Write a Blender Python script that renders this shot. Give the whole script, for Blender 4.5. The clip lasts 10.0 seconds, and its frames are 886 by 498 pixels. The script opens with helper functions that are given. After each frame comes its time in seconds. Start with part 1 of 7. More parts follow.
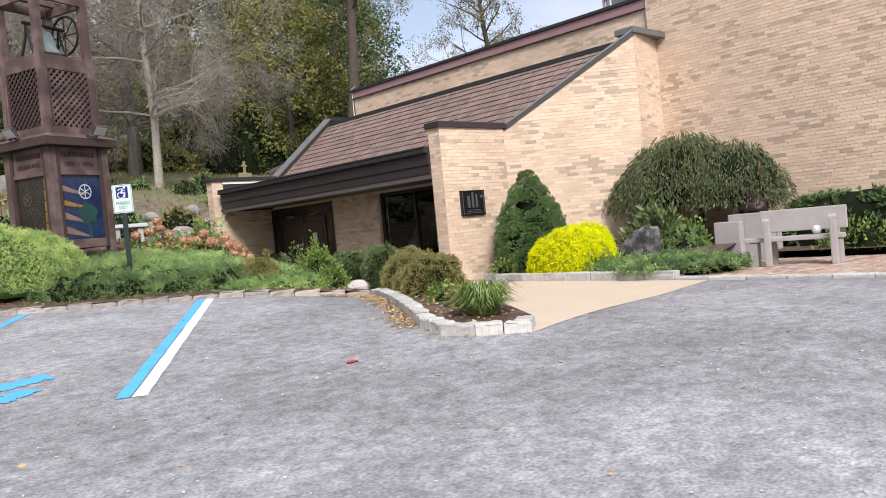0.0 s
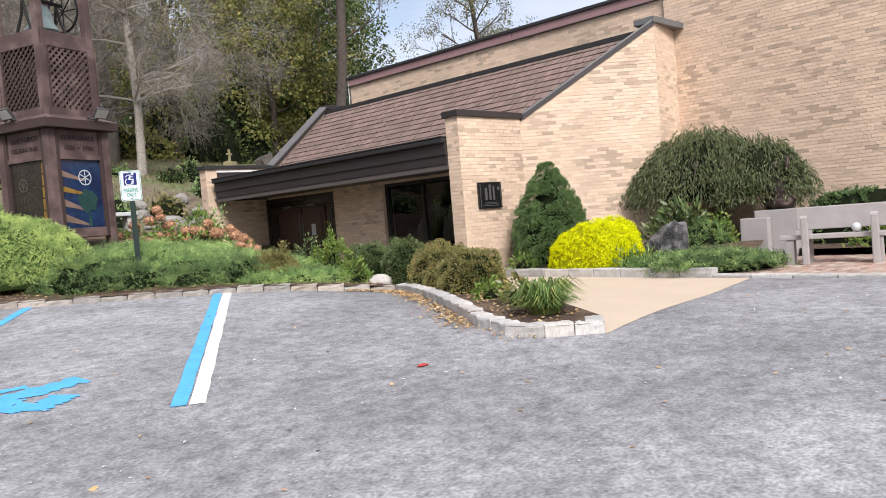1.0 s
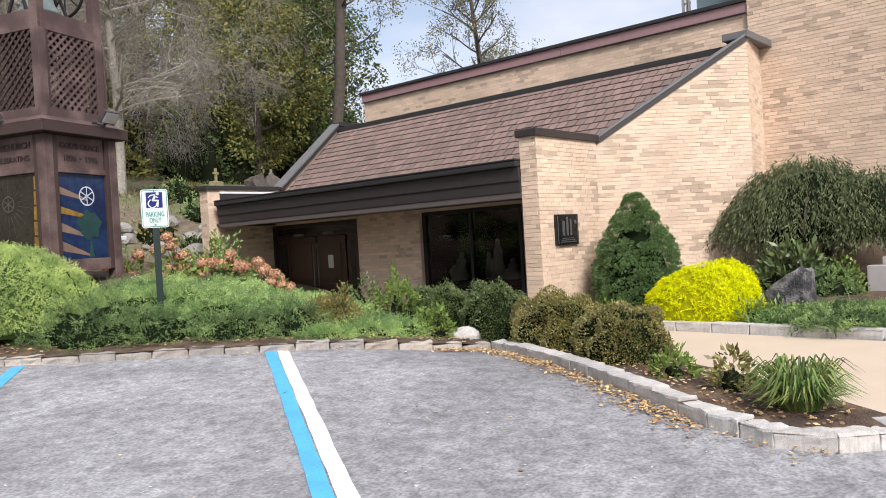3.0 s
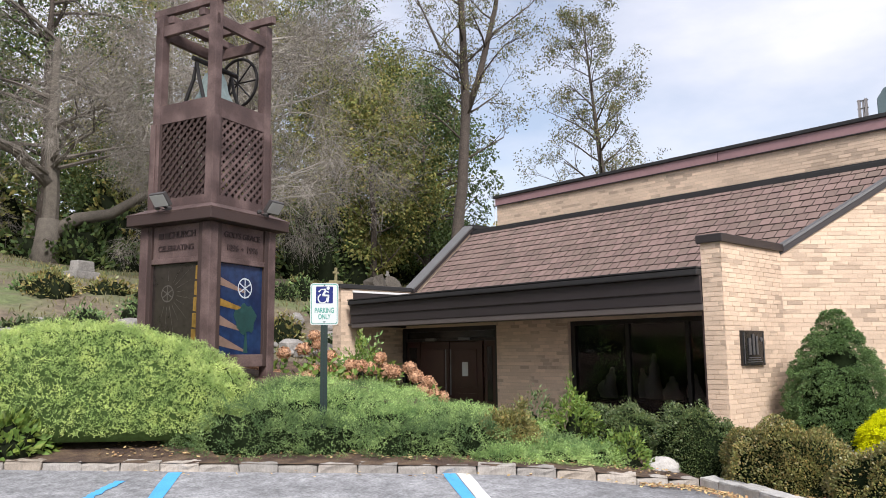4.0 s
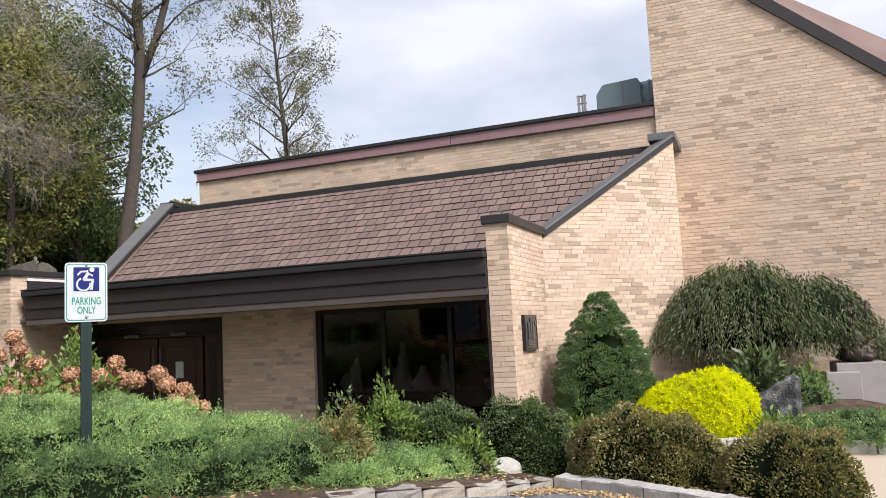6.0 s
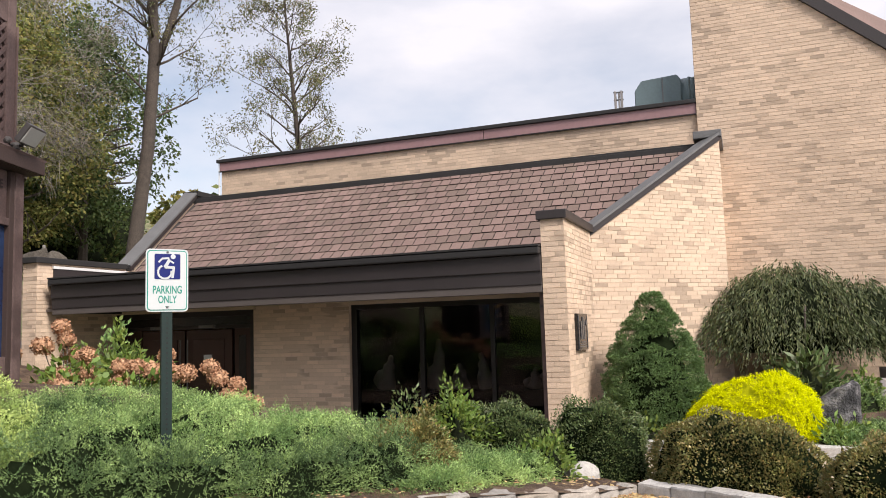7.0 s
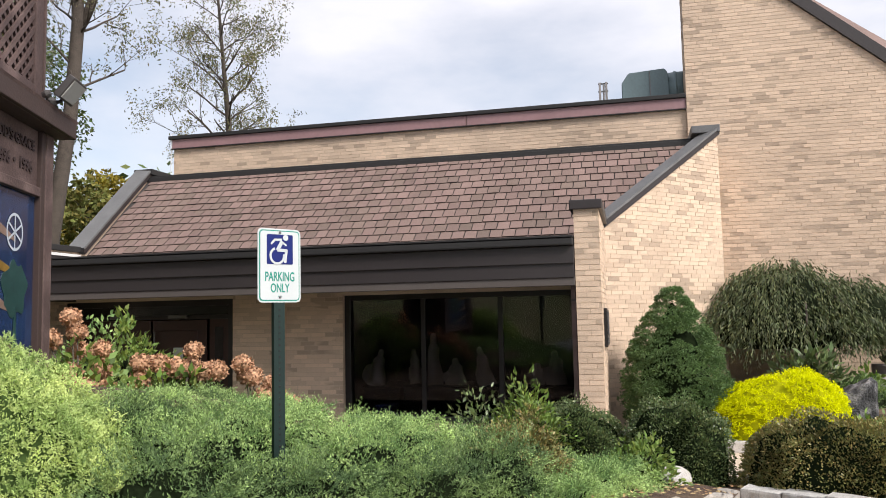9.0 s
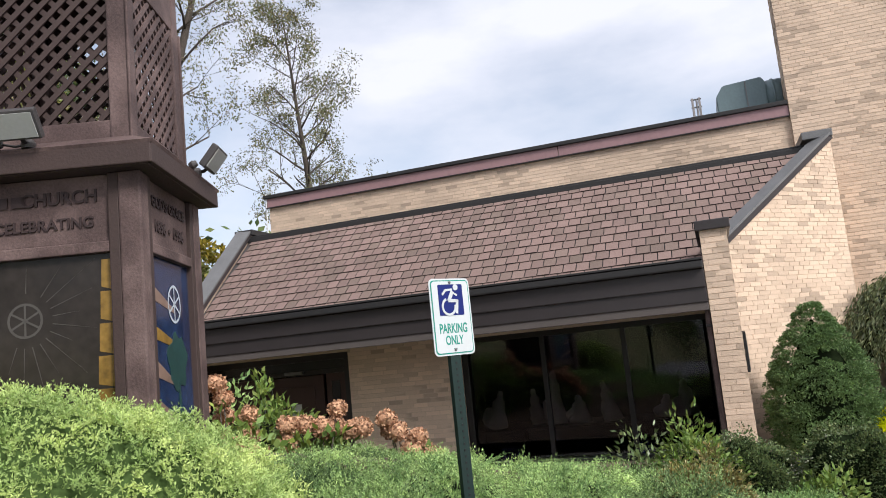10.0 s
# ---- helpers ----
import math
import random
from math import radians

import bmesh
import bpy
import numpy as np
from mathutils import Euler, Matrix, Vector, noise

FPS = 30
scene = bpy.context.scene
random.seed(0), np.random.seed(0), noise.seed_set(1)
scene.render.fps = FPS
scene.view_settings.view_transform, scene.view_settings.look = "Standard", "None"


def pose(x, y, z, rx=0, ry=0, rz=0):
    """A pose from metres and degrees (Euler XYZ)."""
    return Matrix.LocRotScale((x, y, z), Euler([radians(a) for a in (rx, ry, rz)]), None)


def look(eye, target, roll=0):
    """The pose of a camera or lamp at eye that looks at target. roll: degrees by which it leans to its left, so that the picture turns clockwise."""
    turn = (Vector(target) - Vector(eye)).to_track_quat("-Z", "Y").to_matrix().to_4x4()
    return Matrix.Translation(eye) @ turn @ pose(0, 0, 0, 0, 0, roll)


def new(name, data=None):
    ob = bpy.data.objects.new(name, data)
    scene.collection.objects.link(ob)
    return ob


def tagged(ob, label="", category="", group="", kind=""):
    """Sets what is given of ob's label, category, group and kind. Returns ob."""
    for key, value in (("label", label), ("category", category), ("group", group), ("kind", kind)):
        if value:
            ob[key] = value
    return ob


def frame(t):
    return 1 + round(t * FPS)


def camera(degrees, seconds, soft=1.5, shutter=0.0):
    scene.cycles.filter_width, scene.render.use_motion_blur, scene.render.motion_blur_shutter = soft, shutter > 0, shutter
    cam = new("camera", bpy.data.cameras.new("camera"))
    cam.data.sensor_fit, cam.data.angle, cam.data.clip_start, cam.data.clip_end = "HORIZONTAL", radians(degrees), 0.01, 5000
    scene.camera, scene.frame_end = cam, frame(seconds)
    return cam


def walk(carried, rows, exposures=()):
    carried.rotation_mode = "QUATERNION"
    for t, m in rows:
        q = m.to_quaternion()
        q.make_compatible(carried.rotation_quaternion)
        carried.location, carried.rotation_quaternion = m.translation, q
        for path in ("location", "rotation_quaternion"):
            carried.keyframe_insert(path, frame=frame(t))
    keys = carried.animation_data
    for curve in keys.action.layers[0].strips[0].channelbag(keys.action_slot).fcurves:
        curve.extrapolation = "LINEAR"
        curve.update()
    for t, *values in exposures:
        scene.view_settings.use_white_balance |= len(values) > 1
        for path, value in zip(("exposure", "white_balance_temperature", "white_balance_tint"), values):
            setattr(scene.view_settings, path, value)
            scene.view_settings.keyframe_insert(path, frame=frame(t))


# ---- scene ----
cam = camera(59.3, 10.0, soft=0.95)

PATH = [
    (0, (0.719, -1.794, 1.824), (2.084, -0.333, 1.769), -5.5),
    (0.5, (0.514, -1.279, 1.882), (1.912, 0.149, 1.809), -5.3),
    (1, (0.443, -0.761, 1.905), (1.865, 0.644, 1.824), -4.8),
    (1.5, (0.255, -0.223, 1.931), (1.705, 1.152, 1.859), -4.5),
    (2, (0.183, 0.308, 1.993), (1.67, 1.644, 1.933), -3.8),
    (2.2, (0.208, 0.567, 2.041), (1.708, 1.889, 1.991), -3.9),
    (3.3, (1.032, 2.799, 2.224), (2.52, 4.136, 2.232), -3.1),
    (3.5, (0.926, 3.105, 2.233), (2.369, 4.487, 2.306), -3.3),
    (4, (0.84, 3.673, 2.247), (2.173, 5.141, 2.509), -0.6),
    (4.5, (0.981, 4.252, 2.297), (2.573, 5.428, 2.584), -3.8),
    (5, (1.027, 4.98, 2.33), (2.741, 5.984, 2.561), -3.8),
    (5.2, (1.048, 5.185, 2.337), (2.812, 6.11, 2.517), -3.4),
    (6.3, (1.071, 6.384, 2.346), (2.93, 7.087, 2.569), -2.5),
    (6.5, (1.087, 6.546, 2.338), (2.947, 7.25, 2.554), -1.8),
    (7, (1.059, 6.949, 2.374), (2.915, 7.667, 2.575), -1.8),
    (7.5, (1.109, 7.58, 2.387), (3.004, 8.208, 2.506), -0.1),
    (8, (1.185, 7.996, 2.412), (3.098, 8.571, 2.517), -2.0),
    (8.5, (1.15, 8.338, 2.433), (3.07, 8.878, 2.577), -1.6),
    (9, (1.17, 8.757, 2.446), (3.107, 9.224, 2.618), -1.2),
    (9.5, (1.284, 9.128, 2.504), (3.216, 9.607, 2.697), -3.0),
    (10, (1.202, 9.404, 2.542), (3.079, 10.035, 2.818), -5.7),
]
# the clip's white balance drifts: neutral, then warmer, then cooler again
LIGHT = [(0, 0.66, 6500, 10), (3.5, 0.66, 6550, 10), (4.5, 0.68, 6450, 9), (6.5, 0.58, 6600, 9), (7, 0.62, 6900, 11), (8.5, 0.66, 6850, 9), (10, 0.61, 6450, 8)]
walk(cam, [(t, look(eye, target, roll)) for t, eye, target, roll in PATH], LIGHT)


# ---- world, sun, exposure ----
SUN_ELEV, SUN_AZ = 42.0, 241.0
world = bpy.data.worlds.new("sky")
scene.world = world
world.use_nodes = True
wn, wl = world.node_tree.nodes, world.node_tree.links
bg = wn["Background"]
sky = wn.new("ShaderNodeTexSky")
sky.sky_type = "NISHITA"
sky.sun_disc = False
sky.sun_elevation = radians(SUN_ELEV)
sky.sun_rotation = radians(90 - SUN_AZ)
coord = wn.new("ShaderNodeTexCoord")
cmap = wn.new("ShaderNodeMapping")
cmap.inputs["Scale"].default_value = (1.0, 1.0, 2.6)
wl.new(coord.outputs["Generated"], cmap.inputs["Vector"])
cloud = wn.new("ShaderNodeTexNoise")
cloud.inputs["Scale"].default_value = 2.3
cloud.inputs["Detail"].default_value = 7.0
cloud.inputs["Roughness"].default_value = 0.52
wl.new(cmap.outputs["Vector"], cloud.inputs["Vector"])
ramp = wn.new("ShaderNodeValToRGB")
ramp.color_ramp.elements[0].position = 0.30
ramp.color_ramp.elements[0].color = (0.30, 0.30, 0.30, 1)
ramp.color_ramp.elements[1].position = 0.60
ramp.color_ramp.elements[1].color = (0.97, 0.97, 0.97, 1)
wl.new(cloud.outputs["Fac"], ramp.inputs["Fac"])
cloudcol = wn.new("ShaderNodeMix")
cloudcol.data_type = "RGBA"
cloudcol.inputs[7].default_value = (6.45, 6.45, 7.2, 1)
wl.new(sky.outputs["Color"], cloudcol.inputs[6])
wl.new(ramp.outputs["Color"], cloudcol.inputs[0])
wl.new(cloudcol.outputs[2], bg.inputs["Color"])
bg.inputs["Strength"].default_value = 0.10
sun = new("sun", bpy.data.lights.new("sun", "SUN"))
sun.data.energy, sun.data.angle, sun.data.color = 3.1, radians(20), (1.0, 0.955, 0.92)
sun.matrix_world = look((0, 0, 30), (-math.cos(radians(SUN_ELEV)) * math.cos(radians(SUN_AZ)) * 10,
                                     -math.cos(radians(SUN_ELEV)) * math.sin(radians(SUN_AZ)) * 10,
                                     30 - math.sin(radians(SUN_ELEV)) * 10))


# ---- materials ----
def mat(name, base, rough=0.8, metal=0.0, vary=0.15, scale=6.0, fine=60.0, bump=0.25, dist=0.004, island=0.0, obj=0.0, tint=None, spec=0.5, trans=0.0, patchy=False):
    """A procedural surface: base colour, broken up at two scales, with a fine relief."""
    m = bpy.data.materials.new(name)
    m.use_nodes = True
    n, l = m.node_tree.nodes, m.node_tree.links
    p = n["Principled BSDF"]
    p.inputs["Roughness"].default_value = rough
    p.inputs["Metallic"].default_value = metal
    p.inputs["Specular IOR Level"].default_value = spec
    tc = n.new("ShaderNodeTexCoord")
    big = n.new("ShaderNodeTexNoise")
    big.inputs["Scale"].default_value = scale
    big.inputs["Detail"].default_value = 4
    small = n.new("ShaderNodeTexNoise")
    small.inputs["Scale"].default_value = fine
    small.inputs["Detail"].default_value = 3
    l.new(tc.outputs["Object"], big.inputs["Vector"])
    l.new(tc.outputs["Object"], small.inputs["Vector"])
    add = n.new("ShaderNodeMath")
    add.operation = "ADD"
    l.new(big.outputs["Fac"], add.inputs[0])
    l.new(small.outputs["Fac"], add.inputs[1])
    val = add.outputs[0]
    rng = n.new("ShaderNodeMapRange")
    rng.inputs["From Min"].default_value, rng.inputs["From Max"].default_value = 0.6, 1.4
    rng.inputs["To Min"].default_value, rng.inputs["To Max"].default_value = 1 - vary, 1 + vary
    l.new(val, rng.inputs["Value"])
    val = rng.outputs["Result"]
    for amount, source in ((island, "isl"), (obj, "obj")):
        if amount:
            if source == "isl":
                r = n.new("ShaderNodeNewGeometry").outputs["Random Per Island"]
            else:
                r = n.new("ShaderNodeObjectInfo").outputs["Random"]
            mr = n.new("ShaderNodeMapRange")
            mr.inputs["To Min"].default_value, mr.inputs["To Max"].default_value = 1 - amount, 1 + amount
            l.new(r, mr.inputs["Value"])
            mu = n.new("ShaderNodeMath")
            mu.operation = "MULTIPLY"
            l.new(val, mu.inputs[0])
            l.new(mr.outputs["Result"], mu.inputs[1])
            val = mu.outputs[0]
    col = None
    if tint:
        mx = n.new("ShaderNodeMix")
        mx.data_type = "RGBA"
        mx.inputs[6].default_value = (*base, 1)
        mx.inputs[7].default_value = (*tint, 1)
        src = n.new("ShaderNodeNewGeometry").outputs["Random Per Island"] if island else (n.new("ShaderNodeObjectInfo").outputs["Random"] if obj else big.outputs["Fac"])
        if patchy:
            cr = n.new("ShaderNodeMapRange")
            cr.inputs["From Min"].default_value, cr.inputs["From Max"].default_value = 0.40, 0.66
            l.new(big.outputs["Fac"], cr.inputs["Value"])
            src = cr.outputs["Result"]
        elif island or obj:
            wn1 = n.new("ShaderNodeTexWhiteNoise")
            wn1.noise_dimensions = "1D"
            l.new(src, wn1.inputs["W"])
            pw = n.new("ShaderNodeMath")
            pw.operation = "POWER"
            pw.inputs[1].default_value = 2.0
            l.new(wn1.outputs["Value"], pw.inputs[0])
            src = pw.outputs[0]
        else:
            cr = n.new("ShaderNodeMapRange")
            cr.inputs["From Min"].default_value, cr.inputs["From Max"].default_value = 0.42, 0.62
            l.new(src, cr.inputs["Value"])
            src = cr.outputs["Result"]
        l.new(src, mx.inputs[0])
        col = mx.outputs[2]
    sc = n.new("ShaderNodeVectorMath")
    sc.operation = "SCALE"
    sc.inputs[0].default_value = base
    if col:
        l.new(col, sc.inputs[0])
    l.new(val, sc.inputs["Scale"])
    l.new(sc.outputs[0], p.inputs["Base Color"])
    if bump:
        b = n.new("ShaderNodeBump")
        b.inputs["Strength"].default_value = bump
        b.inputs["Distance"].default_value = dist
        l.new(small.outputs["Fac"], b.inputs["Height"])
        l.new(b.outputs["Normal"], p.inputs["Normal"])
    if trans:
        out = n["Material Output"]
        t = n.new("ShaderNodeBsdfTranslucent")
        l.new(sc.outputs[0], t.inputs["Color"])
        ms = n.new("ShaderNodeMixShader")
        ms.inputs[0].default_value = trans
        l.new(p.outputs[0], ms.inputs[1])
        l.new(t.outputs[0], ms.inputs[2])
        l.new(ms.outputs[0], out.inputs["Surface"])
    return m


M = dict(
    concrete=mat("concrete", (0.50, 0.41, 0.315), 0.9, vary=0.07, scale=1.5, fine=70, bump=0.3),
    grey_concrete=mat("grey_concrete", (0.27, 0.26, 0.245), 0.9, vary=0.12, scale=1.5, fine=60, bump=0.3),
    mulch=mat("mulch", (0.075, 0.045, 0.032), 0.95, vary=0.5, scale=5, fine=45, bump=1.0, dist=0.03, tint=(0.12, 0.08, 0.05)),
    grass=mat("grass", (0.13, 0.15, 0.055), 0.95, vary=0.3, scale=0.4, fine=14, bump=1.0, dist=0.05, tint=(0.20, 0.17, 0.09)),
    soil=mat("hillside", (0.17, 0.135, 0.095), 0.95, vary=0.5, scale=0.5, fine=5, bump=1.0, dist=0.1, tint=(0.10, 0.12, 0.05)),
    granite=mat("granite", (0.31, 0.29, 0.27), 0.85, vary=0.4, scale=9, fine=90, bump=0.7, dist=0.01, obj=0.22, tint=(0.40, 0.34, 0.28)),
    mortar=mat("mortar", (0.53, 0.415, 0.318), 0.95, vary=0.28, scale=0.9, fine=80, bump=0.3),
    shingle=mat("shingle", (0.205, 0.138, 0.122), 0.92, vary=0.28, scale=1.1, fine=120, bump=0.6, island=0.14, tint=(0.165, 0.120, 0.100)),
    shingle_piece=mat("shingle_piece", (0.205, 0.138, 0.122), 0.92, vary=0.28, scale=1.1, fine=120, bump=0.6, obj=0.14, tint=(0.165, 0.120, 0.100)),
    # dark cut edge, with the shadow line under each tab painted in
    shingle_edge_shade=mat("shingle_cut_edge_shadow", (0.055, 0.040, 0.036), 0.95, vary=0.2),
    felt=mat("roof_felt", (0.05, 0.045, 0.045), 0.95, vary=0.2),
    fascia=mat("dark_bronze_fascia", (0.030, 0.024, 0.025), 0.5, vary=0.15, scale=1.5, fine=25, bump=0.05),
    soffit=mat("soffit", (0.088, 0.074, 0.069), 0.7, vary=0.12, scale=2, fine=30, bump=0.05),
    purple=mat("plum_metal_fascia", (0.29, 0.172, 0.180), 0.5, vary=0.12, scale=0.8, fine=12, bump=0.03),
    flash=mat("weathered_metal", (0.15, 0.15, 0.153), 0.55, metal=0.2, vary=0.2, scale=3, fine=30, bump=0.1),
    black=mat("black_coping", (0.019, 0.018, 0.019), 0.75, vary=0.2, scale=2, fine=30, bump=0.1),
    frame=mat("bronze_frame", (0.012, 0.010, 0.011), 0.4, vary=0.15, bump=0.05),
    door=mat("door_leaf", (0.036, 0.013, 0.011), 0.4, vary=0.25, scale=3, fine=40, bump=0.1),
    wood=mat("stained_timber", (0.076, 0.046, 0.043), 0.75, vary=0.42, scale=3, fine=70, bump=0.8, tint=(0.118, 0.078, 0.072)),
    wood_dark=mat("dark_stained_and_shaded_timber", (0.042, 0.024, 0.021), 0.7, vary=0.22, scale=3, fine=55, bump=0.5),
    letter=mat("carved_letter", (0.030, 0.016, 0.016), 0.7, vary=0.2),
    # near black stands for the lack of light indoors
    inside=mat("interior_shade", (0.008, 0.010, 0.018), 0.9, vary=0.2, spec=0.02),
    signwhite=mat("sign_white", (0.52, 0.545, 0.55), 0.45, vary=0.03, bump=0.0),
    signblue=mat("sign_blue", (0.006, 0.014, 0.125), 0.5, vary=0.04, bump=0.0, spec=0.3),
    signgreen=mat("sign_green", (0.015, 0.23, 0.175), 0.5, vary=0.04, bump=0.0, spec=0.3),
    post=mat("green_steel_post", (0.004, 0.018, 0.015), 0.5, metal=0.1, vary=0.15, bump=0.1),
    linewhite=mat("road_paint_white", (0.66, 0.66, 0.66), 0.8, vary=0.14, scale=4, fine=60, bump=0.5),
    lineblue=mat("road_paint_blue", (0.075, 0.36, 0.74), 0.8, vary=0.2, scale=4, fine=60, bump=0.5),
    stone=mat("dark_boulder", (0.042, 0.042, 0.046), 0.85, vary=0.6, scale=6, fine=34, bump=1.0, dist=0.03, tint=(0.15, 0.145, 0.15)),
    rock=mat("pale_rock", (0.42, 0.40, 0.38), 0.9, vary=0.3, scale=3, fine=18, bump=0.9, dist=0.03),
    rock_grey=mat("grey_rock", (0.25, 0.235, 0.22), 0.9, vary=0.4, scale=3, fine=18, bump=0.9, dist=0.03),
    bench=mat("grey_granite_bench", (0.34, 0.315, 0.31), 0.75, vary=0.14, scale=5, fine=120, bump=0.25),
    bronze=mat("brown_bronze", (0.042, 0.026, 0.022), 0.5, metal=0.4, vary=0.3, scale=9, fine=40, bump=0.4),
    plaque=mat("black_plaque", (0.010, 0.010, 0.011), 0.25, vary=0.2, bump=0.05),
    relief=mat("plaque_relief", (0.07, 0.07, 0.075), 0.35, vary=0.2),
    paver=mat("red_paver", (0.34, 0.22, 0.17), 0.9, vary=0.2, scale=6, fine=60, bump=0.5, island=0.2, tint=(0.42, 0.36, 0.31)),
    unit=mat("grey_green_metal", (0.135, 0.19, 0.205), 0.5, vary=0.12, scale=3, fine=25, bump=0.1),
    lampbody=mat("lamp_housing", (0.05, 0.045, 0.045), 0.5, vary=0.1),
    lampface=mat("lamp_glass", (0.45, 0.45, 0.44), 0.15, vary=0.06, bump=0.0),
    iron=mat("black_iron", (0.022, 0.02, 0.02), 0.5, metal=0.5, vary=0.2),
    bark=mat("grey_bark", (0.125, 0.108, 0.09), 0.95, vary=0.35, scale=5, fine=30, bump=1.0, dist=0.03),
    bark_dark=mat("dark_bark", (0.075, 0.06, 0.05), 0.95, vary=0.35, scale=5, fine=30, bump=1.0, dist=0.03),
    twig=mat("grey_twig", (0.225, 0.202, 0.176), 0.95, vary=0.2, bump=0.0, island=0.3),
    # shrub core: inner shade painted as a near-black filler
    core=mat("shrub_core_shade", (0.014, 0.018, 0.010), 1.0, vary=0.3, spec=0.0),
    # evergreen core: the shade between sprays put into a near-black colour
    core_j=mat("evergreen_core_shade", (0.010, 0.015, 0.007), 1.0, vary=0.4, scale=6, fine=40, spec=0.0),
    granite_pale=mat("pale_granite", (0.43, 0.42, 0.41), 0.85, vary=0.35, scale=11, fine=90, bump=0.5, dist=0.006, obj=0.14, tint=(0.46, 0.43, 0.40)),
    # mound core: shade between tufts and below put into its colour
    core_m=mat("mound_core_shade", (0.050, 0.080, 0.026), 1.0, vary=0.4, scale=6, fine=40, spec=0.0),
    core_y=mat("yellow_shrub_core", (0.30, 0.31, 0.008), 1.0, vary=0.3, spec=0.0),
    juniper=mat("juniper_leaf", (0.165, 0.290, 0.092), 0.65, vary=0.5, scale=4.5, fine=30, bump=0, island=0.30, tint=(0.42, 0.56, 0.20), trans=0.2, patchy=True),
    juniper_dark=mat("juniper_dark_leaf", (0.082, 0.150, 0.052), 0.65, vary=0.5, scale=4.5, fine=30, bump=0, island=0.30, tint=(0.27, 0.38, 0.135), trans=0.2, patchy=True),
    mound=mat("mound_leaf", (0.335, 0.465, 0.150), 0.7, vary=0.35, scale=5, fine=30, bump=0, island=0.14, tint=(0.54, 0.63, 0.22), trans=0.2, patchy=True),
    hedge=mat("hedge_leaf", (0.092, 0.145, 0.052), 0.42, vary=0.25, scale=2, fine=9, bump=0, island=0.45, tint=(0.150, 0.170, 0.060), trans=0.15),
    hedge_brown=mat("hedge_bronzed_leaf", (0.165, 0.185, 0.058), 0.45, vary=0.45, scale=2.5, fine=9, bump=0, island=0.35, tint=(0.34, 0.24, 0.085), trans=0.15),
    spruce=mat("spruce_leaf", (0.092, 0.165, 0.060), 0.7, vary=0.25, scale=3, fine=9, bump=0, island=0.4, tint=(0.16, 0.25, 0.075), trans=0.15),
    gold=mat("golden_leaf", (0.72, 0.76, 0.006), 0.9, vary=0.10, scale=3, fine=9, bump=0, island=0.12, tint=(0.80, 0.79, 0.010), spec=0.1, trans=0.2),
    weep=mat("weeping_leaf", (0.062, 0.088, 0.032), 0.6, vary=0.25, scale=2, fine=9, bump=0, island=0.45, tint=(0.130, 0.140, 0.055), trans=0.15),
    fresh=mat("fresh_leaf", (0.13, 0.22, 0.045), 0.6, vary=0.2, scale=3, fine=9, bump=0, island=0.35, tint=(0.23, 0.28, 0.05), trans=0.25),
    flower=mat("dried_flower", (0.50, 0.305, 0.185), 0.9, vary=0.3, scale=5, fine=40, bump=0, island=0.35, tint=(0.33, 0.165, 0.10), trans=0.1),
    bank_blade=mat("dry_grass_blade", (0.15, 0.155, 0.062), 0.7, vary=0.3, bump=0, island=0.35, tint=(0.26, 0.21, 0.11), trans=0.2),
    blade=mat("grass_blade", (0.085, 0.16, 0.035), 0.6, vary=0.2, bump=0, island=0.35, tint=(0.28, 0.31, 0.09), trans=0.25),
    dry=mat("fallen_leaf", (0.52, 0.39, 0.19), 0.9, vary=0.2, bump=0, island=0.45, tint=(0.36, 0.17, 0.09), trans=0.1),
    tree_dark=mat("dark_tree_leaf", (0.066, 0.112, 0.034), 0.8, vary=0.3, scale=0.4, fine=2, bump=0, island=0.45, tint=(0.105, 0.125, 0.035), trans=0.2),
    tree_olive=mat("olive_tree_leaf", (0.165, 0.195, 0.052), 0.8, vary=0.4, scale=0.4, fine=2, bump=0, island=0.45, tint=(0.29, 0.235, 0.07), trans=0.25),
    tree_gold=mat("yellow_tree_leaf", (0.36, 0.27, 0.03), 0.8, vary=0.3, scale=0.5, fine=2, bump=0, island=0.4, tint=(0.22, 0.22, 0.04), trans=0.3),
    tree_thin=mat("sparse_tree_leaf", (0.12, 0.14, 0.06), 0.8, vary=0.3, scale=0.5, fine=2, bump=0, island=0.4, tint=(0.24, 0.19, 0.10), trans=0.3),
)


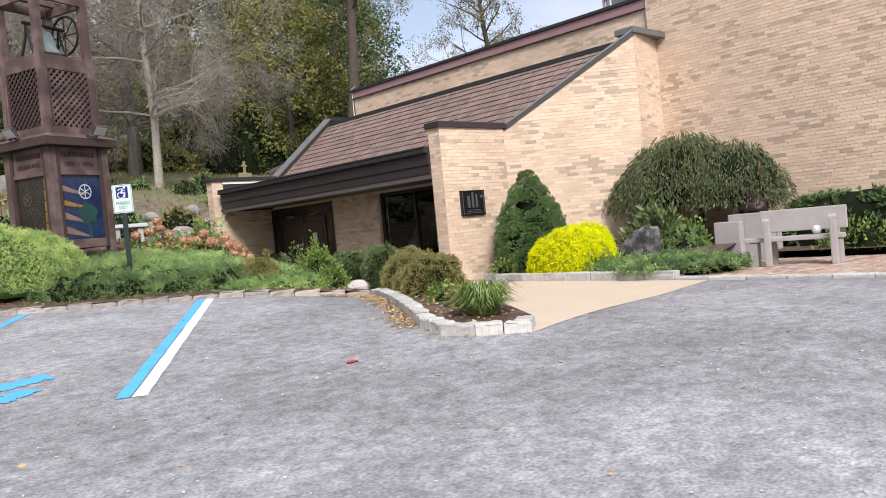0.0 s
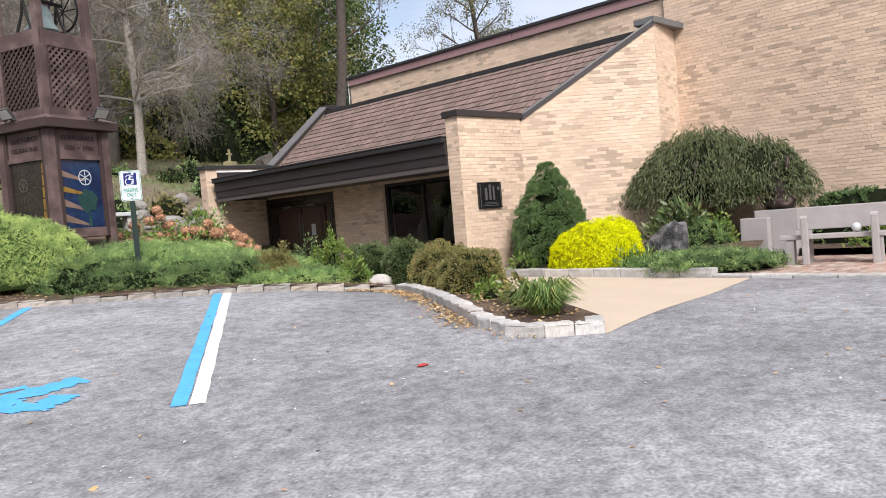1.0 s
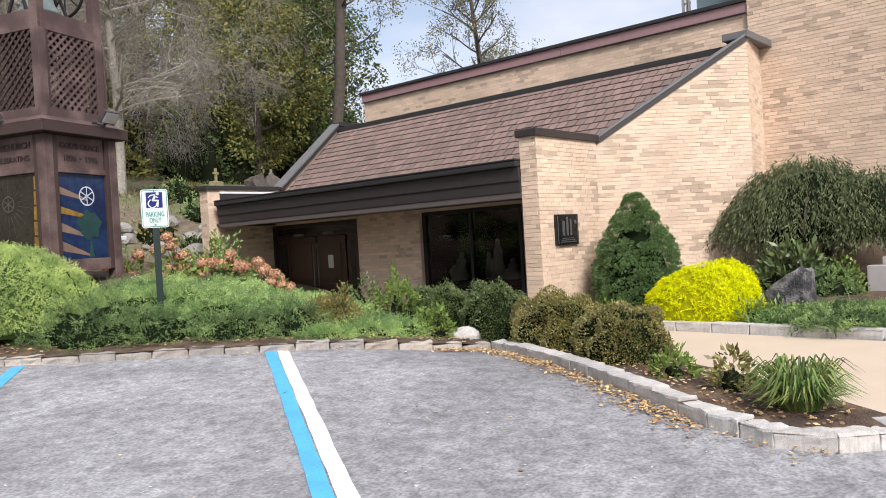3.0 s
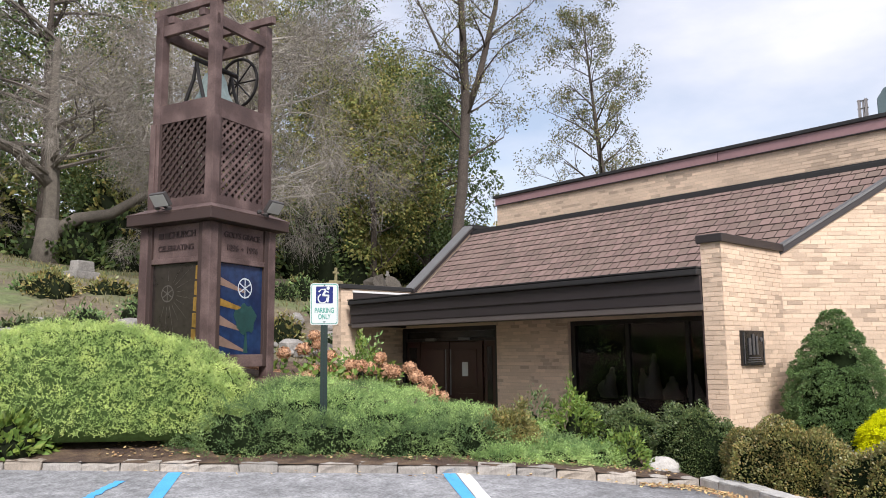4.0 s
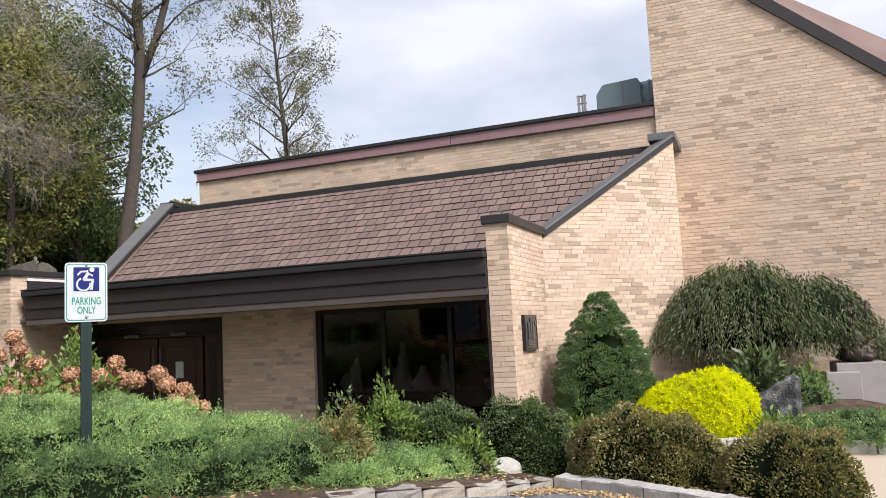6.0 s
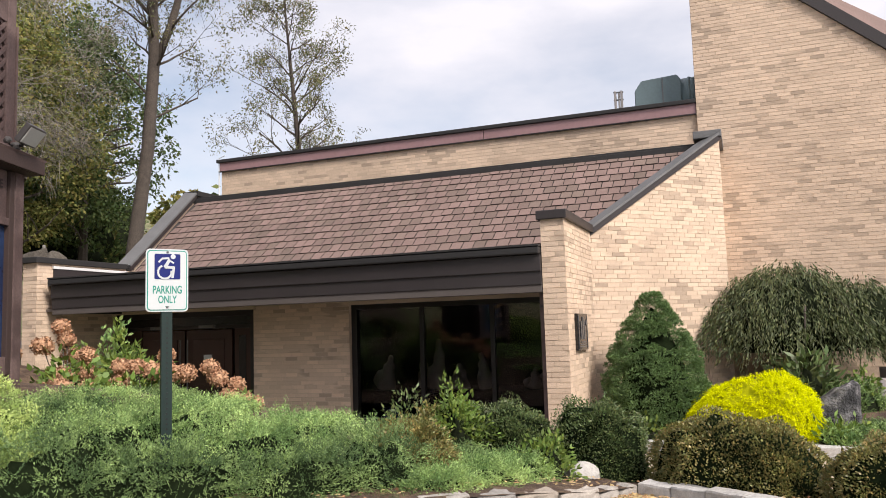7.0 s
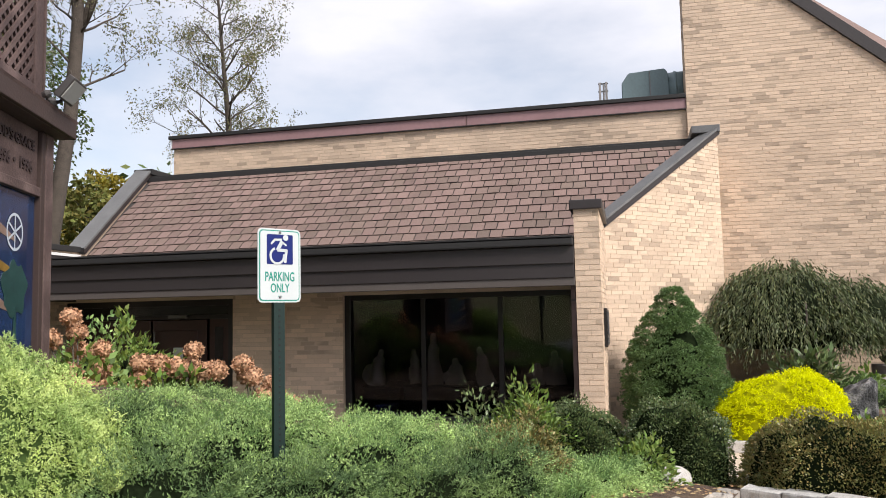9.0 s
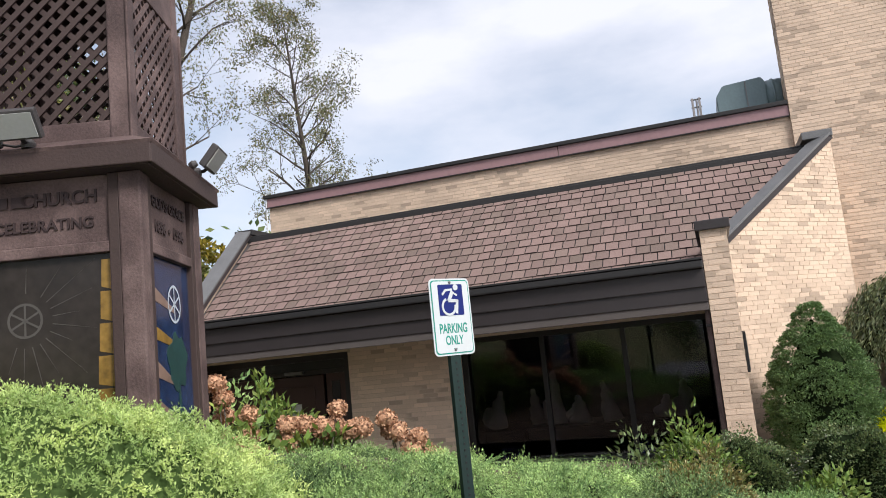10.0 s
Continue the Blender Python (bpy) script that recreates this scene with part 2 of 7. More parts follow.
def asphalt_mat():
    """Worn asphalt: broad patches, mottling, and pale aggregate grains in a darker binder."""
    m = bpy.data.materials.new("worn_asphalt")
    m.use_nodes = True
    n, l = m.node_tree.nodes, m.node_tree.links
    p = n["Principled BSDF"]
    p.inputs["Roughness"].default_value = 0.93
    tc = n.new("ShaderNodeTexCoord")
    val = None
    for scale, lo, hi, detail in ((0.35, 0.72, 1.22, 4), (1.7, 0.80, 1.18, 5), (9, 0.70, 1.26, 4), (40, 0.70, 1.30, 2)):
        t = n.new("ShaderNodeTexNoise")
        t.inputs["Scale"].default_value, t.inputs["Detail"].default_value = scale, detail
        l.new(tc.outputs["Object"], t.inputs["Vector"])
        r = n.new("ShaderNodeMapRange")
        r.inputs["From Min"].default_value, r.inputs["From Max"].default_value = 0.3, 0.7
        r.inputs["To Min"].default_value, r.inputs["To Max"].default_value = lo, hi
        l.new(t.outputs["Fac"], r.inputs["Value"])
        if val is None:
            val = r.outputs["Result"]
        else:
            mu = n.new("ShaderNodeMath")
            mu.operation = "MULTIPLY"
            l.new(val, mu.inputs[0])
            l.new(r.outputs["Result"], mu.inputs[1])
            val = mu.outputs[0]
    sc = n.new("ShaderNodeVectorMath")
    sc.operation = "SCALE"
    sc.inputs[0].default_value = (0.240, 0.241, 0.252)
    l.new(val, sc.inputs["Scale"])
    l.new(sc.outputs[0], p.inputs["Base Color"])
    b = n.new("ShaderNodeBump")
    b.inputs["Strength"].default_value, b.inputs["Distance"].default_value = 0.6, 0.012
    l.new(val, b.inputs["Height"])
    l.new(b.outputs["Normal"], p.inputs["Normal"])
    return m


M["asphalt"] = asphalt_mat()


def brick_mat(name, source):
    """Buff brick: each brick its own shade, with darker grey-brown ones in loose runs along the courses."""
    m = bpy.data.materials.new(name)
    m.use_nodes = True
    n, l = m.node_tree.nodes, m.node_tree.links
    p = n["Principled BSDF"]
    p.inputs["Roughness"].default_value = 0.88
    rnd = n.new("ShaderNodeNewGeometry").outputs["Random Per Island"] if source == "island" else n.new("ShaderNodeObjectInfo").outputs["Random"]
    pos = n.new("ShaderNodeNewGeometry").outputs["Position"]

    def noise_of(scale, stretch, detail):
        mp = n.new("ShaderNodeMapping")
        mp.inputs["Scale"].default_value = stretch
        t = n.new("ShaderNodeTexNoise")
        t.inputs["Scale"].default_value, t.inputs["Detail"].default_value = scale, detail
        l.new(pos, mp.inputs["Vector"])
        l.new(mp.outputs["Vector"], t.inputs["Vector"])
        return t.outputs["Fac"]

    def math_of(op, a, b):
        q = n.new("ShaderNodeMath")
        q.operation = op
        for i, v in enumerate((a, b)):
            if isinstance(v, (int, float)):
                q.inputs[i].default_value = v
            else:
                l.new(v, q.inputs[i])
        return q.outputs[0]

    def mapped(v, a, b, c, d):
        q = n.new("ShaderNodeMapRange")
        for k, x in (("From Min", a), ("From Max", b), ("To Min", c), ("To Max", d)):
            q.inputs[k].default_value = x
        l.new(v, q.inputs["Value"])
        return q.outputs["Result"]

    runs = noise_of(0.9, (0.8, 0.8, 2.6), 3)
    limit = mapped(runs, 0.44, 0.68, 0.05, 0.50)
    dark = mapped(math_of("SUBTRACT", limit, rnd), 0.0, 0.10, 0.0, 1.0)
    w = n.new("ShaderNodeTexWhiteNoise")
    w.noise_dimensions = "1D"
    l.new(math_of("MULTIPLY", rnd, 91.7), w.inputs["W"])
    shade = mapped(w.outputs["Value"], 0, 1, 0.88, 1.10)
    patch = mapped(noise_of(0.45, (1, 1, 1), 3), 0.35, 0.65, 0.90, 1.08)
    grain = mapped(noise_of(55, (1, 1, 1.6), 3), 0.3, 0.7, 0.90, 1.10)
    mx = n.new("ShaderNodeMix")
    mx.data_type = "RGBA"
    mx.inputs[6].default_value = (0.620, 0.476, 0.362, 1)
    mx.inputs[7].default_value = (0.400, 0.308, 0.234, 1)
    l.new(math_of("MULTIPLY", dark, 0.85), mx.inputs[0])
    sc = n.new("ShaderNodeVectorMath")
    sc.operation = "SCALE"
    l.new(mx.outputs[2], sc.inputs[0])
    l.new(math_of("MULTIPLY", math_of("MULTIPLY", shade, patch), grain), sc.inputs["Scale"])
    l.new(sc.outputs[0], p.inputs["Base Color"])
    b = n.new("ShaderNodeBump")
    b.inputs["Strength"].default_value, b.inputs["Distance"].default_value = 0.5, 0.004
    l.new(noise_of(60, (1, 1, 1), 3), b.inputs["Height"])
    l.new(b.outputs["Normal"], p.inputs["Normal"])
    return m


M["brick"] = brick_mat("buff_brick", "island")
M["brick_piece"] = brick_mat("buff_brick_piece", "object")


def glass(name, tint, rough=0.02):
    m = bpy.data.materials.new(name)
    m.use_nodes = True
    p = m.node_tree.nodes["Principled BSDF"]
    p.inputs["Base Color"].default_value = (*tint, 1)
    p.inputs["Roughness"].default_value = rough
    p.inputs["Transmission Weight"].default_value = 1.0
    p.inputs["IOR"].default_value = 1.45
    return m


M["glass"] = glass("tinted_glass", (0.36, 0.38, 0.44))


# ---- building helpers ----
def finish(name, bm, material, parent=None, label="", smooth=False):
    me = bpy.data.meshes.new(name)
    bmesh.ops.recalc_face_normals(bm, faces=bm.faces)
    bm.to_mesh(me)
    bm.free()
    me.materials.append(M[material] if isinstance(material, str) else material)
    if smooth:
        me.polygons.foreach_set("use_smooth", [True] * len(me.polygons))
    ob = new(name, me)
    if parent:
        ob.parent = parent
    if label:
        ob["label"] = label
    return ob


def part(name, bm, material, parent, label="", smooth=False):
    return finish(name, bm, material, parent, label, smooth)


def raw(name, verts, faces, material, parent=None, label="", smooth=False):
    """A mesh from arrays: verts (n, 3), faces (m, 3 or 4)."""
    me = bpy.data.meshes.new(name)
    verts, faces = np.asarray(verts, np.float32), np.asarray(faces, np.int32)
    k = faces.shape[1]
    me.vertices.add(len(verts))
    me.vertices.foreach_set("co", verts.ravel())
    me.loops.add(faces.size)
    me.loops.foreach_set("vertex_index", faces.ravel())
    me.polygons.add(len(faces))
    me.polygons.foreach_set("loop_start", np.arange(0, faces.size, k, dtype=np.int32))
    me.polygons.foreach_set("use_smooth", np.full(len(faces), smooth))
    me.update(calc_edges=True)
    me.materials.append(M[material])
    ob = new(name, me)
    if parent:
        ob.parent = parent
    if label:
        ob["label"] = label
    return ob


def thing(name, label, category, group="", at=(0, 0, 0), turn=0.0, kind=""):
    ob = new(name)
    ob.empty_display_size = 0.2
    ob.matrix_world = pose(*at, 0, 0, turn)
    return tagged(ob, label, category, group, kind)


def box(bm, lo, hi, bevel=0.0, m=None, taper=None):
    """A box from corner to corner; taper shrinks the top."""
    vs = []
    for z in (0, 1):
        k = taper if (taper and z) else 1.0
        cx, cy = (lo[0] + hi[0]) / 2, (lo[1] + hi[1]) / 2
        for x, y in ((lo[0], lo[1]), (hi[0], lo[1]), (hi[0], hi[1]), (lo[0], hi[1])):
            v = Vector((cx + (x - cx) * k, cy + (y - cy) * k, (lo[2], hi[2])[z]))
            vs.append(bm.verts.new(m @ v if m else v))
    fs = [bm.faces.new([vs[i] for i in f]) for f in ((3, 2, 1, 0), (4, 5, 6, 7), (0, 1, 5, 4), (1, 2, 6, 5), (2, 3, 7, 6), (3, 0, 4, 7))]
    if bevel:
        es = list({e for f in fs for e in f.edges})
        bmesh.ops.bevel(bm, geom=es, offset=bevel, segments=2, affect="EDGES", profile=0.6)
    return bm


def boxed(lo, hi, bevel=0.0, m=None, taper=None):
    return box(bmesh.new(), lo, hi, bevel, m, taper)


def prism(poly, z0, z1, bm=None, m=None):
    """An upright prism over a plan polygon; z0, z1 numbers or functions of (x, y)."""
    bm = bm or bmesh.new()
    f0 = z0 if callable(z0) else (lambda x, y: z0)
    f1 = z1 if callable(z1) else (lambda x, y: z1)
    tr = (lambda v: m @ Vector(v)) if m else Vector
    a = [bm.verts.new(tr((x, y, f0(x, y)))) for x, y in poly]
    b = [bm.verts.new(tr((x, y, f1(x, y)))) for x, y in poly]
    n = len(poly)
    bm.faces.new(a[::-1]), bm.faces.new(b)
    for i in range(n):
        bm.faces.new((a[i], a[(i + 1) % n], b[(i + 1) % n], b[i]))
    return bm


def slab(pts, thick, bm=None):
    """A plate under the face through pts, thick along its normal."""
    bm = bm or bmesh.new()
    pts = [Vector(p) for p in pts]
    nrm = (pts[1] - pts[0]).cross(pts[2] - pts[0]).normalized()
    a = [bm.verts.new(p) for p in pts]
    b = [bm.verts.new(p - nrm * thick) for p in pts]
    n = len(pts)
    bm.faces.new(a), bm.faces.new(b[::-1])
    for i in range(n):
        bm.faces.new((a[i], b[i], b[(i + 1) % n], a[(i + 1) % n]))
    return bm


def tube(bm, path, radii, sides=8, m=None):
    rings, prev = [], None
    path = [Vector(p) for p in path]
    for i, p in enumerate(path):
        d = (path[min(i + 1, len(path) - 1)] - path[max(i - 1, 0)]).normalized()
        u = d.cross(Vector((0, 0, 1)) if abs(d.z) < 0.9 else Vector((1, 0, 0))).normalized()
        if prev is not None:
            u = (prev - d * prev.dot(d)).normalized()
        prev = u
        w = d.cross(u)
        r = radii[i] if hasattr(radii, "__len__") else radii
        ring = []
        for k in range(sides):
            a = 2 * math.pi * k / sides
            v = p + (u * math.cos(a) + w * math.sin(a)) * r
            ring.append(bm.verts.new(m @ v if m else v))
        rings.append(ring)
    for a, b in zip(rings, rings[1:]):
        for k in range(sides):
            bm.faces.new((a[k], a[(k + 1) % sides], b[(k + 1) % sides], b[k]))
    bm.faces.new(rings[0][::-1]), bm.faces.new(rings[-1])
    return bm


def lathe(bm, profile, sides=16, m=None):
    rings = []
    for r, z in profile:
        rings.append([bm.verts.new((m @ Vector((r * math.cos(2 * math.pi * k / sides), r * math.sin(2 * math.pi * k / sides), z))) if m else
                                   Vector((r * math.cos(2 * math.pi * k / sides), r * math.sin(2 * math.pi * k / sides), z))) for k in range(sides)])
    for a, b in zip(rings, rings[1:]):
        for k in range(sides):
            bm.faces.new((a[k], a[(k + 1) % sides], b[(k + 1) % sides], b[k]))
    bm.faces.new(rings[0][::-1]), bm.faces.new(rings[-1])
    return bm


def blob(bm, centre, size, seed=0, rough=0.25, freq=1.6, level=3, flat=-1.0, m=None):
    """An uneven rounded lump; flat cuts it off below that share of its height."""
    made = bmesh.ops.create_icosphere(bm, subdivisions=level, radius=1.0)["verts"]
    for v in made:
        d = v.co.copy()
        k = 1 + rough * noise.noise(d * freq + Vector((seed * 7.3, seed * 3.1, seed))) + rough * 0.4 * noise.noise(d * freq * 3.1 + Vector((seed, 0, 9)))
        d *= k
        d.z = max(d.z, flat)
        v.co = Vector((centre[0] + d.x * size[0], centre[1] + d.y * size[1], centre[2] + d.z * size[2]))
        if m:
            v.co = m @ v.co
    return bm


def lettering(name, words, size, depth, m, material, parent, label=""):
    """Raised letters in the built-in font, turned into a mesh."""
    cu = bpy.data.curves.new(name, "FONT")
    cu.body, cu.size, cu.extrude, cu.align_x, cu.align_y = words, size, depth, "CENTER", "CENTER"
    cu.offset = size * 0.016
    tmp = bpy.data.objects.new(name, cu)
    scene.collection.objects.link(tmp)
    dg = bpy.context.evaluated_depsgraph_get()
    me = bpy.data.meshes.new_from_object(tmp.evaluated_get(dg))
    bpy.data.objects.remove(tmp)
    me.materials.clear()
    me.materials.append(M[material])
    me.transform(m)
    ob = new(name, me)
    ob.parent = parent
    if label:
        ob["label"] = label
    return ob


# ---- the lie of the land ----
def smooth(a, b, v):
    k = min(max((v - a) / (b - a), 0.0), 1.0)
    return k * k * (3 - 2 * k)


FLOOR = 0.72


def gz(x, y):
    """The paved level: the car park climbs, the ground before the building is flat."""
    p = 0.308 + 0.0329 * max(min(x, 14), -14) + 0.0618 * max(min(y, 15), -25)
    w = smooth(6.3, 9.6, x)
    return p * (1 - w) + 0.70 * w


KERB = [(-9.0, 23.35), (3.42, 11.75), (7.35, 8.12), (8.2, 7.95), (6.12, 4.45), (5.95, 3.95), (6.08, 3.6), (6.5, 3.22)]


def bed_z(x, y):
    """The planted bed between kerb and tower, rising to the hillside."""
    s = ((x - 3.42) * 0.683 + (y - 11.75) * 0.730)          # metres behind the kerb
    z = gz(min(x, 8.5), y) + 0.08 + 0.55 * smooth(0.2, 3.2, s) * smooth(10.6, 7.0, x)
    return z


def hill_z(x, y):
    d = y - 16.0 + 0.25 * max(-x, 0) + 0.35 * max(x - 30, 0)
    z = 1.55 + 0.165 * max(d, 0) + 1.6 * smooth(12, -6, x) * smooth(6, 20, d) + 0.9 * smooth(4, 9, d) + 0.5 * smooth(30, 60, d) * 3
    z += 0.18 * noise.noise(Vector((x * 0.12, y * 0.12, 3)))
    return z if y > 14 else -1.0


def grid_sheet(name, x0, x1, y0, y1, step, zf, material, label, category):
    nx, ny = int(round((x1 - x0) / step)) + 1, int(round((y1 - y0) / step)) + 1
    vs = [(x0 + i * step, y0 + j * step, zf(x0 + i * step, y0 + j * step)) for j in range(ny) for i in range(nx)]
    fs = [(j * nx + i, j * nx + i + 1, (j + 1) * nx + i + 1, (j + 1) * nx + i) for j in range(ny - 1) for i in range(nx - 1)]
    return tagged(raw(name, vs, fs, material, smooth=True), label, category, kind="structure")


def clip_sheet(name, poly, step, zf, material, label, category, kind="structure"):
    """A sheet over a convex plan polygon, finely divided and laid on zf."""
    xs, ys = [p[0] for p in poly], [p[1] for p in poly]
    bm = bmesh.new()
    nx, ny = int((max(xs) - min(xs)) / step) + 2, int((max(ys) - min(ys)) / step) + 2
    grid = [[bm.verts.new((min(xs) + i * step, min(ys) + j * step, 0)) for i in range(nx)] for j in range(ny)]
    for j in range(ny - 1):
        for i in range(nx - 1):
            bm.faces.new((grid[j][i], grid[j][i + 1], grid[j + 1][i + 1], grid[j + 1][i]))
    n = len(poly)
    for i in range(n):
        a, b = Vector((*poly[i], 0)), Vector((*poly[(i + 1) % n], 0))
        d = b - a
        bmesh.ops.bisect_plane(bm, geom=bm.verts[:] + bm.edges[:] + bm.faces[:], plane_co=a, plane_no=Vector((d.y, -d.x, 0)), clear_outer=True)
    for v in bm.verts:
        v.co.z = zf(v.co.x, v.co.y)
    return tagged(finish(name, bm, material, smooth=True), label, category, kind=kind)


grid_sheet("road", -34, 16, -40, 26, 0.5, gz, "asphalt", "worn grey asphalt of a sloping car park", "asphalt")


def far_ground(x, y):
    h = hill_z(x, y)
    return h if h > 0 else gz(x, y) - 0.6


grid_sheet("ground", -150, 170, -100, 220, 4.0, lambda x, y: far_ground(x, y) - 0.35, "grass", "grassy hillside with bare patches", "ground")


def near_hill(x, y):
    k = smooth(14.5, 18.5, y)
    b = bed_z(x, min(y, 17))
    return b * (1 - k) + (hill_z(x, max(y, 16)) + 0.05 * noise.noise(Vector((x * 1.3, y * 1.3, 0)))) * k


clip_sheet("planting_bed", KERB[:4] + [(10.7, 10.6), (10.9, 18.2), (10.9, 18.6), (-9, 30)], 0.3, near_hill, "mulch", "dark bark mulch bed behind granite kerb", "planting bed")
clip_sheet("hillside", [(-40, 31), (-9, 23), (10.9, 18.2), (60, 19), (60, 75), (-40, 75)], 0.6, lambda x, y: near_hill(x, y) - 0.03, "soil", "dry grassy bank with bare earth", "hillside")
clip_sheet("planter_strip", [(8.2, 7.95), (6.12, 4.45), (5.95, 3.95), (6.08, 3.6), (6.5, 3.22), (6.78, 3.45), (9.6, 8.2), (9.3, 9.3)], 0.2, lambda x, y: gz(x, y) + 0.1, "mulch", "narrow mulched planter beside the walkway", "planting bed")
clip_sheet("wall_bed", [(11.2, 4.42), (13.2, 4.5), (16.3, 5.6), (16.35, 7.3), (15.2, 7.3), (13.0, 9.2), (11.7, 9.1), (11.45, 7.65)], 0.25,
           lambda x, y: 0.82 + 0.22 * smooth(11.3, 13.5, x), "mulch", "mulched bed along the brick wall", "planting bed")
clip_sheet("back_bed", [(14.2, -3.0), (16.35, -3.0), (16.35, 5.6), (14.2, 4.2)], 0.3, lambda x, y: 0.85, "mulch", "mulched bed behind the bench", "planting bed")
clip_sheet("walkway", [(6.5, 3.2), (11.12, 3.82), (11.6, 9.3), (9.0, 9.3)], 0.4, lambda x, y: gz(x, y) + 0.004, "concrete", "pale cream concrete walkway", "walkway")
clip_sheet("entrance_walk", [(8.9, 9.3), (12.7, 9.3), (12.7, 18.3), (10.4, 18.3)], 0.5, lambda x, y: FLOOR, "grey_concrete", "grey concrete walk under the canopy", "walkway")


# ---- brick walls ----
BRICK_L, BRICK_H, JOINT = 0.228, 0.0600, 0.0085
NEAR_BRICKS = {}


def brick_mesh(length, h):
    key = (round(length, 3), round(h, 3))
    if key not in NEAR_BRICKS:
        me = bpy.data.meshes.new("brick")
        bm = boxed((-length / 2, -0.02, -h / 2), (length / 2, 0.006, h / 2))
        bm.to_mesh(me)
        bm.free()
        me.materials.append(M["brick_piece"])
        NEAR_BRICKS[key] = me
    return NEAR_BRICKS[key]


def brick_face(wall, a, b, z0, top, holes=(), singles=0, seed=1):
    """Courses of long bricks on the face from plan point a to b (the outside on the right of a->b);
    top is a height or a function of the run along the wall; holes are (u0, u1, z0, z1)."""
    rnd = random.Random(seed)
    a, b = Vector((*a, 0)), Vector((*b, 0))
    run = (b - a).length
    u = (b - a) / run
    out = Vector((u.y, -u.x, 0))
    ftop = top if callable(top) else (lambda s: top)
    verts, faces, n_single = [], [], 0
    zmax = max(ftop(run * k / 20) for k in range(21))
    rows = int((zmax - z0) / (BRICK_H + JOINT)) + 1
    angle = math.atan2(u.y, u.x)
    for r in range(rows):
        za = z0 + r * (BRICK_H + JOINT)
        zb = za + BRICK_H
        s = -BRICK_L * (0.0, 0.5, 0.25, 0.75)[r % 4] * (0.9 + 0.2 * rnd.random())
        while s < run:
            s0, s1 = max(s, 0.0), min(s + BRICK_L, run)
            s += BRICK_L + JOINT
            spans = [(s0, s1)]
            for h0, h1, hz0, hz1 in holes:
                if zb > hz0 and za < hz1:
                    spans = [q for p0, p1 in spans for q in ((p0, min(p1, h0)), (max(p0, h1), p1)) if q[1] - q[0] > 0.02]
            for p0, p1 in spans:
                if p1 - p0 < 0.03:
                    continue
                t = min(ftop(p0), ftop(p1))
                if za + 0.02 > t:
                    continue
                zt = min(zb, t)
                proud = 0.003 + 0.004 * rnd.random()
                if n_single < singles and zt == zb and abs(p1 - p0 - BRICK_L) < 1e-6:
                    ob = new("brick", brick_mesh(BRICK_L, BRICK_H))
                    c = a + u * (p0 + p1) / 2 + out * (proud - 0.006)
                    ob.matrix_world = pose(c.x, c.y, (za + zb) / 2, 0, 0, math.degrees(angle) + 180)
                    ob.parent = wall
                    n_single += 1
                    continue
                k = len(verts)
                for d in (-0.004, proud):
                    for sv, zv in ((p0, za), (p1, za), (p1, zt), (p0, zt)):
                        q = a + u * sv + out * d
                        verts.append((q.x, q.y, zv))
                faces += [(k + 4, k + 5, k + 6, k + 7), (k, k + 1, k + 5, k + 4), (k + 1, k + 2, k + 6, k + 5), (k + 2, k + 3, k + 7, k + 6), (k + 3, k, k + 4, k + 7)]
    if faces:
        ob = raw("brickwork", verts, faces, "brick", wall)
        ob["kind"] = "stuff"
    return wall


def wall(name, poly, z0, z1, label):
    return tagged(finish(name, prism(poly, z0, z1), "mortar"), label, "wall", kind="structure")


# ---- the building ----
PIER_X, FACE_Y = 11.11, 9.13
SF, PK = (12.96, 9.17), (15.16, 7.22)
EAVE_Z, RIDGE_Z = 3.81, 5.585
TALL_X = 16.38
run_slope = math.hypot(PK[0] - SF[0], PK[1] - SF[1])
BRICK_Z = 0.66

# canopy-side wing wall with the plaque, its end a pier
wall_wing = wall("wall_wing", [(PIER_X, FACE_Y), (SF[0], FACE_Y), (SF[0] + 0.2, FACE_Y + 0.31), (PIER_X, FACE_Y + 0.31)], 0.4, 3.76, "buff brick wing wall ending in a pier beside the canopy")
brick_face(wall_wing, (PIER_X, FACE_Y), (SF[0], FACE_Y), BRICK_Z, 3.76, singles=230, seed=2)
brick_face(wall_wing, (PIER_X, FACE_Y + 0.31), (PIER_X, FACE_Y), BRICK_Z, 3.76, singles=60, seed=3)

# the sloping side wall of the roof
ux, uy = (PK[0] - SF[0]) / run_slope, (PK[1] - SF[1]) / run_slope


def slope_top(s):
    return EAVE_Z + (RIDGE_Z - EAVE_Z) * s / run_slope - 0.06


def slope_top_xy(x, y):
    return slope_top(min(max((x - SF[0]) * ux + (y - SF[1]) * uy, 0), run_slope))


wall_slope = tagged(finish("wall_slope", prism([SF, PK, (PK[0] + 0.2, PK[1] + 0.28), (SF[0] + 0.2, SF[1] + 0.28)], 0.4, slope_top_xy), "mortar"), "buff brick side wall with a raking top", "wall", kind="structure")
brick_face(wall_slope, SF, PK, BRICK_Z, slope_top, singles=290, seed=4)
wall_return = wall("wall_return", [PK, (TALL_X + 0.1, 7.42), (TALL_X + 0.1, 7.9), (PK[0] + 0.2, 7.5)], 0.4, RIDGE_Z - 0.06, "short buff brick return wall")
brick_face(wall_return, PK, (TALL_X, 7.41), BRICK_Z, RIDGE_Z - 0.06, seed=5)

# tall wall, its top raking down
def tall_top(s):
    y = 7.6 - s
    return min(8.35 + (y - 5.77) * 0.873, 10.2) if y > -2 else 1.9


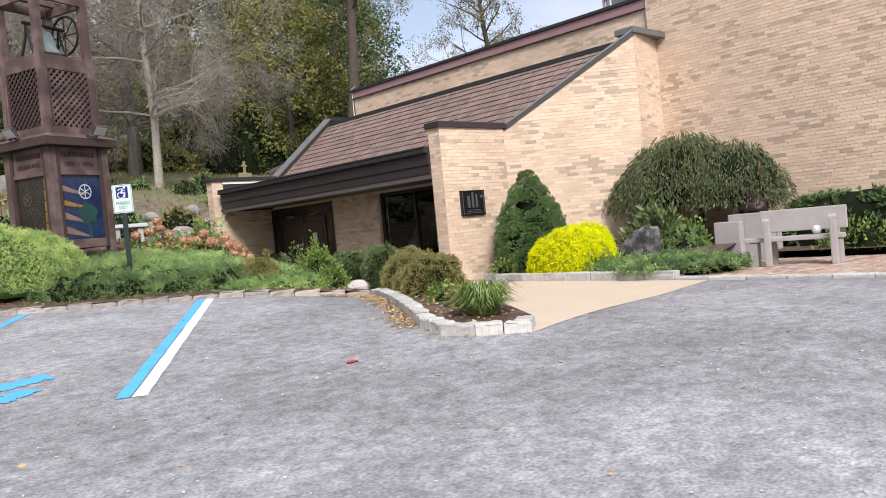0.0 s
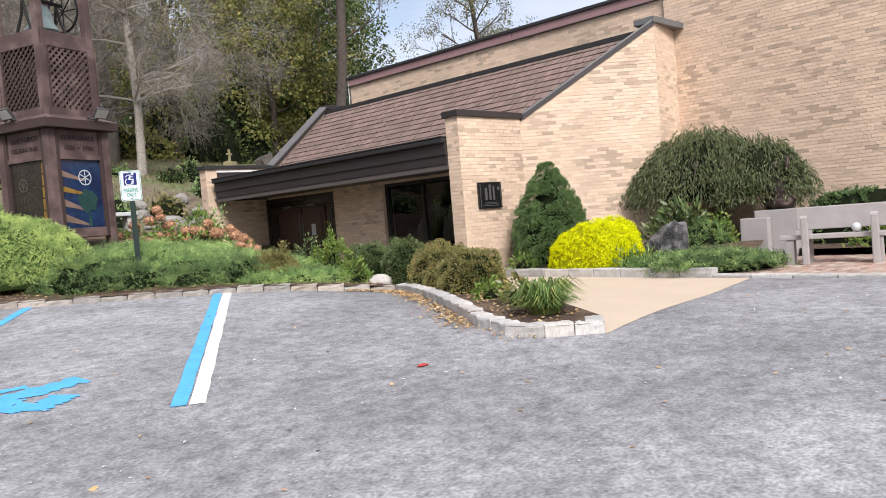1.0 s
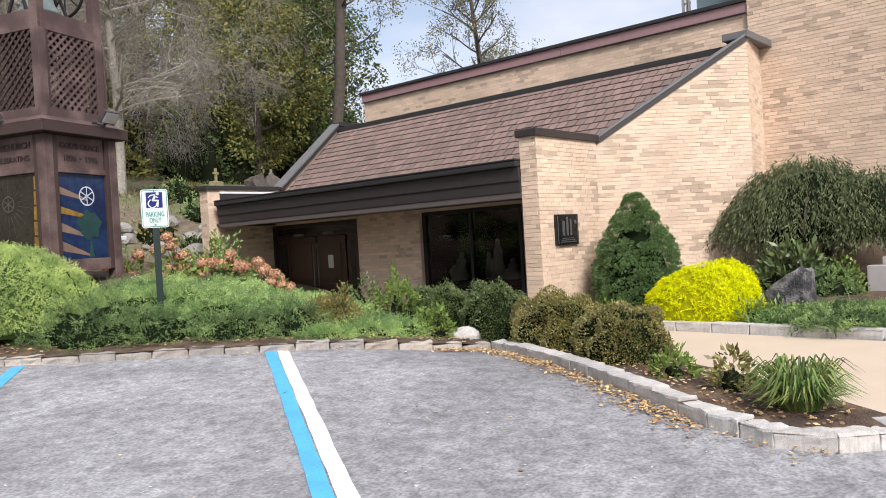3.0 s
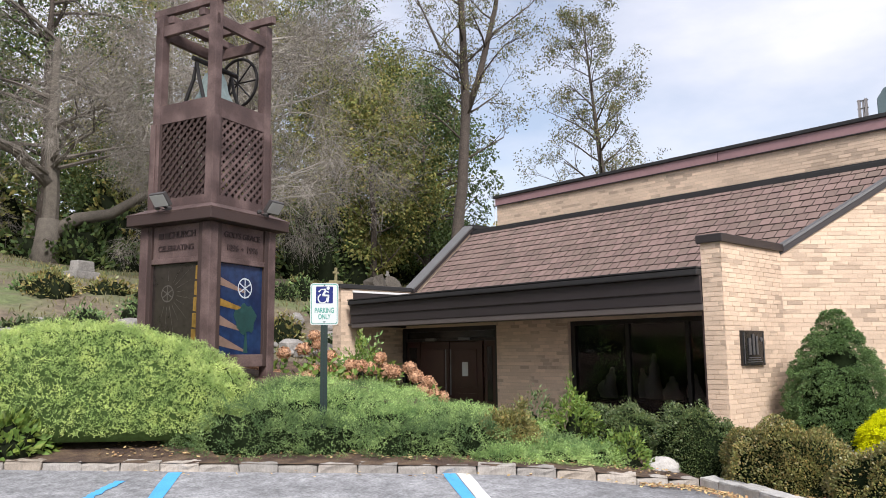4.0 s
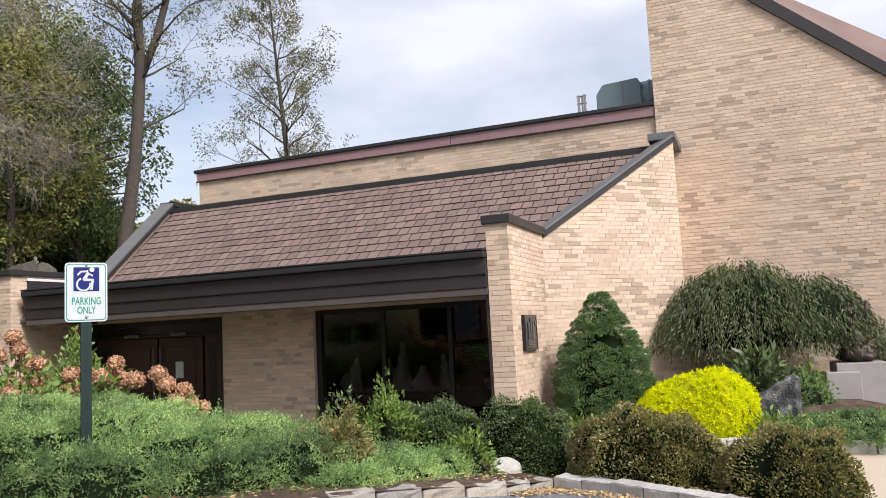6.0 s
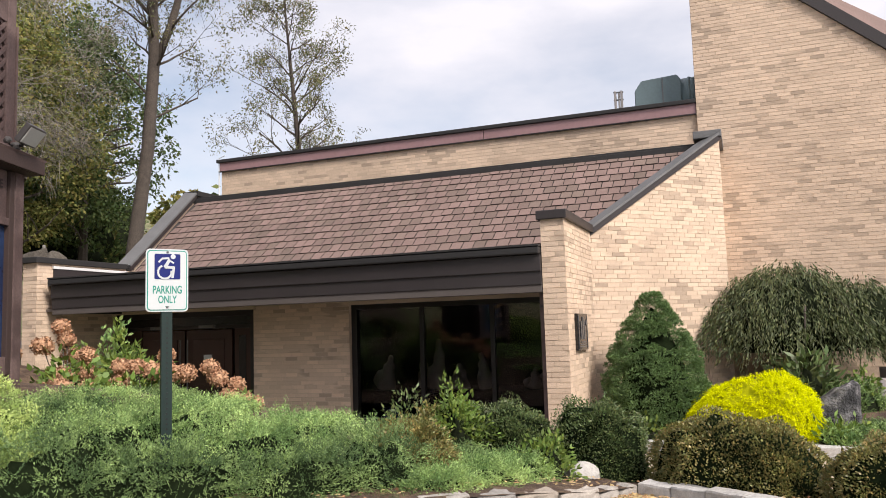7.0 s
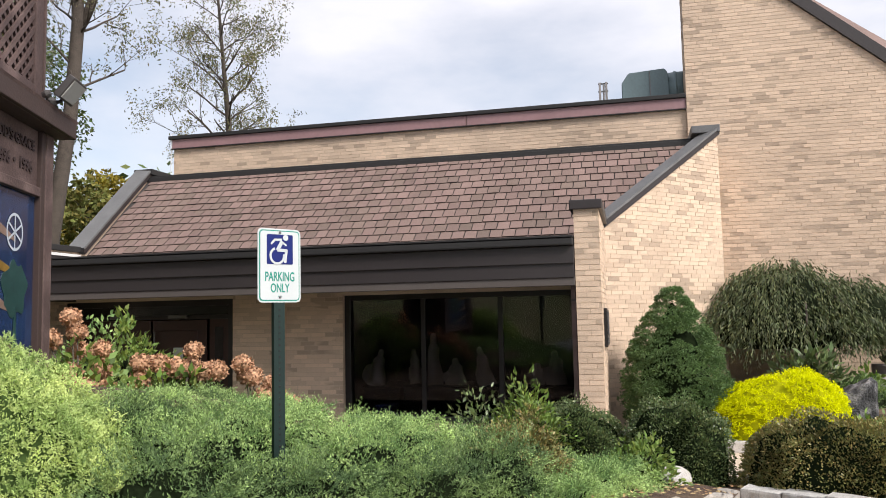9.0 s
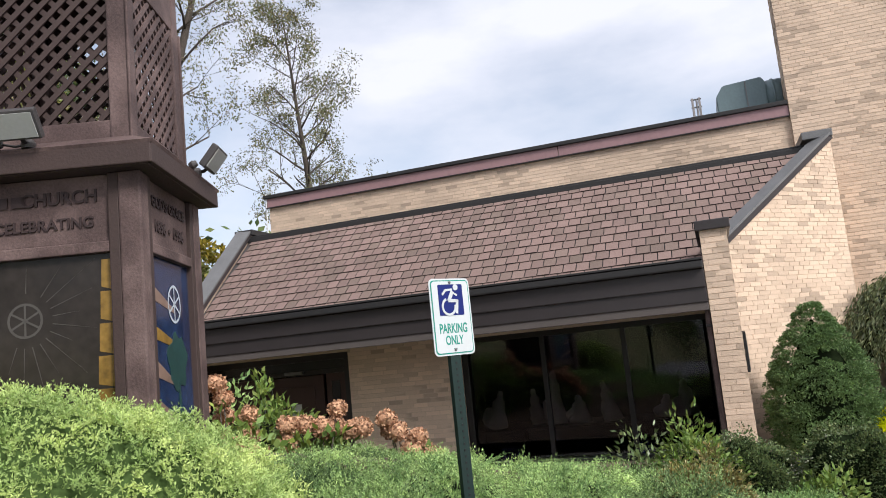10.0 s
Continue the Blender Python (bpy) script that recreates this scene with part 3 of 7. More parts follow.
bm = bmesh.new()
ring = [(7.6, 0.3), (7.6, tall_top(0)), (-1.0, tall_top(8.6)), (-14, 2.6), (-14, 0.3)]
va = [bm.verts.new((TALL_X, y, z)) for y, z in ring]
vb = [bm.verts.new((TALL_X + 0.5, y, z)) for y, z in ring]
bm.faces.new(va), bm.faces.new(vb[::-1])
for i in range(5):
    bm.faces.new((va[i], vb[i], vb[(i + 1) % 5], va[(i + 1) % 5]))
wall_tall = tagged(finish("wall_tall", bm, "mortar"), "tall buff brick gable wall", "wall", kind="structure")
brick_face(wall_tall, (TALL_X, 7.6), (TALL_X, -1.0), BRICK_Z, lambda s: tall_top(s), seed=6, singles=300)
brick_face(wall_tall, (TALL_X, -1.0), (TALL_X, -14), BRICK_Z, 2.6, seed=61)
brick_face(wall_tall, (TALL_X + 0.5, 7.6), (TALL_X, 7.6), 5.0, tall_top(0), seed=62)
tall_rake = tagged(finish("trim_rake", slab([(TALL_X - 0.07, 7.62, tall_top(0) + 0.16), (TALL_X - 0.07, -1.0, tall_top(8.6) + 0.16), (TALL_X + 0.55, -1.0, tall_top(8.6) + 0.16), (TALL_X + 0.55, 7.62, tall_top(0) + 0.16)], 0.2), "fascia"), "dark metal rake trim of the gable", "trim", kind="structure")

# upper wall with the plum fascia
HY0, HY1, HZ = 7.6, 18.58, 6.52
wall_upper = wall("wall_upper", [(TALL_X + 0.07, HY1), (TALL_X + 0.07, HY0), (TALL_X + 0.5, HY0), (TALL_X + 0.5, HY1)], 0.5, HZ - 0.05, "upper buff brick wall behind the shingled roof")
brick_face(wall_upper, (TALL_X + 0.07, HY1), (TALL_X + 0.07, HY0), 5.2, HZ - 0.245, seed=7, singles=160)
brick_face(wall_upper, (TALL_X + 0.5, HY1), (TALL_X + 0.07, HY1), 4.2, HZ - 0.245, seed=8)
fas = tagged(finish("trim_plum_fascia", boxed((TALL_X + 0.025, 11.9, HZ - 0.225), (TALL_X + 0.52, HY1 + 0.03, HZ - 0.02), 0.008), "purple"), "plum-coloured metal fascia band", "fascia", kind="structure")
part("fascia_panel", boxed((TALL_X + 0.025, HY0 + 0.01, HZ - 0.225), (TALL_X + 0.52, 11.885, HZ - 0.02), 0.008), "purple", fas)
part("coping", boxed((TALL_X - 0.02, HY0 + 0.01, HZ - 0.02), (TALL_X + 0.56, HY1 + 0.1, HZ + 0.06), 0.012), "black", fas, "black metal coping")
part("cable", tube(bmesh.new(), [(TALL_X + 0.04, HY1 + 0.06, 5.5), (TALL_X + 0.04, HY1 + 0.06, HZ + 0.1), (TALL_X + 0.04, HY1 - 0.12, HZ + 0.16)], 0.012, 6), "linewhite", fas, "thin white cable")
part("drip_edge", boxed((TALL_X + 0.0, HY0 + 0.01, HZ - 0.245), (TALL_X + 0.06, HY1 + 0.05, HZ - 0.225), 0.004), "fascia", fas)

# side wall of the porch and the low wall beyond
LOW_Y = 18.25
wall_low = wall("wall_low", [(10.95, LOW_Y), (13.1, LOW_Y), (13.1, LOW_Y + 0.32), (10.95, LOW_Y + 0.32)], 0.4, 3.70, "low buff brick end wall of the porch")
brick_face(wall_low, (10.95, LOW_Y), (13.1, LOW_Y), BRICK_Z, 3.70, seed=9, singles=150)
brick_face(wall_low, (10.95, LOW_Y + 0.32), (10.95, LOW_Y), BRICK_Z, 3.70, seed=10)
tagged(finish("trim_low_coping", boxed((10.88, LOW_Y - 0.06, 3.70), (13.15, LOW_Y + 0.38, 3.80), 0.012), "black"), "black metal coping on the low wall", "coping", kind="structure")
tagged(finish("trim_wing_coping", boxed((PIER_X - 0.05, FACE_Y - 0.05, 3.76), (SF[0] + 0.1, FACE_Y + 0.36, 3.88), 0.012), "fascia"), "dark metal coping on the wing wall", "coping", kind="structure")

low_trim = tagged(finish("trim_low_panel", boxed((11.27, LOW_Y - 0.035, 3.44), (13.0, LOW_Y - 0.012, 3.61), 0.004), "fascia"), "dark metal panel below the low wall's coping", "trim", kind="structure")
part("white_edge", boxed((11.25, LOW_Y - 0.05, 3.612), (13.0, LOW_Y - 0.012, 3.66), 0.004), "linewhite", low_trim, "thin white metal edge")

# front wall with door and window openings
FX = 12.66
WIN = (9.5, 13.16, 0.86, 2.80)
DOOR = (15.05, 18.22, FLOOR, 2.80)
bmf = bmesh.new()
for y0, y1, z0, z1 in ((13.16, 15.05, 0.4, 3.3), (9.3, 13.16, 0.4, 0.86), (9.3, 13.157, 2.80, 3.3), (15.053, 18.25, 2.80, 3.3)):
    box(bmf, (FX, y0, z0), (FX + 0.3, y1, z1))
wall_front = tagged(finish("wall_front", bmf, "mortar"), "buff brick porch wall between door and window", "wall", kind="structure")
brick_face(wall_front, (FX, 15.05), (FX, 13.16), BRICK_Z, 2.858, singles=60, seed=11)
brick_face(wall_front, (FX, 13.16), (FX, 9.44), BRICK_Z, 0.84, seed=12)

# canopy: flat roof, soffit, stepped fascia, gutter
CX = 11.08
canopy = tagged(finish("ceiling_canopy", boxed((CX + 0.06, 9.46, 2.86), (FX + 0.4, LOW_Y - 0.01, 2.90)), "soffit"), "flat grey-brown porch soffit", "ceiling", kind="structure")
tagged(finish("roof_canopy", boxed((CX + 0.08, 9.46, 3.30), (13.3, LOW_Y - 0.01, 3.42)), "felt"), "flat dark felt roof over the porch", "roof", kind="structure")
fascia = tagged(finish("trim_canopy_fascia", boxed((CX, 9.45, 2.90), (CX + 0.08, LOW_Y - 0.2, 3.30), 0.006), "fascia"), "dark bronze stepped metal fascia of the porch canopy", "fascia", kind="structure")
part("lower_band", boxed((CX + 0.015, 9.45, 2.80), (CX + 0.12, LOW_Y - 0.2, 2.90), 0.006), "soffit", fascia, "paler lower band")
part("step", boxed((CX - 0.025, 9.45, 3.08), (CX - 0.001, LOW_Y - 0.2, 3.30), 0.006), "fascia", fascia)
part("gutter", boxed((CX - 0.10, 9.45, 3.305), (CX + 0.06, LOW_Y - 0.2, 3.40), 0.02), "black", fascia, "black metal gutter")
part("drip", boxed((CX - 0.11, 9.45, 3.405), (CX + 0.1, LOW_Y - 0.2, 3.43), 0.004), "black", fascia)
part("end_panel", boxed((CX + 0.09, LOW_Y - 0.24, 2.82), (FX, LOW_Y - 0.2, 3.30)), "fascia", fascia)

downspout = tagged(finish("downspout", boxed((PIER_X + 0.06, 9.45, 0.72), (PIER_X + 0.15, 9.51, 3.25), 0.01), "wood"), "dark red-brown metal downspout beside the pier", "downspout", kind="structure")
for z in (1.1, 2.6):
    part("bracket", boxed((PIER_X + 0.05, 9.448, z), (PIER_X + 0.16, 9.516, z + 0.03), 0.003), "fascia", downspout)

# shingled roof
EY0, EY1 = 9.2, 18.2
RX0, RZ0, RX1, RZ1 = 12.98, 3.50, 15.3, 5.385
roof = tagged(finish("roof_shingled", slab([(RX0, EY1, RZ0), (RX0, SF[1] + 0.1, RZ0), (RX1, PK[1] + 0.15, RZ1), (RX1, 18.42, RZ1)], 0.1), "felt"), "steep brown shingled roof slope", "roof", kind="structure")
tagged(finish("roof_ridge_deck", boxed((RX1 - 0.02, 7.45, RZ1 - 0.12), (TALL_X + 0.07, 18.45, RZ1 - 0.02)), "felt"), "flat felt strip at the roof's top", "roof", kind="structure")
part("ridge_flashing", boxed((RX1 - 0.10, 7.5, RZ1 - 0.06), (RX1 + 0.12, 18.42, RZ1 + 0.035), 0.010), "black", roof, "black metal ridge flashing")
part("ridge_cap", boxed((RX1 - 0.02, 7.5, RZ1 + 0.037), (RX1 + 0.14, 18.42, RZ1 + 0.085), 0.010), "black", roof, "black metal ridge cap")
# raking copings on both sides of the roof
def rake(name, p, q, width, lift, material, label):
    p, q = Vector(p), Vector(q)
    side = Vector((-(q - p).y, (q - p).x, 0)).normalized() * width
    up = Vector((0, 0, lift))
    top = tagged(finish(name, slab([p + up, q + up, q + side + up, p + side + up], 0.035), material), label, "coping", kind="structure")
    up = Vector((0, 0, lift - 0.046))
    inset = side * 0.03
    # darker face under a paler top: light on the top put into colour
    part("face_board", slab([p + inset + up, q + inset + up, q + side - inset + up, p + side - inset + up], 0.08), "fascia", top, "metal face under the coping, coloured darker than its lit top")
    return top


nx_, ny_ = -uy, ux
rake("trim_rake_south", (SF[0] - 0.04 * nx_, SF[1] - 0.04 * ny_, EAVE_Z - 0.1), (PK[0] - 0.04 * nx_, PK[1] - 0.04 * ny_, RIDGE_Z - 0.1), 0.30, 0.115, "flash", "weathered grey metal coping on the raking wall")
tagged(finish("trim_peak_coping", boxed((PK[0] - 0.05, PK[1] - 0.05, RIDGE_Z - 0.07), (TALL_X, PK[1] + 0.42, RIDGE_Z + 0.06), 0.012), "flash"), "grey metal coping at the top of the raking wall", "coping", kind="structure")
wall_rake_north = tagged(finish("wall_rake_north", prism([(13.0, 18.2), (15.3, 18.42), (15.3, 18.72), (13.0, 18.5)], 0.5, lambda x, y: 3.66 + (x - 13.0) * (5.50 - 3.66) / 2.3), "mortar"), "raking buff brick wall at the roof's far side", "wall", kind="structure")
rake("trim_rake_north", (12.98, 18.12, 3.68), (15.3, 18.36, 5.52), 0.34, 0.1, "flash", "weathered grey metal coping on the far raking wall")
tagged(finish("trim_north_peak", boxed((15.25, 18.32, 5.5), (TALL_X + 0.1, 18.75, 5.62), 0.012), "black"), "dark coping at the far roof corner", "coping", kind="structure")
wall_north = wall("wall_north", [(15.3, 18.42), (TALL_X + 0.3, 18.42), (TALL_X + 0.3, 18.72), (15.3, 18.72)], 0.5, 5.5, "buff brick side wall")
wall_back = wall("wall_back", [(TALL_X + 0.4, 18.5), (TALL_X + 0.8, 18.5), (30, 18.5), (30, -14), (29.5, -14), (29.5, 18.1), (TALL_X + 0.4, 18.1)], 0.5, 6.3, "buff brick rear wall")
tagged(finish("roof_flat", boxed((TALL_X + 0.3, 7.65, 6.25), (29.8, 18.4, 6.35)), "felt"), "flat dark roof behind the upper wall", "roof", kind="structure")
# roof seen above the gable's rake
nave = tagged(finish("roof_nave", slab([(TALL_X + 0.3, 7.5, 10.05), (TALL_X + 0.3, -1.2, 2.45), (20, -1.2, 5.1), (20, 7.5, 11.1)], 0.12), "shingle"), "brown shingled roof above the gable", "roof", kind="structure")

SHINGLE_W, ROWS_N = 0.205, 13
slope_len = math.hypot(RX1 - RX0, RZ1 - RZ0)
sl = Vector((RX1 - RX0, 0, RZ1 - RZ0)).normalized()
nr = Vector((-sl.z, 0, sl.x))
shingle_data = {}


def shingle_mesh(w, depth, style):
    key = (round(w, 3), style)
    if key not in shingle_data:
        me = bpy.data.meshes.new("shingle")
        b_ = bmesh.new()
        t0 = 0.023 + 0.003 * style
        pts = [(-w / 2, 0, 0.0), (w / 2, 0, 0.0), (w / 2, depth * 1.25, 0.0), (-w / 2, depth * 1.25, 0.0)]
        lo = [b_.verts.new(p) for p in pts]
        hi = [b_.verts.new((p[0], p[1], t0 if i < 2 else 0.004)) for i, p in enumerate(pts)]
        b_.faces.new(lo[::-1]), b_.faces.new(hi)
        for i in range(4):
            b_.faces.new((lo[i], lo[(i + 1) % 4], hi[(i + 1) % 4], hi[i]))
        b_.to_mesh(me)
        b_.free()
        me.materials.append(M["shingle_piece"])
        me.materials.append(M["shingle_edge_shade"])
        # butt and side faces coloured dark to draw the tab shadows
        for f in me.polygons[2:]:
            f.material_index = 1
        shingle_data[key] = me
    return shingle_data[key]


def lay_shingles():
    rnd = random.Random(5)
    depth = slope_len / ROWS_N
    sv, sf, singles = [], [], 0
    for r in range(ROWS_N):
        d0 = r * depth
        base = Vector((RX0, 0, RZ0)) + sl * d0 + nr * 0.004
        k = (base.x - RX0) / (RX1 - RX0)
        ya, yb = SF[1] + 0.1 + (PK[1] + 0.1 - SF[1]) * k, 18.15 + 0.2 * k
        y = 6.9 + SHINGLE_W * (0.5 * (r % 2) + rnd.uniform(-0.06, 0.06))
        while y < yb:
            w = SHINGLE_W * rnd.choice((0.96, 1.0, 1.0, 1.04))
            y0, y1 = max(y, ya), min(y + w - 0.016, yb)
            y += w
            if y1 - y0 < 0.05:
                continue
            style = rnd.choice((0, 0, 1, 2))
            drop = rnd.choice((0, 0.002, 0.004, 0.007))
            if singles < 300 and y0 > ya and y1 < yb:
                ob = new("shingle", shingle_mesh(w - 0.016, depth, style))
                p = base - sl * drop
                ob.matrix_world = Matrix(((0, sl.x, nr.x, p.x), (-1, 0, 0, (y0 + y1) / 2), (0, sl.z, nr.z, p.z), (0, 0, 0, 1)))
                ob.parent = roof
                singles += 1
                continue
            t0 = 0.023 + 0.003 * style
            k0 = len(sv)
            for hgt in (0, 1):
                for yy, dd in ((y0, -drop), (y1, -drop), (y1, depth * 1.2), (y0, depth * 1.2)):
                    q = base + sl * dd + nr * ((t0 if dd <= 0 else 0.004) if hgt else 0.0)
                    sv.append((q.x, yy, q.z))
            sf += [(k0 + 4, k0 + 5, k0 + 6, k0 + 7), (k0, k0 + 1, k0 + 5, k0 + 4), (k0 + 1, k0 + 2, k0 + 6, k0 + 5), (k0 + 3, k0, k0 + 4, k0 + 7)]
    ob = raw("shingle_courses", sv, sf, "shingle", roof)
    # dark edge faces paint the shadow lines between the courses
    ob.data.materials.append(M["shingle_edge_shade"])
    ob.data.polygons.foreach_set("material_index", [0, 1, 1, 1] * (len(sf) // 4))
    ob["kind"] = "stuff"


# ---- windows, doors ----
window_1 = thing("window_1", "wide dark tinted window with bronze frame", "window", kind="structure")
part("window_frame", boxed((FX + 0.08, 9.44, WIN[2]), (FX + 0.2, 9.54, WIN[3]), 0.005), "frame", window_1)
part("window_frame", boxed((FX + 0.08, 13.06, WIN[2]), (FX + 0.2, 13.16, WIN[3]), 0.005), "frame", window_1)
part("window_frame", boxed((FX + 0.08, 9.54, WIN[3] - 0.08), (FX + 0.2, 13.06, WIN[3]), 0.005), "frame", window_1)
part("window_sill", boxed((FX - 0.03, 9.54, WIN[2]), (FX + 0.2, 13.06, WIN[2] + 0.07), 0.005), "frame", window_1)
edges = [9.54, 10.69, 11.89, 13.06]
for y in edges[1:3]:
    part("mullion", boxed((FX + 0.09, y - 0.035, WIN[2] + 0.07), (FX + 0.19, y + 0.035, WIN[3] - 0.08), 0.005), "frame", window_1)
for y0, y1 in zip(edges, edges[1:]):
    pane = part("pane", boxed((FX + 0.12, y0 + 0.035, WIN[2] + 0.07), (FX + 0.128, y1 - 0.035, WIN[3] - 0.08)), M["glass"], window_1, "dark tinted glass")
    pane.visible_shadow = False
# room behind, its dimness put into a near-black colour
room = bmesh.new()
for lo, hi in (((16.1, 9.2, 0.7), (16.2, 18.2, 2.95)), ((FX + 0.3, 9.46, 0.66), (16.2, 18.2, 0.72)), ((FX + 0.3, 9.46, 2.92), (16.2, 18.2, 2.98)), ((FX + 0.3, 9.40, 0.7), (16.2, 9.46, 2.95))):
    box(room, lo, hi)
tagged(finish("wall_room", room, "inside"), "room behind the window, coloured near black as if unlit", "wall", kind="structure")

# tables take the room's near-black colour in place of its dimness
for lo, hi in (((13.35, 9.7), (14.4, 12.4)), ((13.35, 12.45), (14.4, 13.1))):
    table = thing("display_table", "low covered display table behind the window, coloured near black for dimness", "table", "display tables", at=(0, 0, 0.72))
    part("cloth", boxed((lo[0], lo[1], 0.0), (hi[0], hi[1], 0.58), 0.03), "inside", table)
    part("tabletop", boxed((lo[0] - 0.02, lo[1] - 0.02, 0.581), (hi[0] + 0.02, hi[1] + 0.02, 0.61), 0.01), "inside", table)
M["plaster"] = mat("cream_plaster", (0.74, 0.60, 0.46), 0.8, vary=0.15, scale=5, fine=30, bump=0.2)


def figurine(x, y, h, w, seed, bow):
    """A robed plaster figure, one plain mesh."""
    rnd = random.Random(seed)
    bm = bmesh.new()
    m = Matrix.Translation((x, y, 1.33))
    lean = rnd.uniform(-0.05, 0.05)
    lathe(bm, [(w, 0.0), (w * 0.92, h * 0.2), (w * 0.6, h * 0.5), (w * 0.62, h * 0.7), (w * 0.3, h * 0.82), (w * 0.34, h * 0.9), (w * 0.2, h)], 14, m @ pose(0, 0, 0, bow, lean * 60))
    blob(bm, (0, w * 0.5, h * 0.28), (w * 0.7, w * 0.8, h * 0.28), seed, 0.3, 1.8, 2, -1, m)
    for v in bm.verts:
        v.co += Vector((1, 1, 0.5)) * 0.03 * noise.noise(v.co * 7 + Vector((seed, 0, 0)))
    tagged(finish("statue", bm, "plaster", smooth=True), "cream plaster robed statue standing behind dark glass", "statue", "statues behind the window")


for i, (x, y, h, w, bow) in enumerate(((13.7, 11.98, 0.84, 0.16, 0), (13.75, 11.62, 0.42, 0.18, 0), (13.65, 11.08, 0.62, 0.15, -12), (13.8, 9.98, 0.52, 0.17, 0), (13.7, 10.3, 0.34, 0.14, 8), (13.6, 12.95, 0.60, 0.17, 10), (13.9, 12.30, 0.58, 0.13, -8))):
    figurine(x, y, h, w, i, bow)
for i, y in enumerate((12.62, 10.55)):
    crate = thing("plastic_crate", "small blue plastic box on the floor behind the glass", "box", "blue boxes", at=(13.2, y, 0.72))
    part("body", boxed((-0.14, -0.13, 0.0), (0.14, 0.13, 0.32), 0.02, taper=1.06), "signblue", crate)
    part("rim", boxed((-0.16, -0.15, 0.321), (0.16, 0.15, 0.35), 0.008), "signblue", crate)

door_1 = thing("door_1", "dark brown double entrance door with sidelights", "door", kind="structure")
part("door_frame", boxed((FX + 0.05, 15.05, FLOOR), (FX + 0.2, 15.16, 2.80), 0.005), "frame", door_1)
part("door_frame", boxed((FX + 0.05, 18.1, FLOOR), (FX + 0.2, 18.22, 2.80), 0.005), "frame", door_1)
part("door_head", boxed((FX + 0.05, 15.16, 2.70), (FX + 0.2, 18.1, 2.80), 0.005), "frame", door_1)
part("transom", boxed((FX + 0.06, 15.16, 2.48), (FX + 0.19, 18.1, 2.55), 0.005), "frame", door_1)
part("transom_pane", boxed((FX + 0.11, 15.16, 2.55), (FX + 0.15, 18.1, 2.70)), "plaque", door_1, "dark glass over the doors")
for y in (15.9, 17.0):
    part("door_closer", boxed((FX + 0.0, y, 2.50), (FX + 0.055, y + 0.34, 2.555), 0.008), "flash", door_1, "grey metal door closer")
for y0, y1 in ((15.16, 15.52), (17.62, 18.1)):
    side = part("sidelight", boxed((FX + 0.09, y0, FLOOR), (FX + 0.15, y1, 2.48), 0.005), "door", door_1)
    part("sidelight_pane", boxed((FX + 0.082, y0 + 0.11, 1.2), (FX + 0.089, y1 - 0.1, 2.35)), "plaque", side, "dark narrow glass")
for y0, y1, s in ((15.56, 16.56, 1), (16.60, 17.58, -1)):
    leaf = part("door_leaf", boxed((FX + 0.07, y0, FLOOR + 0.01), (FX + 0.12, y1, 2.47), 0.006), "door", door_1)
    for a_, b_ in ((0.95, 1.35), (1.47, 2.3)):
        part("panel", boxed((FX + 0.055, y0 + 0.16, a_), (FX + 0.069, y1 - 0.16, b_), 0.008), "door", leaf)
    yh = y1 - 0.06 if s > 0 else y0 + 0.06
    part("door_handle", tube(bmesh.new(), [(FX + 0.02, yh, 1.3), (FX + 0.02, yh, 2.3)], 0.012, 8), "flash", leaf, "long pale metal pull bar")
notice = tagged(finish("notice", boxed((FX + 0.048, 15.98, 1.72), (FX + 0.053, 16.16, 2.02)), "signwhite"), "white paper notice taped on the door", "notice")

# plaque on the wing wall
plq = thing("plaque", "black metal plaque with a raised picture on the brick wall", "plaque")
part("plate", boxed((11.497, FACE_Y - 0.05, 2.005), (12.163, FACE_Y - 0.004, 2.508), 0.008), "plaque", plq)
part("border", boxed((11.53, FACE_Y - 0.057, 2.03), (11.545, FACE_Y - 0.051, 2.48)), "relief", plq)
part("border", boxed((12.115, FACE_Y - 0.057, 2.03), (12.13, FACE_Y - 0.051, 2.48)), "relief", plq)
for i, (x, w, h) in enumerate(((11.66, 0.07, 0.24), (11.78, 0.06, 0.30), (11.89, 0.05, 0.27))):
    part("relief_tower", boxed((x, FACE_Y - 0.062, 2.16), (x + w, FACE_Y - 0.051, 2.16 + h), 0.003), "relief", plq)
for i in range(3):
    part("line_of_writing", boxed((11.6 + 0.03 * i, FACE_Y - 0.055, 2.05 + 0.03 * i), (12.06 - 0.03 * i, FACE_Y - 0.051, 2.062 + 0.03 * i)), "relief", plq)
part("emblem", lathe(bmesh.new(), [(0.035, 0), (0.035, 0.008)], 14, pose(12.06, FACE_Y - 0.051, 2.38, 90)), "relief", plq)

# roof plant
ac = thing("rooftop_unit", "grey-green metal ventilation unit with round ducts on the flat roof", "rooftop unit", at=(17.3, 8.35, 6.35))
hood = bmesh.new()
sec = [(0.44, 0.08), (0.44, 0.66), (0.30, 0.86), (-0.40, 0.90), (-0.46, 0.80), (-0.46, 0.08)]
va = [hood.verts.new((-0.45, y, z)) for y, z in sec]
vb = [hood.verts.new((0.45, y, z)) for y, z in sec]
hood.faces.new(va), hood.faces.new(vb[::-1])
for i in range(6):
    hood.faces.new((va[i], vb[i], vb[(i + 1) % 6], va[(i + 1) % 6]))
bmesh.ops.bevel(hood, geom=hood.edges[:], offset=0.015, segments=2, affect="EDGES")
part("casing", hood, "unit", ac)
part("access_panel", boxed((-0.468, 0.08, 0.12), (-0.452, 0.26, 0.32), 0.004), "unit", ac)
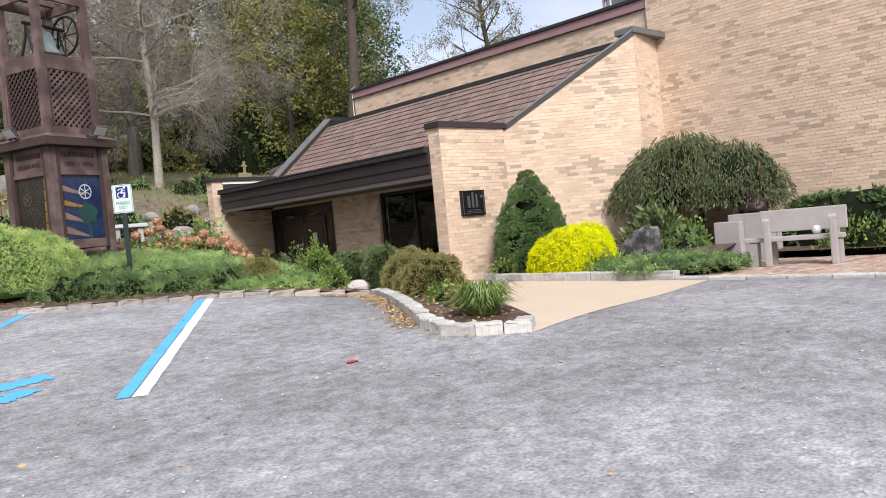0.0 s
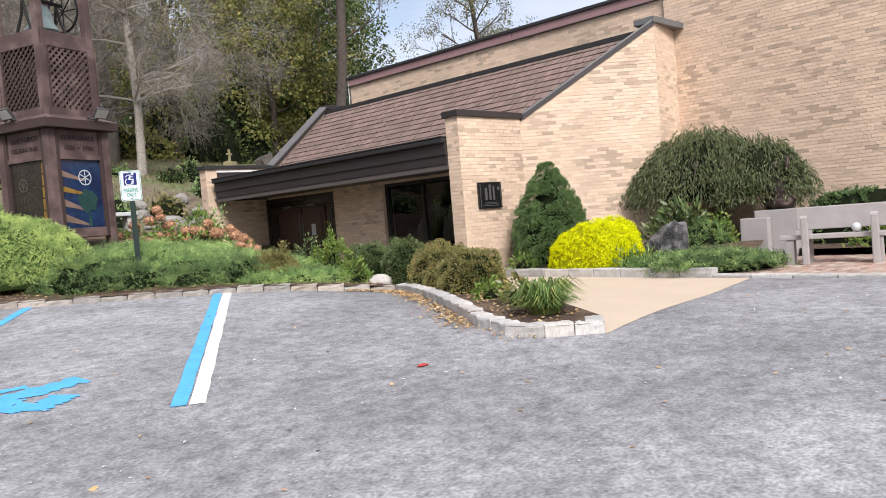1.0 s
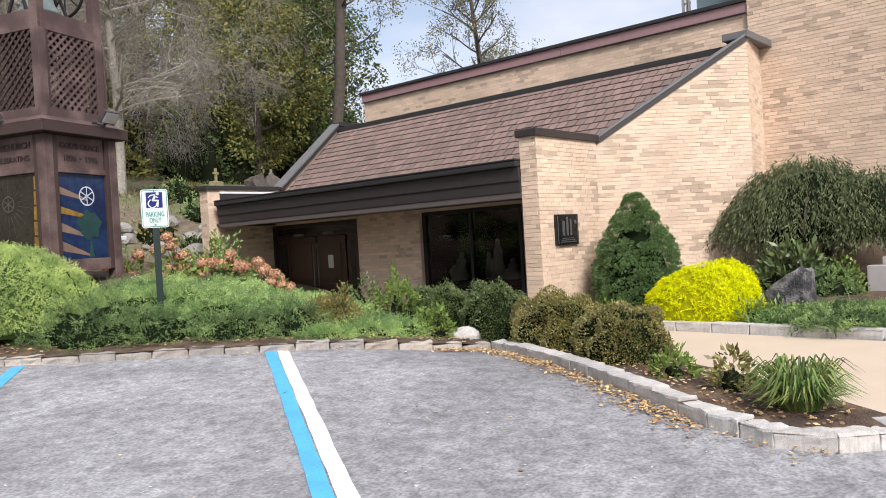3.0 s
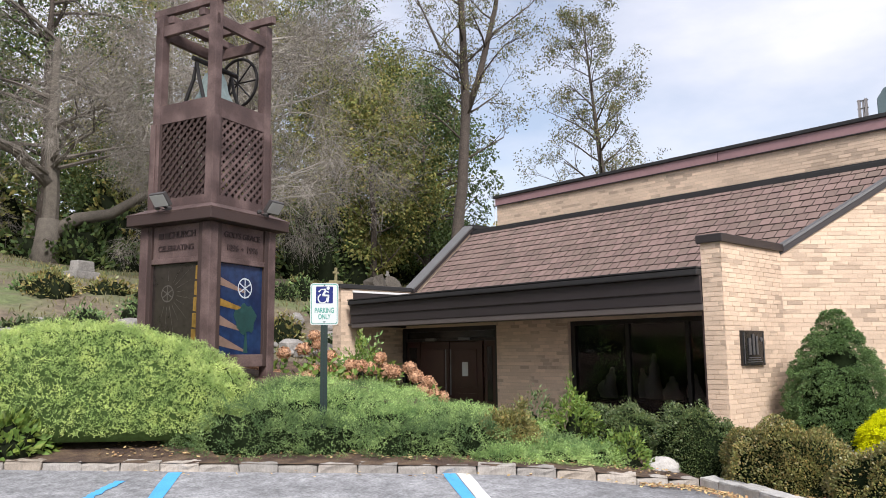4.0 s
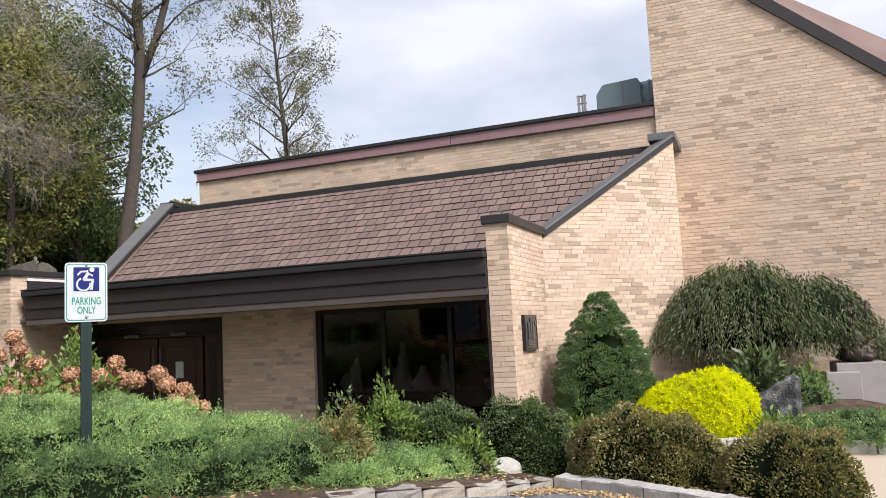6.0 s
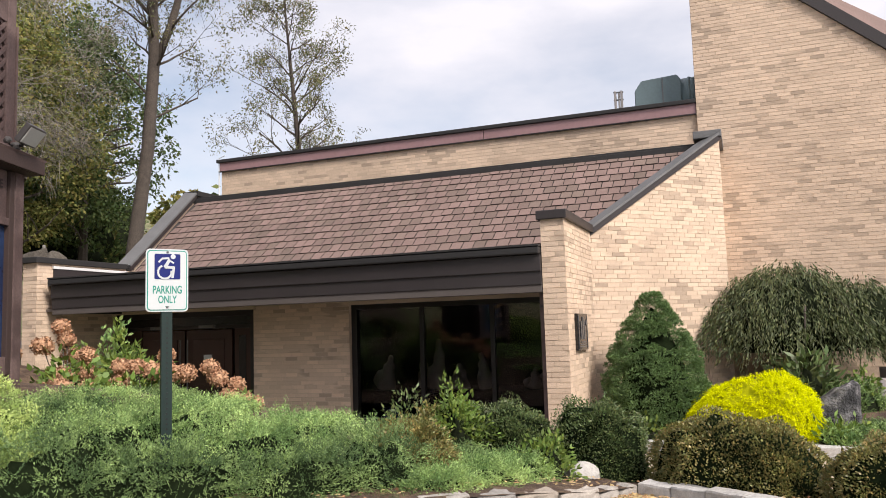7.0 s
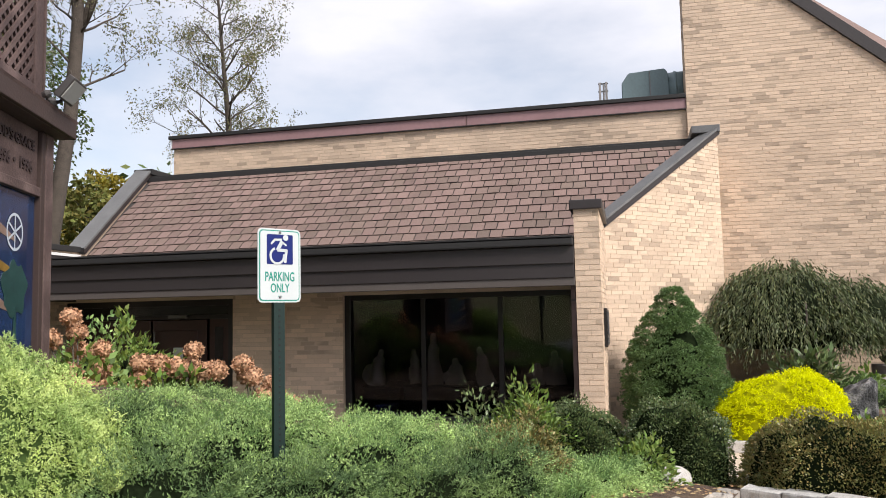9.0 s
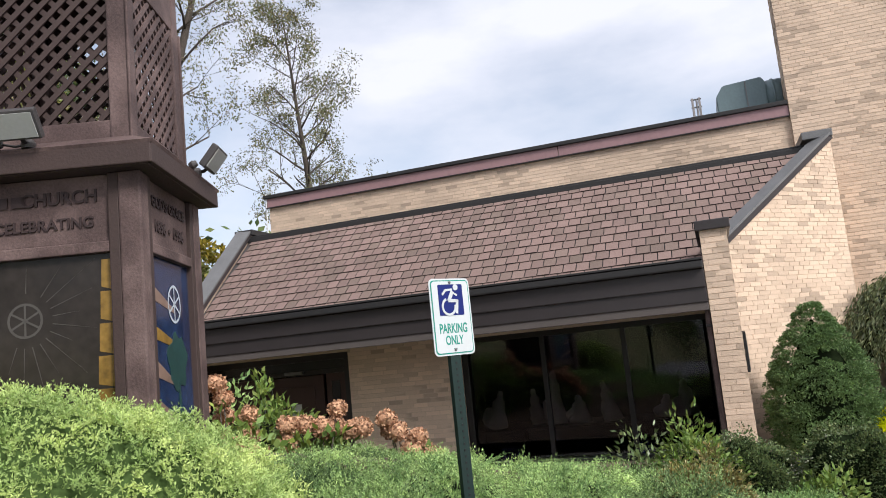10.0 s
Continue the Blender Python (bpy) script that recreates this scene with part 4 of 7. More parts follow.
part("seam", boxed((-0.462, -0.12, 0.10), (-0.452, -0.10, 0.86), 0.002), "flash", ac)
part("duct", tube(bmesh.new(), [(0, -0.40, 0.50), (0, -0.62, 0.50), (0, -0.80, 0.50)], [0.41, 0.42, 0.42], 24), "unit", ac, smooth=True)
part("duct_band", tube(bmesh.new(), [(0, -0.58, 0.50), (0, -0.63, 0.50)], 0.435, 24), "unit", ac, smooth=True)
part("duct", tube(bmesh.new(), [(0.05, -0.80, 0.50), (0.05, -1.15, 0.52)], [0.33, 0.34], 20), "unit", ac, smooth=True)
part("curb", boxed((-0.5, -1.2, 0.0), (0.5, 0.48, 0.085)), "flash", ac)
vent = thing("roof_vent", "small pale antenna mast on the flat roof", "antenna", at=(17.2, 9.15, 6.35))
part("mast", tube(bmesh.new(), [(0, 0, 0), (0, 0, 0.80)], 0.02, 8), "bench", vent)
for y in (-0.075, 0.055):
    part("panel", boxed((-0.03, y, 0.42), (0.03, y + 0.045, 0.82), 0.008), "bench", vent)
part("box", boxed((-0.07, -0.07, 0.18), (0.07, 0.07, 0.34), 0.01), "bench", vent)
for z in (0.38, 0.62, 0.78):
    part("bracket", boxed((-0.02, -0.09, z), (0.02, 0.11, z + 0.025), 0.003), "flash", vent)


# ---- kerbs, road markings ----
def stone_mesh(i, rough=1.0, material="granite"):
    """A split granite block with uneven faces and knocked-off edges."""
    bm = bmesh.new()
    box(bm, (-0.5, -0.09, -0.12), (0.5, 0.09, 0.12), 0.022)
    bmesh.ops.subdivide_edges(bm, edges=[e for e in bm.edges if e.calc_length() > 0.12], cuts=3, use_grid_fill=True)
    for v in bm.verts:
        q = Vector((v.co.x * 4, v.co.y * 9, v.co.z * 9)) + Vector((i * 3.7, i, 0))
        v.co += rough * (Vector((0.03, 0.022, 0.020)) * noise.noise(q) + Vector((0.01, 0.012, 0.012)) * noise.noise(q * 2.7))
    me = bpy.data.meshes.new("kerb_stone")
    bm.to_mesh(me)
    bm.free()
    me.materials.append(M[material])
    return me


STONES = [stone_mesh(i) for i in range(9)]
SAWN = [stone_mesh(i, 0.5, "granite_pale") for i in range(9)]


def kerb(path, label, height=0.08, width=1.0, length=0.30, zf=gz, stones=STONES, tilt=2.5, gap=0.97):
    """A row of separate granite blocks along a plan line, on its left side."""
    rnd = random.Random(len(path) * 7 + 1)
    top = tagged(new("kerb"), label, "kerb", kind="structure")
    for (x0, y0), (x1, y1) in zip(path, path[1:]):
        run = math.hypot(x1 - x0, y1 - y0)
        n = max(1, round(run / length))
        for i in range(n):
            k = (i + 0.5) / n
            seg = run / n
            x, y = x0 + (x1 - x0) * k, y0 + (y1 - y0) * k
            nx, ny = -(y1 - y0) / run, (x1 - x0) / run
            ob = new("kerb_stone", rnd.choice(stones))
            s = (seg * rnd.uniform(gap - 0.015, gap + 0.015), width, 1.0)
            ob.matrix_world = pose(x + nx * 0.09 * width, y + ny * 0.09 * width, zf(x, y) + height - 0.12 + rnd.uniform(-0.006, 0.005) * tilt, rnd.uniform(-tilt, tilt), rnd.uniform(-0.4, 0.4) * tilt,
                                   math.degrees(math.atan2(y1 - y0, x1 - x0)) + rnd.uniform(-1.5, 1.5)) @ Matrix.Diagonal((*s, 1))
            ob.parent = top
    return top


kerb([(8.2, 7.95), (6.12, 4.45), (5.95, 3.95), (6.08, 3.6), (6.5, 3.22), (6.75, 3.4)], "pale granite block kerb round the planter", height=0.115, length=0.34, stones=SAWN, tilt=1.2, gap=0.985)
kerb(KERB[:4], "rough granite block kerb along the parking bays", length=0.38, tilt=1.8)
kerb([(11.7, 8.9), (11.45, 7.65), (11.2, 4.42)], "pale granite block kerb of the wall bed", height=0.14, length=0.5, stones=SAWN, tilt=1.2, gap=0.985)
kerb([(11.2, 4.42), (11.1, 3.82), (11.08, 2.1), (11.06, -6.0)], "flush granite kerb edging the patio", height=0.05, length=0.5, stones=SAWN, tilt=0.8, gap=0.985)


def marking(name, poly, material, label):
    bm = bmesh.new()
    p0, p1, p2, p3 = [Vector((*p, 0)) for p in poly]
    n = 24
    rows = []
    rnd = random.Random(len(label))
    for i in range(n + 1):
        k = i / n
        a, b = p0.lerp(p3, k), p1.lerp(p2, k)
        w = (b - a).normalized()
        a += w * rnd.uniform(-0.006, 0.006)
        b += w * rnd.uniform(-0.006, 0.006)
        rows.append([bm.verts.new((q.x, q.y, gz(q.x, q.y) + 0.006)) for q in (a, a.lerp(b, 0.5), b)])
    for a, b in zip(rows, rows[1:]):
        for i in range(2):
            bm.faces.new((a[i], a[i + 1], b[i + 1], b[i]))
    ob = tagged(finish(name, bm, material), label, "road marking", kind="structure")
    return ob


ld = Vector((3.03, 4.75)).normalized()
ln = Vector((ld.y, -ld.x))


def line_strip(name, start, length, off0, off1, material, label):
    s = Vector(start)
    a, b = s + ln * off0, s + ln * off1
    return marking(name, [a, b, b + ld * length, a + ld * length], material, label)


line_strip("bay_line", (3.06, 4.60), 5.75, -0.10, 0.02, "lineblue", "bright blue accessible bay line on asphalt")
line_strip("bay_line", (3.06, 4.60), 5.72, 0.03, 0.15, "linewhite", "white parking bay line on asphalt")
line_strip("bay_line", (1.17, 6.46), 5.45, -0.10, 0.03, "lineblue", "bright blue accessible bay line on asphalt")
def worn_patch(x, y, l_, w, a_, seed):
    """A ragged brushed patch of paint."""
    rnd = random.Random(seed)
    c, s_ = math.cos(radians(a_)), math.sin(radians(a_))
    bm = bmesh.new()
    n = 18
    up = [(l_ * (k / n - 0.5), w * (0.5 + rnd.uniform(-0.22, 0.10))) for k in range(n + 1)]
    dn = [(l_ * (k / n - 0.5), -w * (0.5 + rnd.uniform(-0.22, 0.10))) for k in range(n + 1)]
    va = []
    for row in (up, dn):
        va.append([bm.verts.new((x + c * u - s_ * v, y + s_ * u + c * v, gz(x + c * u - s_ * v, y + s_ * u + c * v) + 0.006 + 0.0002 * seed)) for u, v in row])
    for k in range(n):
        bm.faces.new((va[0][k], va[0][k + 1], va[1][k + 1], va[1][k]))
    tagged(finish("bay_symbol_stroke", bm, "lineblue"), "worn blue painted symbol stroke on asphalt", "road marking", kind="structure")


for i, q in enumerate(((2.50, 6.08, 0.86, 0.30, 5), (2.34, 6.34, 0.40, 0.14, -8), (2.28, 5.68, 0.24, 0.26, 20), (2.48, 5.62, 0.40, 0.26, 36), (2.22, 5.84, 0.34, 0.16, 40), (1.90, 5.52, 0.38, 0.17, -30),
                       (3.3, 10.8, 0.72, 0.10, 45), (2.8, 9.32, 0.3, 0.09, 5))):
    worn_patch(*q, i)


# ---- paved patio by the bench ----
def patio():
    rnd = random.Random(3)
    base = tagged(finish("patio", prism([(11.25, 4.4), (11.15, -6), (14.3, -6), (14.3, 4.3), (13.2, 4.48)], 0.4, 0.705), "mortar"), "red brick paver patio under the bench", "patio", kind="structure")
    vs, fs = [], []
    y = -2.0
    r = 0
    while y < 4.3:
        x = 11.3 - 0.1 * (r % 2)
        while x < 14.2:
            k = len(vs)
            z = 0.725 + rnd.uniform(-0.003, 0.003)
            for zz in (0.70, z):
                vs += [(max(x, 11.28), y, zz), (x + 0.19, y, zz), (x + 0.19, y + 0.092, zz), (max(x, 11.28), y + 0.092, zz)]
            fs += [(k + 4, k + 5, k + 6, k + 7), (k, k + 1, k + 5, k + 4), (k + 1, k + 2, k + 6, k + 5), (k + 2, k + 3, k + 7, k + 6), (k + 3, k, k + 4, k + 7)]
            x += 0.2
        y += 0.1
        r += 1
    ob = raw("pavers", vs, fs, "paver", base)
    ob["kind"] = "stuff"


patio()

# ---- the accessible parking sign ----
sign = thing("parking_sign", "white accessible parking sign with blue symbol on green post", "parking sign", at=(5.63, 10.90, 0), turn=-33)


def rounded(w, h, r, y0, y1, n=5):
    pts = []
    for cx, cz, a0 in ((w / 2 - r, h / 2 - r, 0), (-w / 2 + r, h / 2 - r, 90), (-w / 2 + r, -h / 2 + r, 180), (w / 2 - r, -h / 2 + r, 270)):
        for i in range(n + 1):
            a = radians(a0 + 90 * i / n)
            pts.append((cx + r * math.cos(a), cz + r * math.sin(a)))
    bm = bmesh.new()
    a = [bm.verts.new((x, y0, z)) for x, z in pts]
    b = [bm.verts.new((x, y1, z)) for x, z in pts]
    bm.faces.new(a), bm.faces.new(b[::-1])
    for i in range(len(pts)):
        bm.faces.new((a[i], b[i], b[(i + 1) % len(pts)], a[(i + 1) % len(pts)]))
    return bm


def lift(bm, x, y, z):
    bmesh.ops.translate(bm, verts=bm.verts, vec=(x, y, z))
    return bm


SZ = 2.78
plate = part("plate", lift(rounded(0.305, 0.457, 0.03, -0.003, 0.0), 0, -0.03, SZ), "signwhite", sign, "white sign plate")
part("border", lift(rounded(0.285, 0.437, 0.024, -0.0015, 0.0), 0, -0.0335, SZ), "signgreen", plate, "thin green border")
part("field", lift(rounded(0.272, 0.424, 0.02, -0.0015, 0.0), 0, -0.0355, SZ), "signwhite", plate)
part("blue_square", lift(rounded(0.185, 0.185, 0.008, -0.0015, 0.0), 0.0, -0.0375, SZ + 0.10), "signblue", plate, "blue symbol square")


def symbol():
    bm = bmesh.new()
    y0, y1 = -0.0415, -0.0395
    ox, oz = -0.005, SZ + 0.10

    def bar(x0, z0, x1, z1, w):
        d = Vector((x1 - x0, 0, z1 - z0)).normalized()
        n = Vector((-d.z, 0, d.x)) * w / 2
        q = [Vector((ox + x0, 0, oz + z0)) + n, Vector((ox + x1, 0, oz + z1)) + n, Vector((ox + x1, 0, oz + z1)) - n, Vector((ox + x0, 0, oz + z0)) - n]
        a = [bm.verts.new((v.x, y0, v.z)) for v in q]
        b = [bm.verts.new((v.x, y1, v.z)) for v in q]
        bm.faces.new(a), bm.faces.new(b[::-1])
        for i in range(4):
            bm.faces.new((a[i], b[i], b[(i + 1) % 4], a[(i + 1) % 4]))
    pts = [(-0.013 + 0.043 * math.cos(radians(a)), -0.036 + 0.043 * math.sin(radians(a))) for a in range(112, 385, 13)]
    for p, q in zip(pts, pts[1:]):
        bar(*p, *q, 0.0125)
    bar(0.018, 0.046, -0.012, -0.006, 0.021)
    bar(0.016, 0.055, -0.030, 0.052, 0.0115)
    bar(-0.026, 0.055, -0.052, 0.028, 0.0115)
    bar(0.018, 0.040, 0.046, 0.022, 0.010)
    bar(-0.014, -0.004, 0.048, -0.006, 0.017)
    bar(0.046, 0.000, 0.036, -0.074, 0.0155)
    lathe(bm, [(0.0165, 0), (0.0165, 0.002)], 14, pose(ox + 0.040, y1, oz + 0.066, 90))
    return bm


sym = symbol()
bmesh.ops.transform(sym, matrix=Matrix.Translation((0, 0, SZ + 0.10)) @ Matrix.Diagonal((1.12, 1, 1.12, 1)) @ Matrix.Translation((0, 0, -SZ - 0.10)), verts=sym.verts)
part("wheelchair_symbol", sym, "signwhite", plate, "white wheelchair symbol")
lettering("wording", "PARKING", 0.056, 0.0012, pose(0, -0.0375, SZ - 0.072, 90) @ Matrix.Diagonal((0.90, 1.42, 1, 1)), "signgreen", plate, "green lettering")
lettering("wording", "ONLY", 0.056, 0.0012, pose(0, -0.0375, SZ - 0.142, 90) @ Matrix.Diagonal((0.88, 1.36, 1, 1)), "signgreen", plate, "green lettering")
arrow = bmesh.new()
box(arrow, (-0.014, -0.0385, SZ - 0.192), (0.014, -0.037, SZ - 0.188))
part("arrow", arrow, "signgreen", plate)
for z in (SZ + 0.205, SZ - 0.195):
    part("bolt", lathe(bmesh.new(), [(0.009, 0), (0.009, 0.006), (0.004, 0.01)], 8, pose(0, -0.036, z, 90)), "flash", sign)
u_post = bmesh.new()
prism([(-0.038, 0.0), (-0.032, 0.0), (-0.032, -0.024), (0.032, -0.024), (0.032, 0.0), (0.038, 0.0), (0.038, -0.006), (0.038, -0.03), (-0.038, -0.03)], 1.15, SZ + 0.2, u_post)
part("post", u_post, "post", sign, "dark green steel channel post")
for i in range(26):
    z = 1.6 + i * 0.036
    if z < SZ - 0.25:
        part("hole", boxed((-0.006, -0.0325, z), (0.006, -0.0302, z + 0.012)), "iron", sign)

# ---- the bell tower ----
TOWER = (5.49, 13.47)
tower = thing("bell_tower", "dark brown stained timber bell tower with lattice sides", "bell tower", at=(*TOWER, 0), turn=20)
H, HU = 0.61, 0.57


def tpart(name, lo, hi, material="wood", bevel=0.008, label="", parent=None, m=None):
    return part(name, boxed(lo, hi, bevel, m), material, parent or tower, label)


FACES = [pose(0, 0, 0, 0, 0, a) for a in (0, 90, 180, 270)]      # 0: the picture face, 270: the other near face
for i, fm in enumerate(FACES):
    # corner post of the housing in three boards, and of the belfry
    tpart("corner_post", (-H - 0.01, -H - 0.01, 1.35), (-H + 0.13, -H + 0.13, 3.90), "wood", 0.012, m=fm)
    tpart("corner_board", (-H + 0.131, -H - 0.002, 2.08), (-H + 0.20, -H + 0.09, 3.90), "wood_dark", m=fm)
    tpart("corner_board", (H - 0.20, -H - 0.002, 2.08), (H - 0.131, -H + 0.09, 3.90), "wood_dark", m=fm)
    tpart("bottom_rail", (-H + 0.2, -H + 0.005, 2.08), (H - 0.2, -H + 0.09, 2.24), m=fm)
    tpart("middle_rail", (-H + 0.2, -H + 0.003, 3.40), (H - 0.2, -H + 0.09, 3.47), m=fm)
    tpart("name_board", (-H + 0.2, -H + 0.03, 3.47), (H - 0.2, -H + 0.07, 3.90), "wood", m=fm)
    tpart("eave_board", (-H - 0.13, -H - 0.135, 3.91), (H + 0.128, -H - 0.095, 4.05), "wood_dark", m=fm)
    part("eave_slope", slab([fm @ Vector(p) for p in ((-H - 0.14, -H - 0.145, 4.055), (H + 0.14, -H - 0.145, 4.055), (H - 0.06, -H + 0.06, 4.15), (-H + 0.06, -H + 0.06, 4.15))], 0.025), "wood", tower)
    # belfry
    tpart("belfry_post", (-HU + 0.02, -HU + 0.02, 4.05), (-HU + 0.15, -HU + 0.15, 6.95 if i == 0 else 6.85), "wood", 0.012, m=fm)
    tpart("post_facing", (-HU + 0.005, -HU + 0.0, 4.1), (-HU + 0.10, -HU + 0.019, 5.3), "wood", m=fm)
    tpart("lower_board", (-HU + 0.15, -HU + 0.03, 4.12), (HU - 0.02, -HU + 0.075, 4.27), m=fm)
    tpart("upper_board", (-HU + 0.15, -HU + 0.028, 5.29), (HU - 0.02, -HU + 0.078, 5.55), m=fm)
    tpart("top_beam", (-HU + 0.15, -HU + 0.035, 6.53), (HU - 0.02, -HU + 0.10, 6.68), m=fm)
    tpart("lattice_stop", (-HU + 0.15, -HU + 0.03, 4.27), (-HU + 0.19, -HU + 0.075, 5.29), "wood_dark", 0.004, m=fm)
    tpart("lattice_stop", (HU - 0.06, -HU + 0.03, 4.27), (HU - 0.02, -HU + 0.075, 5.29), "wood_dark", 0.004, m=fm)
    x0, x1, z0, z1 = -HU + 0.19, HU - 0.06, 4.27, 5.29
    for lean in (1, -1):
        c = -1.2
        while c < 2.3:
            # a slat along z = z0 + lean * (x - x0) + c, cut to the opening
            lo, hi = x0, x1
            if lean > 0:
                lo, hi = max(lo, x0 - c), min(hi, x0 + (z1 - z0) - c)
            else:
                lo, hi = max(lo, x0 + c - (z1 - z0)), min(hi, x0 + c)
            if hi - lo > 0.06:
                za, zb = z0 + lean * (lo - x0) + c, z0 + lean * (hi - x0) + c
                yy = -HU + (0.042 if lean > 0 else 0.055)
                mid = Vector(((lo + hi) / 2, yy, (za + zb) / 2))
                half = math.hypot(hi - lo, zb - za) / 2
                # side-face slats use the darker timber as painted shade
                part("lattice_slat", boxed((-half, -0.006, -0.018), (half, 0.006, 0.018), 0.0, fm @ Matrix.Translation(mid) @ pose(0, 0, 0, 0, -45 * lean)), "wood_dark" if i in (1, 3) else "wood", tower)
            c += 0.118
for s in (-1, 1):
    tpart("crossbar", (-HU + 0.02, s * 0.28 - 0.05, 6.69), (HU + 0.1, s * 0.28 + 0.05, 6.79), "wood")
    tpart("roof_beam", (s * 0.44 - 0.04, -HU - 0.1, 6.86), (s * 0.44 + 0.04, HU + 0.1, 6.96), "wood")
tpart("eave_deck", (-H - 0.1, -H - 0.1, 3.905), (H + 0.1, H + 0.1, 3.93), "wood_dark")
tpart("belfry_floor", (-HU + 0.08, -HU + 0.08, 5.44), (HU - 0.08, HU - 0.08, 5.48), "wood_dark")
tpart("housing_floor", (-H + 0.1, -H + 0.1, 2.1), (H - 0.1, H - 0.1, 2.14), "wood_dark")

# picture panel: blue ground with rays, wheel and tree
M["pic_blue"] = mat("picture_blue", (0.020, 0.042, 0.105), 0.13, vary=0.45, scale=2.5, fine=14, bump=0, tint=(0.012, 0.02, 0.055))
M["pic_ray"] = mat("picture_ray", (0.21, 0.14, 0.11), 0.35, vary=0.25, scale=4, fine=14, bump=0)
M["pic_gold"] = mat("picture_gold", (0.22, 0.13, 0.03), 0.25, vary=0.6, scale=4, fine=14, bump=0)
M["pic_green"] = mat("picture_green", (0.016, 0.052, 0.050), 0.35, vary=0.35, scale=6, fine=20, bump=0)
M["pic_white"] = mat("picture_white", (0.45, 0.50, 0.56), 0.35, vary=0.08, bump=0)
M["pic_dark"] = mat("picture_dark", (0.028, 0.023, 0.021), 0.12, vary=0.4, scale=3, fine=16, bump=0)
M["pic_grey"] = mat("picture_grey", (0.075, 0.068, 0.062), 0.3, vary=0.2, bump=0)


def flat_shape(pts, y, m, thick=0.002):
    bm = bmesh.new()
    a = [bm.verts.new(m @ Vector((x, y, z))) for x, z in pts]
    b = [bm.verts.new(m @ Vector((x, y + thick, z))) for x, z in pts]
    bm.faces.new(a), bm.faces.new(b[::-1])
    for i in range(len(pts)):
        bm.faces.new((a[i], b[i], b[(i + 1) % len(pts)], a[(i + 1) % len(pts)]))
    return bm


def wheel(m, cx, cz, r, y, material, parent):
    bm = bmesh.new()
    n = 24
    for i in range(n):
        a, b = 2 * math.pi * i / n, 2 * math.pi * (i + 1) / n
        q = [bm.verts.new(m @ Vector((cx + rr * math.cos(t), y, cz + rr * math.sin(t)))) for rr, t in ((r, a), (r, b), (r * 0.86, b), (r * 0.86, a))]
        bm.faces.new(q)
    for k in range(3):
        a = math.pi * k / 3 + math.pi / 6
        d, w = Vector((math.cos(a), 0, math.sin(a))), Vector((-math.sin(a), 0, math.cos(a))) * r * 0.06
        c = Vector((cx, y - 0.0005, cz))
        bm.faces.new([bm.verts.new(m @ v) for v in (c + d * r * 0.86 + w, c + d * r * 0.86 - w, c - d * r * 0.86 - w, c - d * r * 0.86 + w)])
    part("wheel_emblem", bm, material, parent, "thin white wheel emblem")


YP = -H + 0.045
fm0 = FACES[0]
W = H - 0.2
pic = part("picture_panel", boxed((-W, YP, 2.24), (W, YP + 0.02, 3.40), 0, fm0), "pic_blue", tower, "painted blue panel with rays, wheel and tree")
for z, w, l_, mm in ((3.12, 0.11, 0.5, "pic_ray"), (2.86, 0.10, 0.62, "pic_gold"), (2.62, 0.13, 0.46, "pic_ray"), (2.36, 0.14, 0.5, "pic_ray")):
    part("ray", flat_shape([(-W, z), (-W, z + w), (-W + l_, z - 0.06), (-W + l_ * 0.98, z - 0.085)], YP - 0.003, fm0), mm, pic)
wheel(fm0, 0.08, 3.10, 0.135, YP - 0.004, "pic_white", pic)
part("painted_tree", flat_shape([(0.10 + (0.20 + 0.03 * math.sin(5 * t)) * math.cos(t), 2.70 + (0.19 + 0.03 * math.cos(7 * t)) * math.sin(t)) for t in [2 * math.pi * i / 26 for i in range(26)]], YP - 0.004, fm0), "pic_green", pic)
part("painted_trunk", flat_shape([(0.07, 2.26), (0.15, 2.26), (0.12, 2.56), (0.10, 2.56)], YP - 0.006, fm0), "pic_green", pic)
fm3 = FACES[3]
pic2 = part("picture_panel", boxed((-W, YP, 2.24), (W, YP + 0.02, 3.40), 0, fm3), "pic_dark", tower, "dim brown panel with fine sunburst rays")
wheel(fm3, -0.14, 3.02, 0.11, YP - 0.003, "pic_grey", pic2)
for k in range(22):
    a = 2 * math.pi * k / 22 + 0.1
    r0, r1 = 0.17, 0.34 + 0.28 * ((k * 7) % 5) / 5
    d = (math.cos(a), math.sin(a))
    x1, z1 = -0.14 + d[0] * r1, 3.02 + d[1] * r1
    if abs(x1) < W and 2.26 < z1 < 3.38:
        part("ray", flat_shape([(-0.14 + d[0] * r0 - d[1] * 0.003, 3.02 + d[1] * r0 + d[0] * 0.003), (x1, z1), (-0.14 + d[0] * r0 + d[1] * 0.003, 3.02 + d[1] * r0 - d[0] * 0.003)], YP - 0.003, fm3, 0.001), "pic_grey", pic2)
for k in range(5):
    part("gold_block", flat_shape([(W - 0.07 - 0.012 * k, 3.36 - 0.2 * k), (W, 3.36 - 0.2 * k), (W, 3.165 - 0.2 * k), (W - 0.075 - 0.012 * k, 3.19 - 0.2 * k)], YP - 0.003, fm3, 0.001), "pic_gold", pic2)
part("blue_wedge", flat_shape([(W - 0.2, 2.42), (W, 2.3), (W, 2.25), (W - 0.26, 2.45)], YP - 0.004, fm3, 0.001), "pic_blue", pic2)
part("back_panel", boxed((-W, YP, 2.24), (W, YP + 0.02, 3.40), 0, FACES[1]), "pic_dark", tower)
